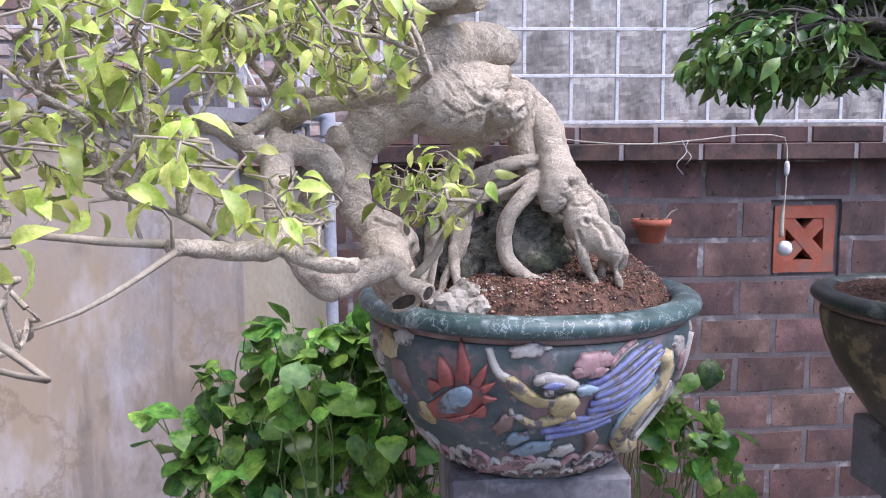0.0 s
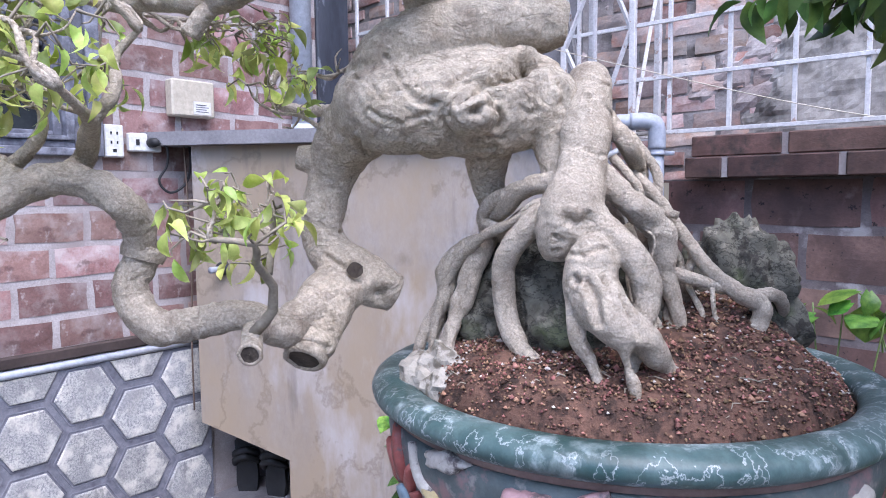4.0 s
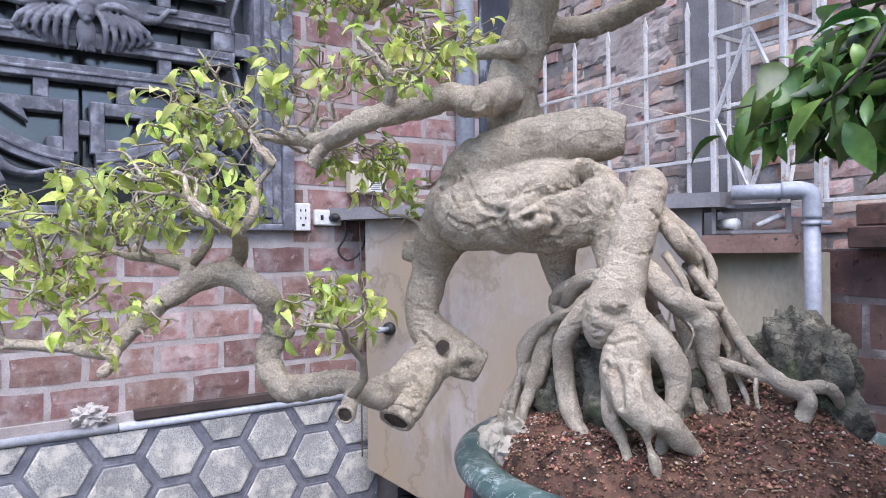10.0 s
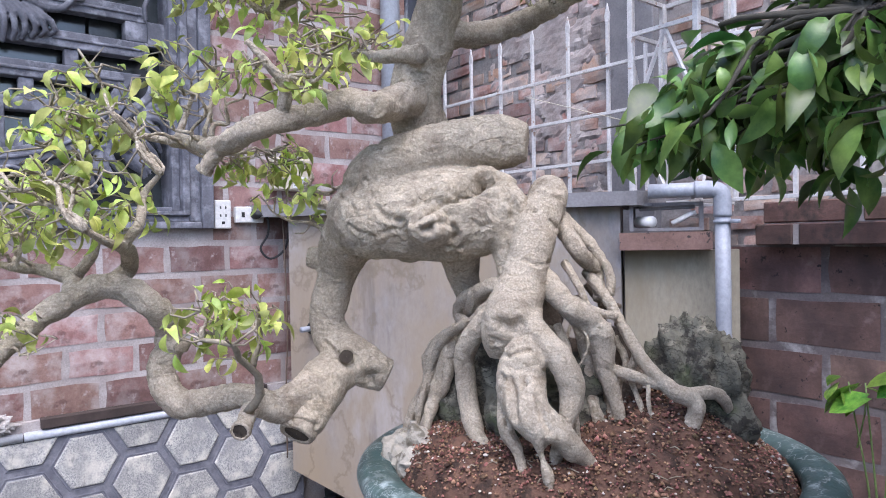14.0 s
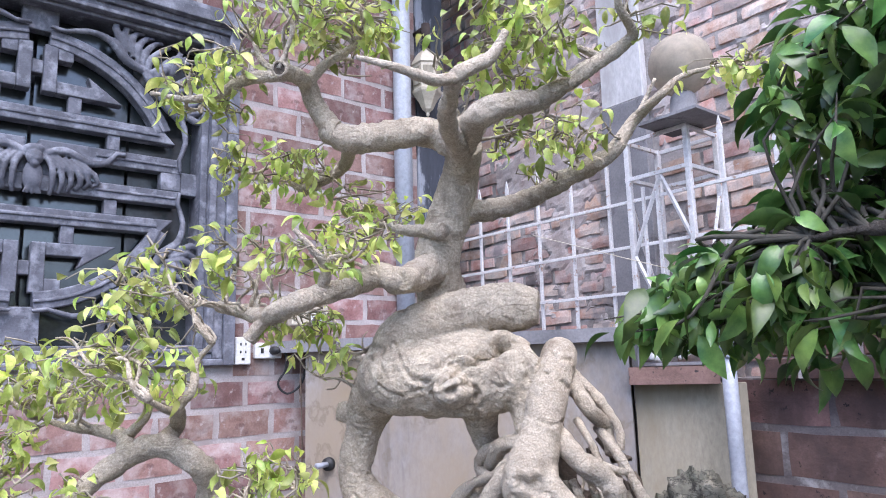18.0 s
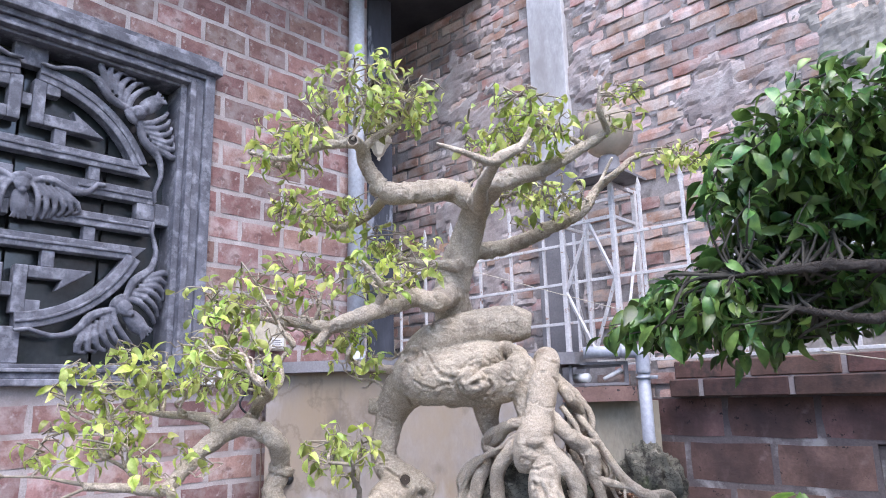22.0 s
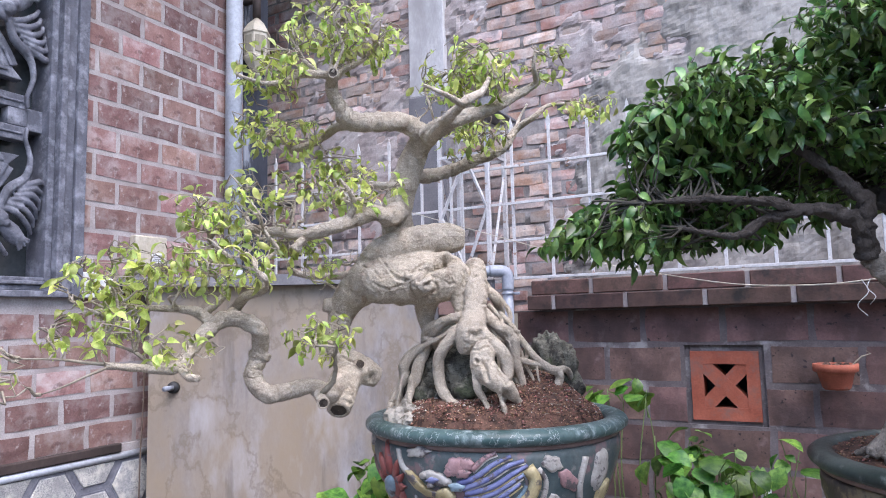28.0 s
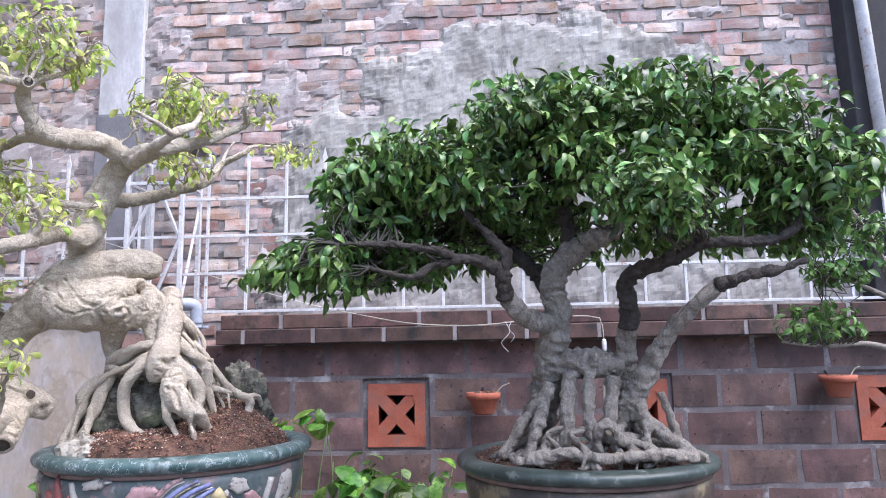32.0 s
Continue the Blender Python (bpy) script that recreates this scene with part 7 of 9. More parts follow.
bm = bmesh.new()
box(bm, (LX - 0.012, -1.5, 0.0), (LX + 0.018, 1.855, 0.752))
wainscot = tagged(thing("wainscot", (LX, 0.9, 0), "low wall facing of pale hexagon tiles in blue-grey grout", "wainscot"), kind="structure")
part("grout_bed", bm, M_GROUT, wainscot)
HS = 0.117
for i in range(-7, 6):
    for j in range(-1, 5):
        cy = 1.06 + 1.5 * HS * i
        cz = 0.633 - math.sqrt(3) * HS * (j + (0.5 if i % 2 else 0))
        r_ = HS - 0.021
        jig = rnd.uniform(-0.003, 0.003)
        hexa = [(cy + r_ * math.cos(radians(60 * k)) + jig, cz + r_ * math.sin(radians(60 * k))) for k in range(6)]
        for name, poly, d, m_ in (("hexagon_tile", hexa, 0.0245, M_TILE),):
            for ax, lim, below in ((1, 0.728, True), (0, 1.845, True), (1, 0.02, False)):
                poly = clipped(poly, ax, lim, below) if poly else poly
            if len(poly) > 2 and cy > -0.35:
                bm = bmesh.new()
                a = [bm.verts.new((LX + 0.016, u, v)) for u, v in poly]
                cu, cv = sum(u for u, v in poly) / len(poly), sum(v for u, v in poly) / len(poly)
                b = [bm.verts.new((LX + d - 0.002, u, v)) for u, v in poly]
                c = [bm.verts.new((LX + d, u + (cu - u) * 0.05, v + (cv - v) * 0.05)) for u, v in poly]
                n = len(poly)
                bm.faces.new(c)
                for k in range(n):
                    bm.faces.new((a[k], a[(k + 1) % n], b[(k + 1) % n], b[k]))
                    bm.faces.new((b[k], b[(k + 1) % n], c[(k + 1) % n], c[k]))
                part(name, bm, m_, wainscot)
                # raised grout fillet round the tile
                bm = bmesh.new()
                fil = [(cy + (r_ + 0.0085) * math.cos(radians(60 * k)) + jig, cz + (r_ + 0.0085) * math.sin(radians(60 * k))) for k in range(6)]
                for (u0, v0), (u1, v1) in zip(fil, fil[1:] + fil[:1]):
                    if max(v0, v1) < 0.732 and min(v0, v1) > 0.02 and max(u0, u1) < 1.85:
                        tube(bm, [(LX + 0.0175, u0, v0, 0.0025), (LX + 0.0175, u1, v1, 0.0025)], 6, 9)
                if bm.verts:
                    part("grout_fillet", bm, M_GROUT, wainscot)
                else:
                    bm.free()
for a, b in ((-1.2, 0.88), (0.884, 1.855)):
    bm = bmesh.new()
    rod(bm, (LX + 0.020, a, 0.745), (LX + 0.020, b, 0.745), 0.0145, 14)
    part("edge_rail", bm, M_RAIL, wainscot, "pale blue plastic edging rail", True)
bm = bmesh.new()
box(bm, (LX - 0.01, -1.2, 0.7525), (LX + 0.016, 1.855, 0.790))
part("ledge_mortar", bm, M_MORTAR, wainscot)
bm = bmesh.new()
box(bm, (LX + 0.002, 0.93, 0.763), (LX + 0.034, 1.70, 0.797), 0.003)
solid("wooden_batten", bm, M_WOOD, "dark stained wooden batten lying on the wainscot ledge", "batten")
bm = bmesh.new()
stone(bm, (LX + 0.020, 0.80, 0.795), (0.022, 0.045, 0.032), 9, 4, 0.75, 2.6)
solid("crumpled_paper", bm, mat("crumpled paper", (0.42, 0.38, 0.36), (0.58, 0.55, 0.53), 0.9, 40, 160, 0.5), "crumpled greyish paper lying on the ledge", "paper")
bm = bmesh.new()
lathe(bm, [(0.01, 0.775), (0.035, 0.775), (0.04, 0.785), (0.037, 0.79), (0.01, 0.788)], (LX + 0.03, 0.46), 24)
solid("green_lid", bm, mat("green plastic", (0.02, 0.24, 0.17), (0.04, 0.32, 0.23), 0.4, 5, 60, 0.05), "small green plastic lid on the ledge", "lid", smooth=True)

# ---- sockets, wires ----
def socket_plate(y0, y1, z0, z1, holes, label):
    s = thing("wall_socket", (LX, (y0 + y1) / 2, z0), label, "socket", "wall sockets")
    bm = bmesh.new()
    box(bm, (LX - 0.01, y0, z0), (LX + 0.022, y1, z1), 0.004)
    plate = part("plate", bm, M_WHITE, s)
    for hy, hz, w, h in holes:
        bm = bmesh.new()
        box(bm, (LX + 0.0215, hy - w / 2, hz - h / 2), (LX + 0.0235, hy + w / 2, hz + h / 2))
        part("slot", bm, M_BLACK, plate)
    return s


socket_plate(1.512, 1.574, 1.403, 1.510, [(1.532, 1.482, 0.005, 0.010), (1.552, 1.482, 0.005, 0.010), (1.532, 1.452, 0.005, 0.010), (1.552, 1.452, 0.005, 0.010), (1.542, 1.425, 0.012, 0.010)], "upright white double socket plate beside the stone window")
socket_plate(1.592, 1.705, 1.425, 1.487, [(1.62, 1.456, 0.012, 0.02)], "white socket plate with a black plug in it")
plug = thing("power_plug", (LX + 0.04, 1.665, 1.456), "black plug with its cable looping down", "plug")
bm = bmesh.new()
tube(bm, [(LX + 0.023, 1.665, 1.456, 0.017), (LX + 0.05, 1.668, 1.456, 0.016), (LX + 0.062, 1.675, 1.454, 0.008)], 12, 0.01)
part("plug_body", bm, M_BLACK, plug, smooth=True)
bm = bmesh.new()
tube(bm, [(LX + 0.06, 1.675, 1.454, 0.0045), (LX + 0.065, 1.70, 1.44, 0.0045), (LX + 0.05, 1.706, 1.38, 0.0045), (LX + 0.04, 1.68, 1.325, 0.0045), (LX + 0.04, 1.72, 1.285, 0.0045), (LX + 0.05, 1.775, 1.32, 0.0045), (LX + 0.06, 1.79, 1.40, 0.0045), (LX + 0.05, 1.785, 1.50, 0.0045)], 8, 0.01)
part("cable", bm, M_BLACK, plug, smooth=True)
jb = thing("junction_box", (LX + 0.03, 1.82, 1.553), "ivory plastic junction box with a paper label on the brick", "junction box")
bm = bmesh.new()
box(bm, (LX + 0.001, 1.735, 1.553), (LX + 0.05, 1.90, 1.682), 0.006)
case = part("case", bm, M_IVORY, jb)
bm = bmesh.new()
box(bm, (LX + 0.0505, 1.815, 1.563), (LX + 0.052, 1.882, 1.608))
paper = part("paper_label", bm, M_WHITE, case, "small white printed label")
for k in range(4):
    bm = bmesh.new()
    box(bm, (LX + 0.0522, 1.822, 1.571 + 0.008 * k), (LX + 0.0528, 1.872 - 0.008 * (k % 2), 1.574 + 0.008 * k))
    part("print_bar", bm, M_CONCRETE, case)
bm = bmesh.new()
tube(bm, [(LX + 0.05, 1.768, 1.51, 0.003), (LX + 0.075, 1.762, 1.3, 0.003), (LX + 0.075, 1.768, 1.0, 0.003), (LX + 0.075, 1.758, 0.78, 0.003), (LX + 0.06, 1.765, 0.5, 0.003)], 6, 0.03)
solid("wire", bm, mat("brown wire", (0.12, 0.08, 0.06), (0.17, 0.12, 0.09), 0.7, 20, 90, 0.1), "thin brown wire running down the wall corner", "wire", smooth=True)

# plaster wall hook
hk = thing("wall_hook", diag(0.23, 0.0, 1.02), "rusty round bolt stub on the plaster wall", "hook")
bm = bmesh.new()
a, b, c = diag(0.232, 0.002, 1.02), diag(0.232, 0.02, 1.02), diag(0.215, 0.07, 1.02)
tube(bm, [(*a, 0.026), (*b, 0.024)], 16, 9)
washer = part("washer", bm, M_BLACK, hk, smooth=True)
bm = bmesh.new()
tube(bm, [(*b, 0.010), (*c, 0.011)], 12, 9)
part("bolt", bm, M_PVC, washer, smooth=True)

# ---- drain pipes ----
dp = thing("drain_pipe", (LX + 0.05, 2.30, 1.49), "tall grey plastic drain pipe up the house corner", "drain pipe", "drain pipes")
bm = bmesh.new()
rod(bm, (LX + 0.045, 2.305, 1.49), (LX + 0.045, 2.305, 4.2), 0.043, 24)
drain = part("pipe", bm, M_PVC_PALE, dp, smooth=True)
bm = bmesh.new()
rod(bm, (LX + 0.045, 2.305, 1.493), (LX + 0.045, 2.305, 1.56), 0.049, 24)
part("collar", bm, M_PVC_PALE, drain, smooth=True)
bm = bmesh.new()
box(bm, (LX - 0.2, 2.421, 0), (LX + 0.01, 2.60, 4.2), 0.006)
solid("corner_post", bm, mat("dark streaked stone", (0.035, 0.04, 0.055), (0.09, 0.10, 0.125), 0.6, 5, 60, 0.3, dark=(0.26, 0.28, 0.32), dark_scale=7, dark_amount=0.3, stretch=(1, 1, 0.3)), "dark streaked post at the house corner", "post")

ep = thing("drain_pipe", (-0.11, 2.52, 0.0), "grey plastic drain pipe with an elbow at the wall coping", "drain pipe", "drain pipes")
EX, EY, EZ = -0.105, 2.535, 1.487
bm = bmesh.new()
tube(bm, [(EX - 0.19, EY - 0.105, EZ, 0.023), (EX - 0.12, EY - 0.065, EZ, 0.023), (EX - 0.035, EY - 0.018, EZ, 0.023)], 18, 0.05)
part("pipe", bm, M_PVC, ep, smooth=True)
bm = bmesh.new()
tube(bm, [(EX - 0.07, EY - 0.037, EZ, 0.0265), (EX - 0.03, EY - 0.016, EZ, 0.0265), (EX - 0.006, EY - 0.003, EZ - 0.010, 0.0265), (EX, EY, EZ - 0.035, 0.0265), (EX, EY, EZ - 0.085, 0.0265)], 20, 0.008)
part("elbow", bm, M_PVC, ep, smooth=True)
bm = bmesh.new()
tube(bm, [(EX, EY, EZ - 0.06, 0.023), (EX, EY, 0.5, 0.023), (EX, EY, 0.0, 0.023)], 18, 0.3)
part("pipe", bm, M_PVC, ep, smooth=True)
bm = bmesh.new()
tube(bm, [(EX, EY, EZ - 0.105, 0.028), (EX, EY, EZ - 0.095, 0.028)], 20, 9)
box(bm, (EX + 0.03, EY - 0.012, EZ - 0.106), (EX + 0.055, EY + 0.004, EZ - 0.094), 0.001)
part("clamp", bm, M_PVC, ep, smooth=True)

# pipe shelf and its brick ledge
bm = bmesh.new()
prism(bm, [(1.37, 1.302), (DLEN - 0.03, 1.302), (DLEN - 0.03, 1.358), (1.37, 1.358)], lambda u, v, d: diag(u, d, v), -0.12, 0.045)
solid("ledge_brick", bm, M_BLOCK, "red brick ledge over the ochre panel", "ledge", kind="structure")
sh = thing("pipe_shelf", diag(1.5, -0.02, 1.36), "small open metal box holding pipe ends on the brick ledge", "pipe shelf")
for (u0, u1, z0, z1) in ((1.40, 1.412, 1.362, 1.452), (1.612, 1.624, 1.362, 1.452), (1.412, 1.612, 1.362, 1.372), (1.412, 1.612, 1.442, 1.452)):
    for o in (0.02, -0.09):
        bm = bmesh.new()
        prism(bm, rect(u0, u1, z0, z1), lambda u, v, d: diag(u, d, v), o - 0.012, o)
        part("frame_bar", bm, M_CONCRETE, sh)
bm = bmesh.new()
tube(bm, [(*diag(1.425, -0.05, 1.392), 0.018), (*diag(1.47, 0.015, 1.392), 0.018)], 16, 9)
part("pipe_end", bm, M_WHITE, sh, smooth=True)
bm = bmesh.new()
tube(bm, [(*diag(1.53, 0.02, 1.385), 0.008), (*diag(1.60, 0.0, 1.42), 0.009)], 10, 9)
part("hose", bm, M_WHITE, sh, smooth=True)
bm = bmesh.new()
tube(bm, [(*diag(1.43, -0.01, 1.435), 0.008), (*diag(1.6, 0.0, 1.44), 0.009)], 10, 9)
part("hose", bm, M_CONCRETE, sh, smooth=True)

# ---- lamp tower, globe, lantern ----
tw = thing("lamp_stand", (-0.27, 2.56, 1.45), "white welded iron lamp stand with diagonal braces", "lamp stand")
for x, y in ((-0.445, 2.565), (-0.20, 2.565), (-0.445, 2.76), (-0.20, 2.76)):
    bm = bmesh.new()
    box(bm, (x - 0.010, y - 0.010, 1.447), (x + 0.010, y + 0.010, 2.185), 0.002)
    part("post", bm, M_IRON, tw)
for p, q in (((-0.312, 2.562, 2.03), (-0.44, 2.562, 1.752)), ((-0.312, 2.562, 2.03), (-0.205, 2.562, 1.785)), ((-0.44, 2.562, 1.752), (-0.316, 2.562, 1.50)), ((-0.205, 2.562, 1.785), (-0.316, 2.562, 1.50)), ((-0.20, 2.57, 1.46), (-0.20, 2.75, 1.95)), ((-0.445, 2.57, 1.95), (-0.445, 2.75, 1.46))):
    bm = bmesh.new()
    rod(bm, p, q, 0.008, 4)
    part("brace", bm, M_IRON, tw)
for x in (-0.331, -0.389):
    bm = bmesh.new()
    rod(bm, (x, 2.565, 1.45), (x, 2.565, 2.0), 0.007, 4)
    part("upright", bm, M_IRON, tw)
for zz in (1.447, 2.031, 2.171):
    for (x0, y0, x1, y1) in ((-0.455, 2.554, -0.19, 2.562), (-0.455, 2.766, -0.19, 2.774), (-0.206, 2.576, -0.194, 2.75), (-0.451, 2.576, -0.439, 2.75)):
        bm = bmesh.new()
        box(bm, (x0, y0, zz), (x1, y1, zz + 0.014))
        part("cross_rail", bm, M_IRON, tw)
bm = bmesh.new()
box(bm, (-0.315, 2.455, 2.187), (-0.09, 2.67, 2.197))
part("top_plate", bm, M_CONCRETE, tw, "grey metal plate")
gl = thing("globe_lamp", (-0.195, 2.56, 2.198), "smoky round globe lamp on the iron stand", "lamp")
bm = bmesh.new()
lathe(bm, [(0.062, 2.198), (0.062, 2.212), (0.048, 2.22), (0.042, 2.28), (0.0335, 2.29)], (-0.195, 2.56), 28)
part("base", bm, M_CONCRETE, gl, smooth=True)
bm = bmesh.new()
lathe(bm, [(0.110 * math.sin(0.3 + (math.pi - 0.3) * k / 18) if k < 18 else 0.0005, 2.398 - 0.110 * math.cos(0.3 + (math.pi - 0.3) * k / 18)) for k in range(19)], (-0.195, 2.56), 36)
globe = part("globe", bm, M_LAMPGLASS, gl, "smoky clear acrylic ball", smooth=True)
bm = bmesh.new()
lathe(bm, [(0.001, 2.292), (0.018, 2.292), (0.018, 2.345), (0.030, 2.36), (0.034, 2.395), (0.022, 2.425), (0.001, 2.435)], (-0.195, 2.56), 20)
part("bulb", bm, M_WHITE, gl, "white lamp bulb", smooth=True)

LNX, LNY, LNZ = LX + 0.088, 2.425, 2.60
ln = thing("wall_lantern", (LNX, LNY, LNZ), "ivory panelled lantern hanging by the corner post", "lantern")
bm = bmesh.new()
lathe(bm, [(0.003, LNZ - 0.03), (0.010, LNZ - 0.02), (0.008, LNZ - 0.01), (0.026, LNZ + 0.005), (0.042, LNZ + 0.04), (0.072, LNZ + 0.085), (0.075, LNZ + 0.098), (0.067, LNZ + 0.105), (0.070, LNZ + 0.225), (0.077, LNZ + 0.232), (0.073, LNZ + 0.245), (0.050, LNZ + 0.285), (0.020, LNZ + 0.315), (0.005, LNZ + 0.33)], (LNX, LNY), 6)
lamp_body = part("body", bm, M_IVORY, ln)
for k in range(6):
    a_ = radians(60 * k + 30)
    bm = bmesh.new()
    box(bm, (-0.001, -0.025, -0.046), (0.004, 0.025, 0.046), 0.001, Matrix.Translation((LNX + 0.0605 * math.cos(a_), LNY + 0.0605 * math.sin(a_), LNZ + 0.165)) @ Matrix.Rotation(a_, 4, "Z"))
    part("panel", bm, M_BEIGE, lamp_body)
bm = bmesh.new()
rod(bm, (LNX, LNY, LNZ + 0.325), (LNX, LNY, LNZ + 0.45), 0.022, 12)
rod(bm, (LX + 0.0, LNY, LNZ + 0.43), (LNX + 0.01, LNY, LNZ + 0.43), 0.016, 10)
part("bracket", bm, M_WOOD, ln, smooth=True)

# eave over the house corner
bm = bmesh.new()
box(bm, (LX - 0.6, -2.5, 3.62), (LX + 0.45, 2.93, 3.70))
solid("eave", bm, M_ROOF, "dark underside of the house eave", "roof", kind="structure")

# ---- bucket, slippers ----
bk = thing("bucket", (-1.16, 1.14, 0.0), "white plastic bucket standing by the tiled wall", "bucket")
bm = bmesh.new()
lathe(bm, [(0.01, 0.11), (0.085, 0.11), (0.10, 0.39), (0.106, 0.392), (0.106, 0.402), (0.097, 0.402), (0.083, 0.12), (0.01, 0.12)], (-1.16, 1.14), 40)
part("tub", bm, M_WHITE, bk, smooth=True)
bm = bmesh.new()
lathe(bm, [(0.01, 0.002), (0.11, 0.002), (0.11, 0.108), (0.01, 0.108)], (-1.16, 1.14), 24)
solid("bucket_stand", bm, M_CONCRETE, "round concrete block under the white bucket", "block", smooth=True)
bm = bmesh.new()
prism(bm, [(0.02, 1.9), (0.6, 1.9), (0.6, 2.2), (0.02, 2.2)], lambda u, v, d: diag(u, -(v - 1.78), d), 0.0, 0.13)
solid("niche_step", bm, M_CONCRETE, "low concrete floor of the shoe niche", "step", kind="structure")
for k, (u, o, lean) in enumerate(((0.20, -0.20, 0.15), (0.33, -0.17, -0.1))):
    sl = thing("slipper", diag(u, o, 0.13), "black rubber slipper standing on end in the niche", "slipper", "slippers")
    m_ = Matrix.Translation(diag(u, o, 0.13)) @ Matrix.Rotation(math.atan2(DU.y, DU.x) + lean, 4, "Z")
    bm = bmesh.new()
    vs_ = prism(bm, [(-0.035, 0), (0.035, 0), (0.042, 0.05), (0.038, 0.12), (0.048, 0.19), (0.03, 0.235), (-0.02, 0.24), (-0.045, 0.20), (-0.04, 0.11), (-0.042, 0.04)], lambda a_, b_, d_: Vector((a_, d_, b_)), -0.012, 0.012)
    bmesh.ops.transform(bm, matrix=m_, verts=vs_)
    sole = part("sole", bm, M_BLACK, sl)
    bm = bmesh.new()
    tube(bm, [(-0.045, -0.008, 0.11, 0.012), (-0.03, -0.045, 0.14, 0.014), (0.01, -0.055, 0.155, 0.014), (0.045, -0.008, 0.12, 0.012)], 8, 0.01)
    tube(bm, [(-0.045, -0.008, 0.14, 0.012), (-0.03, -0.045, 0.165, 0.014), (0.01, -0.052, 0.18, 0.014), (0.045, -0.008, 0.15, 0.012)], 8, 0.01)
    bmesh.ops.transform(bm, matrix=m_, verts=bm.verts)
    part("strap", bm, M_BLACK, sole, smooth=True)

# ---- hanging pots, wires on the boundary wall ----
def hanging_pot(x, z, label):
    y = RY - 0.10
    hp = thing("hanging_pot", (x, y, z - 0.09), label, "pot", "hanging clay pots")
    bm = bmesh.new()
    lathe(bm, [(0.01, z - 0.092), (0.040, z - 0.092), (0.046, z - 0.085), (0.060, z - 0.032), (0.064, z - 0.030), (0.073, z - 0.026), (0.074, z), (0.066, z), (0.058, z - 0.03), (0.04, z - 0.075), (0.01, z - 0.075)], (x, y), 36)
    part("bowl", bm, M_TERRA, hp, smooth=True)
    bm = bmesh.new()
    lathe(bm, [(0.002, z - 0.018), (0.06, z - 0.02)], (x, y), 24)
    earth = part("soil", bm, M_SOIL, hp)
    for k in range(5):
        bm = bmesh.new()
        a_ = 1.2 * k
        stone(bm, (x + 0.035 * math.cos(a_), y + 0.035 * math.sin(a_), z - 0.008), (0.014, 0.014, 0.012), k, 2, 0.3)
        part("clod", bm, M_SOIL, earth)
    bm = bmesh.new()
    tube(bm, [(x, RY - 0.03, z - 0.005, 0.004), (x, RY + 0.015, z + 0.02, 0.004)], 6, 9)
    part("hook", bm, M_BLACK, hp)
    bm = bmesh.new()
    tube(bm, [(x + 0.05, y, z - 0.01, 0.003), (x + 0.085, y + 0.02, z + 0.025, 0.0025), (x + 0.115, y + 0.03, z + 0.035, 0.002), (x + 0.10, y + 0.03, z + 0.045, 0.0015)], 5, 0.02)
    part("dry_stalk", bm, M_TWIG, earth)


hanging_pot(1.122, 1.088, "small terracotta pot of dry soil hung on the wall")
hanging_pot(2.62, 1.135, "wide terracotta pot hung beside a vent block")
cord = thing("hanging_wire", (1.64, RY - 0.10, 1.22), "thin white cord along the coping with an inline switch hanging", "wire")
bm = bmesh.new()
tube(bm, [(-0.9, 2.52, 1.90, 0.0016), (-0.2, 2.50, 1.66, 0.0016), (0.3, 2.54, 1.50, 0.0016), (0.62, RY - 0.12, 1.425, 0.0022), (0.85, RY - 0.12, 1.385, 0.0026), (1.1, RY - 0.12, 1.375, 0.0026), (1.3, RY - 0.12, 1.39, 0.0026), (1.45, RY - 0.12, 1.405, 0.0026), (1.58, RY - 0.12, 1.405, 0.0026), (1.632, RY - 0.12, 1.395, 0.0026), (1.642, RY - 0.12, 1.36, 0.0026), (1.645, RY - 0.12, 1.29, 0.0026)], 6, 0.03)
part("wire", bm, M_IVORY, cord, smooth=True)
bm = bmesh.new()
tube(bm, [(1.645, RY - 0.12, 1.305, 0.006), (1.645, RY - 0.12, 1.295, 0.010), (1.645, RY - 0.12, 1.262, 0.010), (1.645, RY - 0.12, 1.25, 0.006)], 8, 0.01)
part("inline_switch", bm, M_WHITE, cord, smooth=True)
bm = bmesh.new()
tube(bm, [(1.645, RY - 0.12, 1.25, 0.003), (1.642, RY - 0.12, 1.15, 0.003), (1.64, RY - 0.11, 1.10, 0.009), (1.64, RY - 0.11, 1.01, 0.009)], 8, 0.02)
holder = part("holder", bm, M_IVORY, cord, smooth=True)
bm = bmesh.new()
stone(bm, (1.655, RY - 0.11, 0.965), (0.028, 0.028, 0.03), 3, 3, 0.08)
part("bulb", bm, M_WHITE, holder, smooth=True)
for k, (x0, drop, sway) in enumerate(((1.225, 0.13, 0.018), (1.252, 0.09, -0.012))):
    bm = bmesh.new()
    tube(bm, [(x0, RY - 0.122, 1.388, 0.0016), (x0 + sway, RY - 0.125, 1.388 - drop * 0.35, 0.0014), (x0 - sway, RY - 0.122, 1.388 - drop * 0.7, 0.0014), (x0 + sway * 0.6, RY - 0.12, 1.388 - drop, 0.0012)], 5, 0.012)
    part("loose_end", bm, M_WHITE, cord, smooth=True)

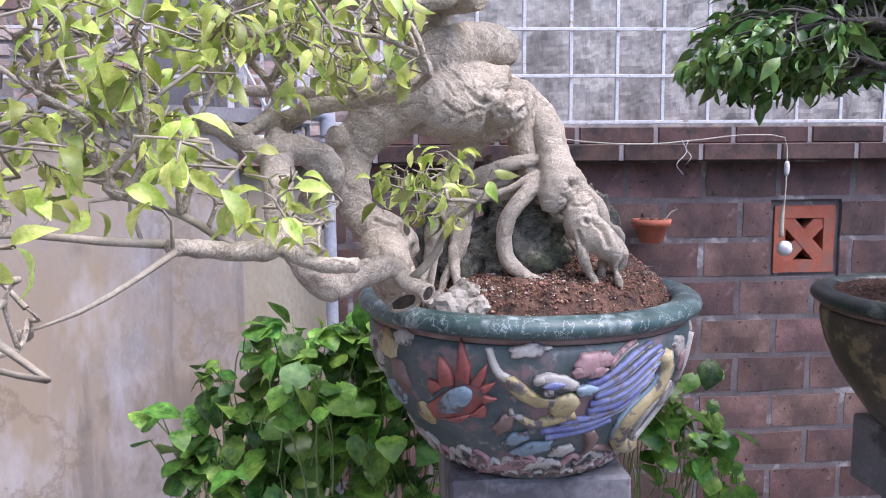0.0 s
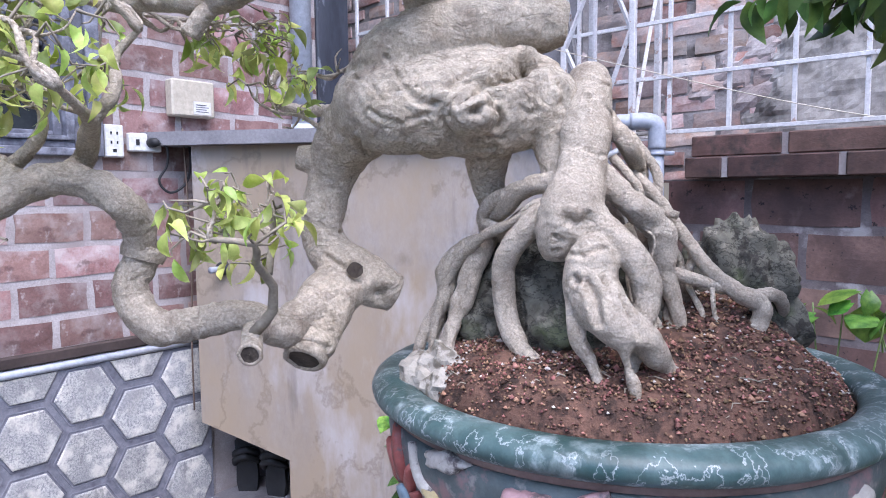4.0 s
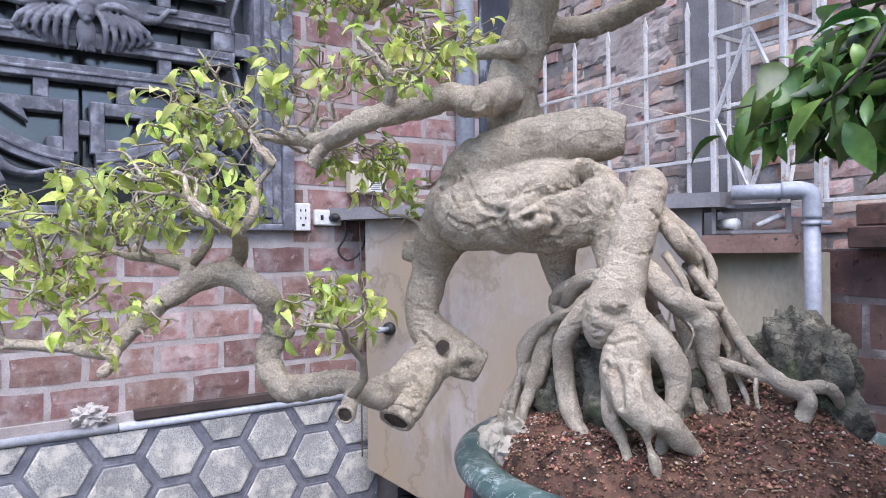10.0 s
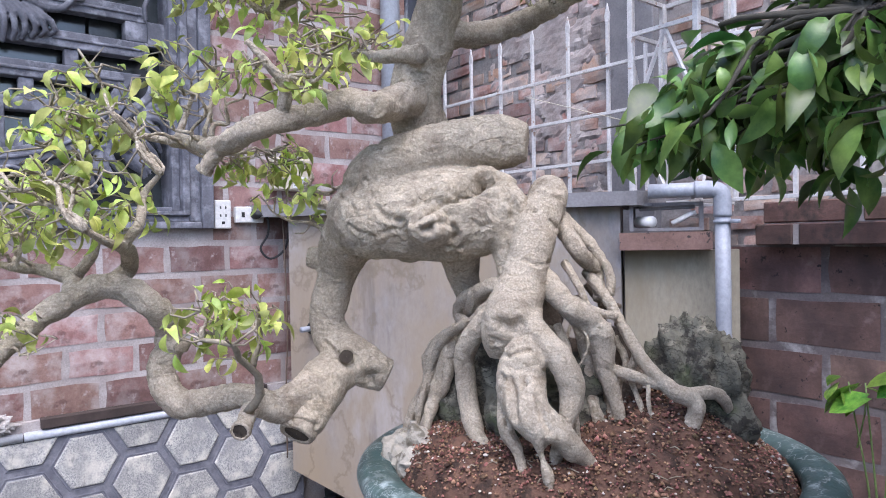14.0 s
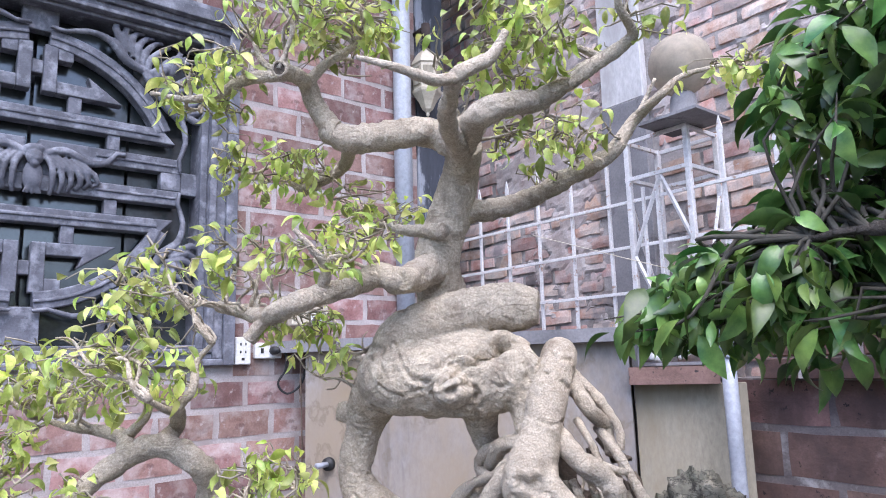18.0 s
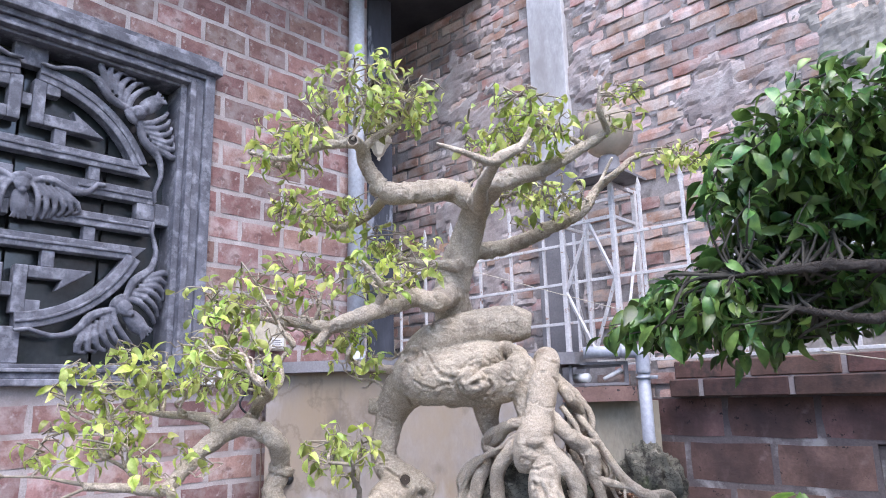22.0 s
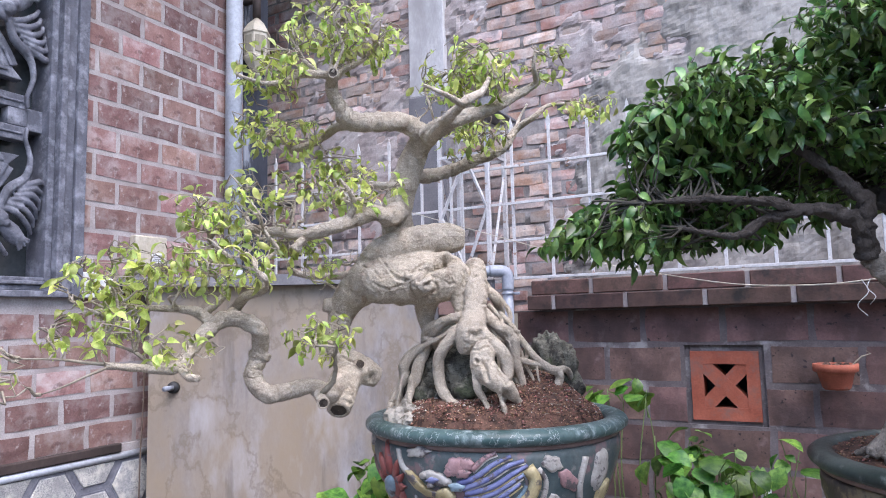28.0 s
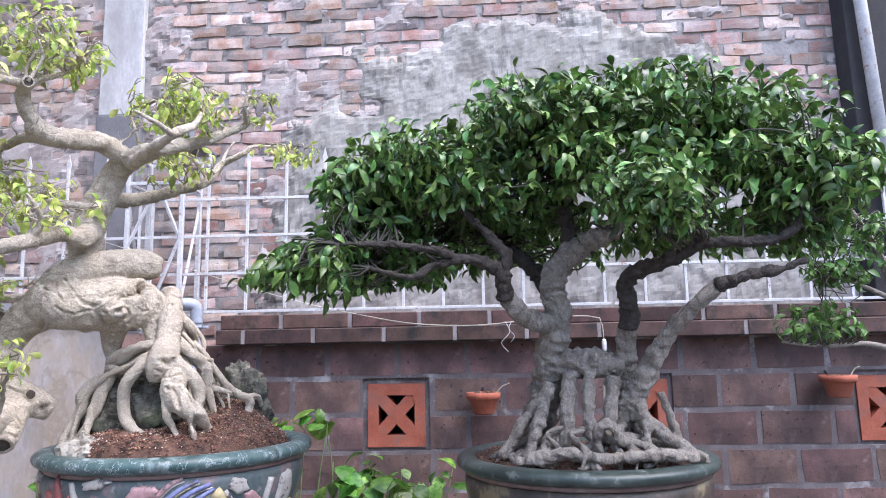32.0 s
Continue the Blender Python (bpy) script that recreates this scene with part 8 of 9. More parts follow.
# far end of the boundary: dark post and white pipe
bm = bmesh.new()
box(bm, (2.93, 2.82, 1.46), (3.25, 2.94, 6.0), 0.004)
solid("dark_post", bm, M_ROOF, "dark painted post against the old wall", "post")
bm = bmesh.new()
rod(bm, (3.03, 2.78, 1.75), (2.93, 2.78, 4.5), 0.028, 16)
solid("white_pipe", bm, M_IRON, "leaning white pipe beside the dark post", "pipe", smooth=True)

# ---- dragon relief on the pot ----
PROF1 = pot_profile(P1R, P1Z, 0.305)


def on_pot(deg, z, out=0.0):
    """A place on the pot's wall: degrees from the side that faces -y, towards +x; height; distance proud."""
    r = float(np.interp(z, [p[1] for p in PROF1], [p[0] for p in PROF1])) + out
    return Vector((P1[0] + r * math.sin(radians(deg)), P1[1] - r * math.cos(radians(deg)), z))


def relief_cord(name, pts, r0, r1, material, label="", owner=None):
    bm = bmesh.new()
    n = len(pts) - 1
    tube(bm, [(*on_pot(d, z, 0.001), r0 + (r1 - r0) * i / n) for i, (d, z) in enumerate(pts)], 8, 0.008)
    return part(name, bm, material, owner or pot1, label, True)


def relief_patch(name, deg, z, w, h, material, lobes=0, seed=0, label="", lift=0.007, owner=None):
    """A low swelling patch with a lobed outline."""
    bm = bmesh.new()
    r = random.Random(seed)
    ph = r.random() * 6
    rings = []
    for k, (s, o) in enumerate(((1.0, -0.003), (0.9, lift * 0.8), (0.55, lift), (0.02, lift * 1.1))):
        ring = []
        for i in range(28):
            a = 2 * math.pi * i / 28
            q = 1 + (0.22 * abs(math.sin(lobes * a / 2 + ph)) if lobes else 0)
            ring.append(bm.verts.new(on_pot(deg + w * s * q * math.cos(a), z + h * s * q * math.sin(a), o)))
        rings.append(ring)
    for a, b in zip(rings, rings[1:]):
        for i in range(28):
            bm.faces.new((a[i], a[(i + 1) % 28], b[(i + 1) % 28], b[i]))
    return part(name, bm, material, owner or pot1, label, True)


def relief_shape(name, outline, material, label="", lift=0.008, owner=None):
    """A low swelling form inside an outline of (degrees, height)."""
    bm = bmesh.new()
    cd, cz = sum(p[0] for p in outline) / len(outline), sum(p[1] for p in outline) / len(outline)
    ring0 = []
    for (a, b), (c, d) in zip(outline, outline[1:] + outline[:1]):
        ring0 += [(a, b), ((a + c) / 2, (b + d) / 2)]
    rings = []
    for s, out in ((1.0, -0.003), (0.97, lift * 0.55), (0.85, lift * 0.85), (0.5, lift), (0.02, lift * 1.05)):
        rings.append([bm.verts.new(on_pot(cd + (a - cd) * s, cz + (b - cz) * s, out)) for a, b in ring0])
    n = len(ring0)
    for a, b in zip(rings, rings[1:]):
        for i in range(n):
            bm.faces.new((a[i], a[(i + 1) % n], b[(i + 1) % n], b[i]))
    return part(name, bm, material, owner or pot1, label, True)


disc = relief_shape("flame_disc", [(-21.6, 0.933), (-24.2, 0.919), (-26.7, 0.906), (-30.6, 0.892), (-35.3, 0.887), (-43.4, 0.873), (-47.8, 0.874), (-46.9, 0.887), (-48.4, 0.896), (-41.0, 0.918), (-36.7, 0.934), (-32.6, 0.947), (-28.9, 0.950), (-25.4, 0.956), (-23.3, 0.951), (-22.6, 0.942)], M_RED, "red disc of flames", 0.006)
relief_shape("flame", [(-32.5, 0.945), (-30.5, 0.991), (-29.8, 1.025), (-26.7, 0.987), (-27.2, 0.952)], M_RED, "red flame tongue", 0.009, disc)
relief_shape("flame", [(-38.3, 0.938), (-37.9, 0.968), (-36.7, 0.994), (-32.9, 0.971), (-32.3, 0.948)], M_RED, "red flame tongue", 0.009, disc)
relief_shape("flame", [(-42.6, 0.921), (-43.2, 0.936), (-42.4, 0.951), (-37.7, 0.948), (-36.4, 0.943)], M_RED, "red flame tongue", 0.009, disc)
relief_shape("flame", [(-27.6, 0.951), (-24.5, 0.973), (-21.5, 0.990), (-22.0, 0.969), (-24.0, 0.949)], M_RED, "red flame tongue", 0.009, disc)
relief_shape("flame", [(-25.0, 0.949), (-22.2, 0.956), (-19.0, 0.962), (-20.5, 0.949), (-23.1, 0.937)], M_RED, "red flame tongue", 0.009, disc)
relief_shape("flame", [(-23.7, 0.939), (-21.3, 0.936), (-18.4, 0.934), (-20.4, 0.928), (-23.7, 0.920)], M_RED, "red flame tongue", 0.009, disc)
relief_shape("flame", [(-30.0, 0.895), (-27.2, 0.895), (-23.8, 0.896), (-22.7, 0.911), (-23.3, 0.921)], M_RED, "red flame tongue", 0.009, disc)
relief_shape("flame", [(-40.0, 0.882), (-37.9, 0.878), (-34.1, 0.878), (-29.7, 0.892), (-28.6, 0.900)], M_RED, "red flame tongue", 0.009, disc)
relief_shape("pearl", [(-26.8, 0.931), (-28.4, 0.919), (-31.1, 0.907), (-34.5, 0.897), (-38.0, 0.892), (-40.8, 0.893), (-41.6, 0.900), (-40.3, 0.912), (-37.5, 0.927), (-34.3, 0.940), (-31.6, 0.947), (-29.2, 0.951), (-27.4, 0.948), (-26.5, 0.942)], M_SKYBLUE, "sky blue pearl", 0.013, disc)
relief_shape("cloud", [(-2.5, 1.015), (-4.0, 1.011), (-5.1, 1.009), (-5.5, 1.005), (-7.0, 1.001), (-9.1, 1.001), (-10.7, 1.002), (-13.0, 0.999), (-14.9, 1.000), (-14.7, 1.004), (-14.5, 1.007), (-15.6, 1.010), (-15.1, 1.014), (-12.7, 1.017), (-10.9, 1.019), (-9.3, 1.023), (-7.1, 1.024), (-6.0, 1.021), (-5.2, 1.019), (-3.3, 1.018)], M_CREAM, "cream curled cloud", 0.008)
relief_cord("whisker", [(-21.2, 1.013), (-19.8, 0.990), (-18.0, 0.973), (-14.9, 0.965)], 0.006, 0.008, M_CREAM, "")
relief_shape("snout", [(-17.0, 0.973), (-13.8, 0.971), (-9.7, 0.954), (-5.3, 0.937), (-0.7, 0.934), (-0.9, 0.921), (-7.4, 0.920), (-12.6, 0.934), (-16.4, 0.952)], M_YELLOW, "yellow dragon snout", 0.012)
brow_ridge = relief_shape("forehead", [(-8.1, 0.972), (-4.1, 0.979), (1.6, 0.973), (5.4, 0.962), (5.8, 0.949), (0.5, 0.945), (-4.5, 0.953)], M_CREAM, "cream dragon forehead", 0.011)
relief_shape("eye", [(-2.2, 0.949), (-2.5, 0.945), (-3.3, 0.942), (-4.3, 0.941), (-5.1, 0.943), (-5.3, 0.947), (-4.9, 0.951), (-4.1, 0.955), (-3.2, 0.955), (-2.4, 0.953)], M_CREAM, "white eye", 0.016, brow_ridge)
relief_shape("brow", [(1.5, 0.962), (0.6, 0.958), (-0.6, 0.954), (-2.3, 0.951), (-3.9, 0.952), (-5.1, 0.954), (-6.0, 0.956), (-5.0, 0.960), (-3.8, 0.964), (-2.1, 0.967), (-0.5, 0.966), (0.6, 0.964)], M_BLUE, "blue brow", 0.015, brow_ridge)
relief_shape("nose_curl", [(-4.7, 0.968), (-5.1, 0.963), (-6.1, 0.959), (-7.3, 0.958), (-8.2, 0.960), (-8.4, 0.965), (-8.0, 0.970), (-7.0, 0.974), (-5.8, 0.975), (-5.0, 0.972)], M_CREAM, "", 0.014, brow_ridge)
relief_shape("cheek", [(6.6, 0.927), (5.7, 0.918), (4.5, 0.910), (2.6, 0.903), (0.4, 0.903), (-1.6, 0.905), (-3.0, 0.911), (-2.9, 0.921), (-2.6, 0.930), (-1.0, 0.939), (0.9, 0.943), (3.0, 0.946), (4.7, 0.942), (5.8, 0.936)], M_YELLOW, "yellow dragon cheek", 0.013)
relief_cord("jaw", [(-12.3, 0.901), (-7.9, 0.889), (-0.7, 0.901), (5.2, 0.912)], 0.006, 0.012, M_YELLOW, "yellow jaw")
relief_cord("fang", [(-15.2, 0.917), (-14.8, 0.907), (-11.6, 0.900)], 0.003, 0.006, M_CREAM, "")
relief_shape("ear", [(3.9, 0.953), (8.2, 0.958), (12.0, 0.951), (9.7, 0.939), (5.3, 0.938)], M_SKYBLUE, "sky blue ear", 0.012)
relief_shape("crest", [(13.0, 0.991), (12.1, 0.984), (11.3, 0.980), (11.0, 0.972), (9.6, 0.970), (8.2, 0.971), (6.7, 0.968), (5.3, 0.970), (4.9, 0.977), (4.1, 0.982), (3.2, 0.987), (4.1, 0.993), (4.9, 0.998), (5.3, 1.005), (6.7, 1.007), (8.1, 1.006), (9.5, 1.008), (10.9, 1.007), (11.3, 1.000), (12.1, 0.996)], M_PINK, "pink rosette crest", 0.009)
relief_shape("crest", [(15.8, 0.996), (15.1, 0.992), (14.6, 0.989), (14.3, 0.984), (13.3, 0.982), (12.2, 0.983), (11.2, 0.981), (10.1, 0.982), (9.8, 0.987), (9.2, 0.990), (8.5, 0.994), (9.2, 0.998), (9.8, 1.002), (10.0, 1.006), (11.1, 1.008), (12.1, 1.007), (13.2, 1.008), (14.2, 1.007), (14.5, 1.003), (15.1, 1.000)], M_PINK, "pink rosette crest", 0.009)
relief_shape("crest", [(14.5, 0.979), (13.8, 0.975), (13.1, 0.972), (12.8, 0.968), (11.7, 0.966), (10.5, 0.967), (9.3, 0.966), (8.1, 0.966), (7.8, 0.970), (7.1, 0.973), (6.3, 0.976), (7.1, 0.979), (7.8, 0.982), (8.1, 0.986), (9.2, 0.988), (10.4, 0.987), (11.5, 0.989), (12.7, 0.988), (13.0, 0.984), (13.7, 0.982)], M_PINK, "pink rosette crest", 0.009)
relief_shape("crest", [(8.1, 0.979), (7.6, 0.976), (7.1, 0.973), (6.9, 0.968), (6.2, 0.967), (5.4, 0.968), (4.6, 0.966), (3.8, 0.967), (3.6, 0.971), (3.2, 0.973), (2.7, 0.977), (3.2, 0.980), (3.6, 0.983), (3.8, 0.987), (4.6, 0.988), (5.4, 0.988), (6.2, 0.989), (6.9, 0.988), (7.1, 0.985), (7.6, 0.982)], M_PINK, "pink rosette crest", 0.009)
relief_cord("mane", [(14.5, 0.984), (19.8, 1.007), (24.4, 1.016)], 0.0068, 0.004, M_PINK, "")
relief_cord("mane_gap", [(15.1, 0.978), (20.3, 1.002), (24.9, 1.011)], 0.0028, 0.0018, M_CREAM, "")
relief_cord("mane", [(8.2, 0.954), (15.5, 0.968), (23.4, 0.996), (30.1, 1.010)], 0.0068, 0.004, M_BLUE, "blue flowing mane strand")
relief_cord("mane_gap", [(8.8, 0.948), (16.1, 0.962), (24.1, 0.991), (30.6, 1.004)], 0.0028, 0.0018, M_YELLOW, "")
relief_cord("mane", [(10.1, 0.945), (20.2, 0.965), (28.2, 0.990), (35.0, 1.001)], 0.0068, 0.004, M_BLUE, "blue flowing mane strand")
relief_cord("mane_gap", [(10.7, 0.938), (20.9, 0.959), (28.9, 0.984), (35.7, 0.994)], 0.0028, 0.0018, M_CREAM, "")
relief_cord("mane", [(11.1, 0.934), (22.3, 0.950), (30.4, 0.975), (36.4, 0.991)], 0.0068, 0.004, M_BLUE, "blue flowing mane strand")
relief_cord("mane_gap", [(11.8, 0.927), (23.1, 0.944), (31.3, 0.969), (37.1, 0.985)], 0.0028, 0.0018, M_YELLOW, "")
relief_cord("mane", [(10.2, 0.922), (20.8, 0.932), (30.0, 0.958), (35.1, 0.974)], 0.0068, 0.004, M_BLUE, "blue flowing mane strand")
relief_cord("mane_gap", [(10.9, 0.915), (21.6, 0.925), (30.8, 0.951), (35.9, 0.968)], 0.0028, 0.0018, M_CREAM, "")
relief_cord("mane", [(9.8, 0.910), (20.3, 0.915), (28.6, 0.938), (33.6, 0.956)], 0.0068, 0.004, M_BLUE, "blue flowing mane strand")
relief_cord("mane_gap", [(10.4, 0.903), (21.1, 0.908), (29.5, 0.931), (34.5, 0.950)], 0.0028, 0.0018, M_YELLOW, "")
relief_cord("mane", [(0.8, 0.893), (12.4, 0.898), (22.6, 0.908), (28.9, 0.931)], 0.0068, 0.004, M_BLUE, "blue flowing mane strand")
relief_cord("mane_gap", [(1.3, 0.886), (13.1, 0.891), (23.4, 0.901), (29.9, 0.924)], 0.0028, 0.0018, M_CREAM, "")
relief_cord("mane", [(-5.4, 0.877), (8.3, 0.884), (18.7, 0.897), (25.3, 0.917)], 0.0068, 0.004, M_BLUE, "blue flowing mane strand")
relief_cord("mane", [(-3.5, 0.864), (9.4, 0.873), (20.0, 0.887)], 0.0068, 0.004, M_BLUE, "blue flowing mane strand")
relief_cord("body_coil", [(36.5, 0.986), (39.6, 0.962), (37.9, 0.930), (31.9, 0.904), (27.9, 0.874), (30.3, 0.838), (42.5, 0.810), (59.5, 0.792)], 0.0135, 0.016, M_YELLOW, "yellow scaled dragon coil")
relief_cord("body_edge", [(40.9, 0.984), (44.4, 0.954), (43.0, 0.909), (37.9, 0.876), (39.4, 0.844), (52.5, 0.813), (64.4, 0.881), (61.3, 0.941), (63.1, 0.996)], 0.0055, 0.008, M_CREAM, "cream edge of the coil")
relief_cord("body_belly", [(34.4, 0.977), (36.3, 0.955), (33.8, 0.929), (27.4, 0.905), (24.2, 0.878), (26.0, 0.842)], 0.004, 0.005, M_SKYBLUE, "")
relief_shape("scale_patch", [(60.8, 0.889), (61.1, 0.881), (68.3, 0.860), (68.1, 0.853), (59.4, 0.867), (56.0, 0.870), (52.8, 0.872), (49.1, 0.885), (47.8, 0.895), (45.6, 0.904), (44.4, 0.915), (45.8, 0.919), (46.8, 0.922), (47.4, 0.930), (49.8, 0.927), (52.5, 0.917), (55.4, 0.911), (59.4, 0.900)], M_CREAM, "", 0.006)
relief_shape("scale_patch", [(60.5, 0.948), (60.0, 0.941), (59.5, 0.936), (60.6, 0.926), (59.0, 0.925), (56.1, 0.933), (54.2, 0.936), (52.1, 0.940), (51.1, 0.949), (50.9, 0.957), (49.7, 0.965), (49.7, 0.973), (51.1, 0.973), (52.1, 0.975), (53.2, 0.978), (55.1, 0.972), (56.5, 0.964), (58.4, 0.957)], M_PINK, "", 0.006)
relief_shape("scale_patch", [(50.8, 0.988), (51.7, 0.981), (50.6, 0.977), (49.0, 0.977), (48.1, 0.973), (46.5, 0.972), (44.9, 0.978), (43.8, 0.983), (42.3, 0.987), (42.0, 0.994), (42.9, 0.998), (43.2, 1.003), (44.0, 1.009), (45.6, 1.008), (47.0, 1.005), (48.7, 1.005), (50.1, 1.001), (50.2, 0.994)], M_CREAM, "", 0.006)
relief_shape("claw", [(10.6, 0.868), (14.4, 0.873), (17.7, 0.856), (17.4, 0.827), (14.5, 0.815), (13.4, 0.845)], M_BROWN, "rust brown claw", 0.01)
relief_cord("leg", [(17.3, 0.831), (22.7, 0.828), (30.4, 0.817)], 0.006, 0.006, M_BROWN, "")
relief_shape("wave_crest", [(-0.8, 0.846), (-0.2, 0.842), (-0.9, 0.836), (-4.2, 0.831), (-6.8, 0.828), (-10.1, 0.821), (-13.2, 0.819), (-13.8, 0.824), (-15.9, 0.824), (-17.9, 0.826), (-14.9, 0.835), (-12.2, 0.842), (-10.8, 0.848), (-7.9, 0.854), (-5.4, 0.854), (-3.2, 0.855), (-0.3, 0.857), (0.2, 0.852)], M_SKYBLUE, "", 0.008)
relief_shape("wave_crest", [(-8.9, 0.865), (-8.8, 0.860), (-10.6, 0.855), (-12.2, 0.851), (-13.8, 0.845), (-15.9, 0.842), (-16.8, 0.845), (-18.2, 0.845), (-19.9, 0.846), (-18.9, 0.853), (-17.3, 0.859), (-16.7, 0.865), (-15.1, 0.871), (-13.3, 0.872), (-11.8, 0.874), (-9.9, 0.877), (-9.1, 0.874), (-9.4, 0.869)], M_SKYBLUE, "", 0.008)
relief_shape("wave_crest", [(9.6, 0.836), (9.6, 0.831), (7.8, 0.827), (6.6, 0.823), (5.2, 0.818), (3.3, 0.818), (2.1, 0.821), (0.2, 0.820), (-1.3, 0.822), (-0.4, 0.828), (0.4, 0.833), (0.4, 0.838), (2.0, 0.843), (3.9, 0.843), (5.4, 0.845), (7.3, 0.847), (8.2, 0.843), (8.4, 0.839)], M_CREAM, "", 0.008)
relief_shape("wave_crest", [(-14.5, 0.891), (-14.4, 0.884), (-15.5, 0.876), (-17.2, 0.873), (-18.6, 0.868), (-20.7, 0.861), (-21.4, 0.865), (-21.2, 0.872), (-22.1, 0.874), (-21.8, 0.882), (-20.2, 0.890), (-19.2, 0.896), (-18.3, 0.904), (-16.9, 0.907), (-16.0, 0.904), (-14.9, 0.906), (-13.7, 0.905), (-14.1, 0.897)], M_BROWN, "", 0.008)
relief_shape("wave_crest", [(-5.1, 0.813), (-8.1, 0.806), (-9.5, 0.800), (-11.6, 0.793), (-16.4, 0.787), (-21.0, 0.783), (-31.1, 0.766), (-44.6, 0.750), (-44.3, 0.754), (-35.7, 0.771), (-38.3, 0.772), (-27.9, 0.791), (-21.5, 0.801), (-17.7, 0.809), (-13.1, 0.817), (-10.5, 0.816), (-8.9, 0.815), (-5.6, 0.816)], M_PINK, "", 0.008)
relief_shape("wave_crest", [(4.8, 0.810), (4.2, 0.805), (1.5, 0.801), (-0.1, 0.797), (-2.5, 0.791), (-5.6, 0.790), (-7.7, 0.790), (-11.2, 0.787), (-13.4, 0.788), (-11.4, 0.794), (-10.5, 0.798), (-10.3, 0.803), (-7.2, 0.809), (-4.2, 0.811), (-1.7, 0.815), (1.3, 0.818), (2.3, 0.814), (2.8, 0.812)], M_CREAM, "", 0.008)
for d, z, w, h, m_, s in ((-62, 0.99, 6, 0.022, M_YELLOW, 1), (-57, 0.94, 4, 0.03, M_BROWN, 2), (-66, 0.90, 6, 0.02, M_SKYBLUE, 3), (-75, 0.96, 6, 0.03, M_CREAM, 4), (-52, 1.01, 4, 0.012, M_CREAM, 5), (-50, 0.88, 4, 0.02, M_YELLOW, 6), (74, 0.96, 5, 0.04, M_CREAM, 7), (82, 0.90, 6, 0.03, M_YELLOW, 8), (70, 0.87, 6, 0.02, M_SKYBLUE, 9)):
    relief_patch("wave_crest", d, z, w, h, m_, 5, s)
for i in range(30):
    d = -95 + 7.0 * i
    up = 0.010 * math.sin(i * 1.7)
    relief_cord("wave", [(d - 4.5, 0.792 + up), (d, 0.816 + up), (d + 4.5, 0.803 + up), (d + 3, 0.792)], 0.006, 0.005, M_CREAM if i % 3 else M_PINK)
    relief_cord("wave", [(d - 4.0, 0.772), (d, 0.787), (d + 5.0, 0.776)], 0.005, 0.005, M_CREAM if i % 2 else M_BROWN)


# ---- vines and far foliage ----
def vine(name, place, label, clumps, count, size, seed, single=40):
    r = random.Random(seed)
    t = thing(name, place, label, "vine", "climbing vines")
    shapes = [leaf_shape(1.0, w, d, f, 5, 0.5, 1.0) for w, d, f in ((0.92, 0.5, 0.12), (0.85, 0.9, 0.2), (0.98, 0.7, -0.08), (0.8, 1.2, 0.25))]
    spots, stems = [], bmesh.new()
    for cx, cy, cz, rx, ry, rz, share in clumps:
        for _ in range(int(count * share)):
            p = Vector((cx + r.gauss(0, 0.5) * rx, cy + r.gauss(0, 0.5) * ry, cz + r.gauss(0, 0.5) * rz))
            out = Vector((r.gauss(0, 1), r.gauss(-0.7, 0.8), r.gauss(-0.25, 0.4)))
            spots.append((p, turn_to(out, r.uniform(-0.5, 0.5)), size * r.uniform(0.5, 1.25), r.randrange(4)))
            if r.random() < 0.4:
                q = p + Vector((r.uniform(-0.05, 0.05), r.uniform(0.0, 0.06), -r.uniform(0.08, 0.25)))
                tube(stems, [(*p, 0.0014), (*(p.lerp(q, 0.5) + Vector((r.uniform(-0.02, 0.02), 0, 0.02))), 0.0018), (*q, 0.0022)], 5, 0.03, caps=False)
        base = Vector((cx, cy + 0.03, GZ))
        for _ in range(2):
            e = Vector((cx + r.uniform(-1, 1) * rx, cy, cz + r.uniform(-0.5, 0.8) * rz))
            tube(stems, [(*base, 0.0035), (*(base.lerp(e, 0.4) + Vector((r.uniform(-0.06, 0.06), 0.02, 0))), 0.003), (*(base.lerp(e, 0.75) + Vector((r.uniform(-0.05, 0.05), -0.02, 0))), 0.0025), (*e, 0.0015)], 6, 0.05)
    part("stem_tangle", stems, M_STEM, t, smooth=True)
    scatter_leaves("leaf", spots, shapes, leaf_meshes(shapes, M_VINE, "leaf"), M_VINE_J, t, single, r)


vine("betel_vine", (0.0, 1.75, GZ), "bright green heart-leaved vine climbing behind the dragon pot",
     ((-0.02, 1.72, 0.62, 0.20, 0.12, 0.20, 0.42), (0.10, 1.76, 0.80, 0.17, 0.10, 0.16, 0.34), (-0.20, 1.74, 0.50, 0.12, 0.10, 0.16, 0.18), (-0.25, 1.75, 0.75, 0.10, 0.06, 0.10, 0.05), (-0.36, 1.78, 0.56, 0.13, 0.08, 0.16, 0.15), (-0.12, 1.72, 0.86, 0.14, 0.08, 0.08, 0.10), (0.2, 1.78, 0.55, 0.15, 0.1, 0.2, 0.15), (-0.06, 1.50, 0.80, 0.07, 0.06, 0.06, 0.05)), 420, 0.074, 31, 120)
vine("betel_vine", (0.9, 1.85, GZ), "heart-leaved vine growing between the two pots",
     ((0.86, 1.85, 0.62, 0.14, 0.10, 0.16, 0.4), (0.74, 2.0, 0.78, 0.13, 0.10, 0.10, 0.25), (1.0, 1.85, 0.50, 0.12, 0.1, 0.12, 0.2)), 190, 0.074, 32, 60)
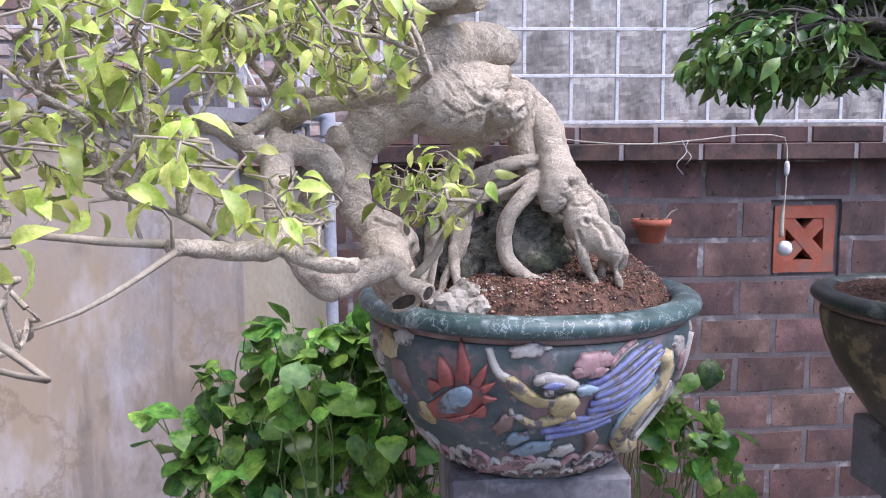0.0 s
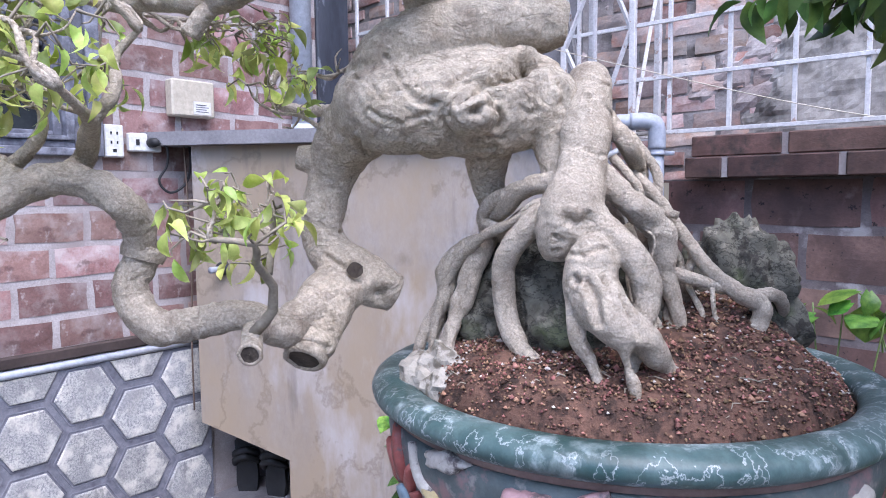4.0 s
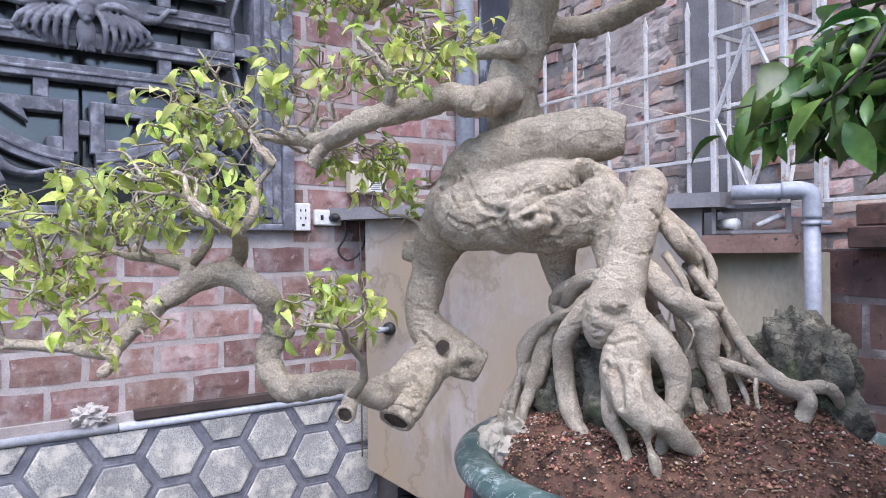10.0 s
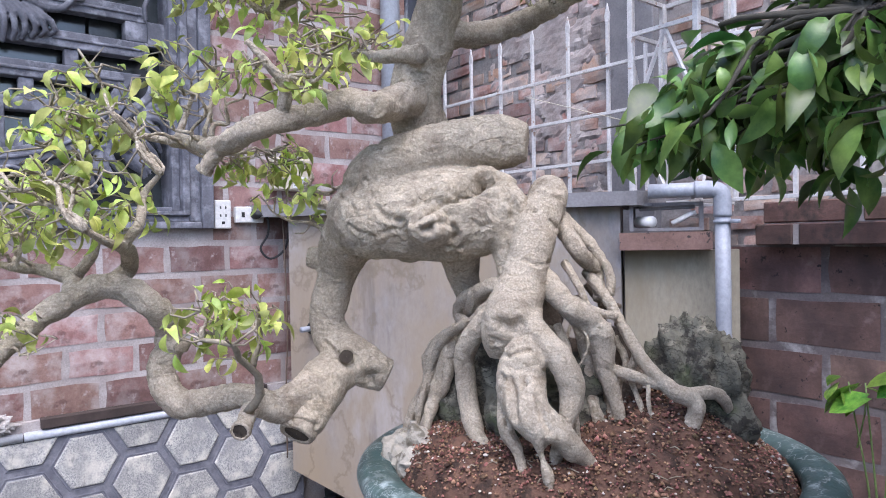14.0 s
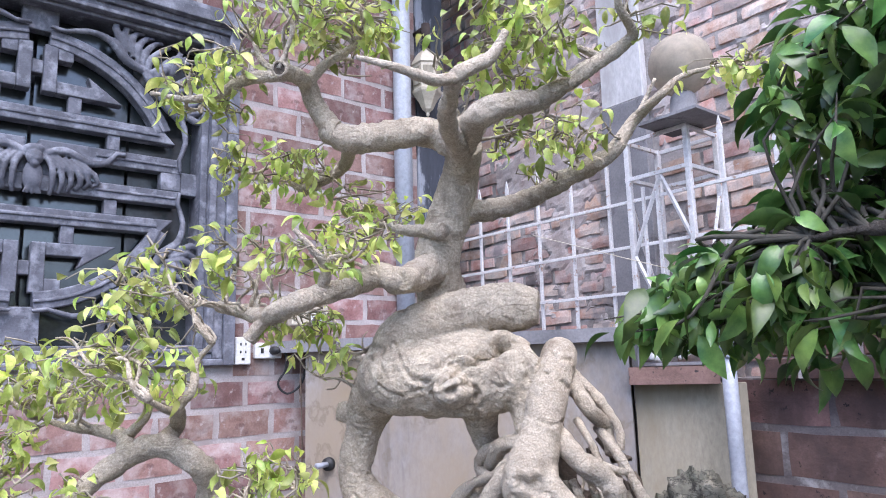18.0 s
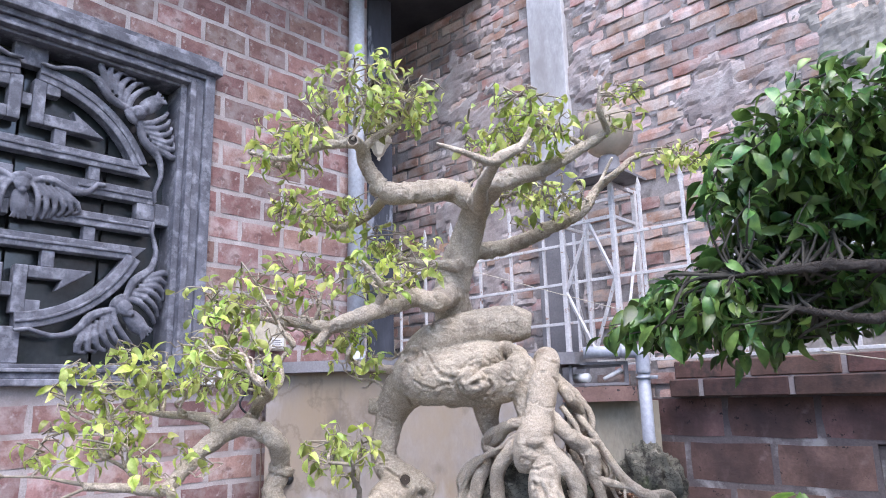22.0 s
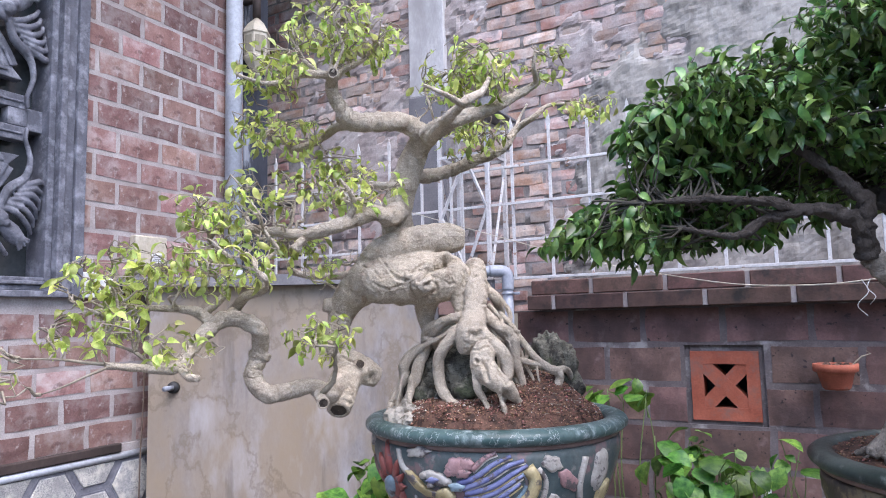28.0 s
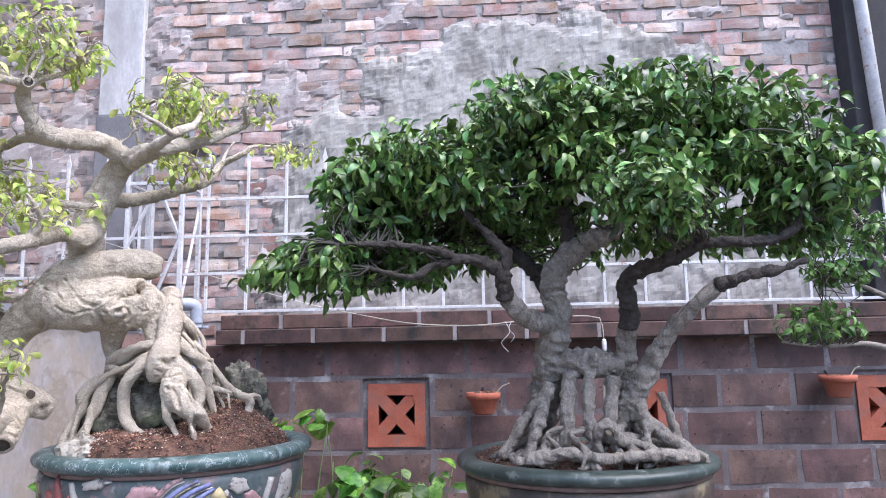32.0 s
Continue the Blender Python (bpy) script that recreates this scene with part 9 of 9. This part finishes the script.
vine("betel_vine", (0.56, 2.2, GZ), "thin vine with two pale leaves reaching over the pot rim",
     ((0.40, 2.15, 1.015, 0.06, 0.03, 0.03, 0.10), (0.52, 2.12, 1.02, 0.05, 0.04, 0.05, 0.12), (0.66, 2.10, 0.86, 0.10, 0.06, 0.06, 0.35), (0.95, 2.3, 0.80, 0.05, 0.05, 0.05, 0.12)), 60, 0.072, 33, 20)

# third tree, at the end of the row
r3 = random.Random(41)
tree3 = thing("potted_tree", (2.35, 1.95, GZ), "slender small-leaved tree at the end of the row", "tree")
T3 = (("branch", ((2.55, 1.95, GZ, 0.03), (2.52, 1.95, 0.8, 0.028), (2.50, 1.93, 1.25, 0.02), (2.42, 1.90, 1.55, 0.012), (2.30, 1.85, 1.72, 0.006))),
      ("branch", ((2.50, 1.93, 1.22, 0.014), (2.34, 1.88, 1.26, 0.009), (2.20, 1.85, 1.255, 0.007), (2.05, 1.83, 1.27, 0.004))),
      ("branch", ((2.46, 1.92, 1.4, 0.010), (2.32, 1.86, 1.45, 0.006), (2.2, 1.83, 1.48, 0.004))))
for kind, nodes in T3:
    bm = bmesh.new()
    tube(bm, nodes, 10, 0.02, 0.12, 30)
    part("trunk" if nodes[0][2] < 0 else "branch", bm, M_BARK2, tree3, smooth=True)
spots3, twigs = [], bmesh.new()
for pad in ((2.26, 1.85, 1.52, 0.14, 0.12, 0.09, 70), (2.18, 1.85, 1.34, 0.13, 0.10, 0.06, 55), (2.40, 1.88, 1.62, 0.14, 0.12, 0.08, 50)):
    grow_pad(pad, limb_samples(T3, ("branch",)), r3, 0.045, 0.9, 4, 0.08, twigs, spots3, LEAF1)
part("twig_spray", twigs, M_TWIG2, tree3, smooth=True)
M_LEAF3 = mat("mid green leaf", (0.07, 0.17, 0.035), (0.15, 0.27, 0.06), 0.4, 30, 260, 0.15, each=0.35, through_light=0.25)
M_LEAF3_J = mat("mid green leaf cluster", (0.07, 0.17, 0.035), (0.15, 0.27, 0.06), 0.4, 30, 260, 0.15, island=0.4, through_light=0.25)
scatter_leaves("leaf", spots3, LEAF1, leaf_meshes(LEAF1, M_LEAF3, "leaf"), M_LEAF3_J, tree3, 60, r3)
# white drain bend and dark pole among the vines
bm = bmesh.new()
tube(bm, [(0.80, 2.35, 0.70, 0.018), (0.87, 2.33, 0.70, 0.018), (0.885, 2.33, 0.685, 0.018), (0.885, 2.33, 0.62, 0.018)], 14, 0.01)
solid("pvc_bend", bm, M_WHITE, "white plastic pipe bend beside the vine", "pipe", smooth=True)
bm = bmesh.new()
rod(bm, (0.62, 1.72, 0.66), (1.0, 1.69, GZ), 0.022, 12)
solid("dark_pole", bm, M_BLACK, "dark pole leaning among the vine leaves", "pole", smooth=True)
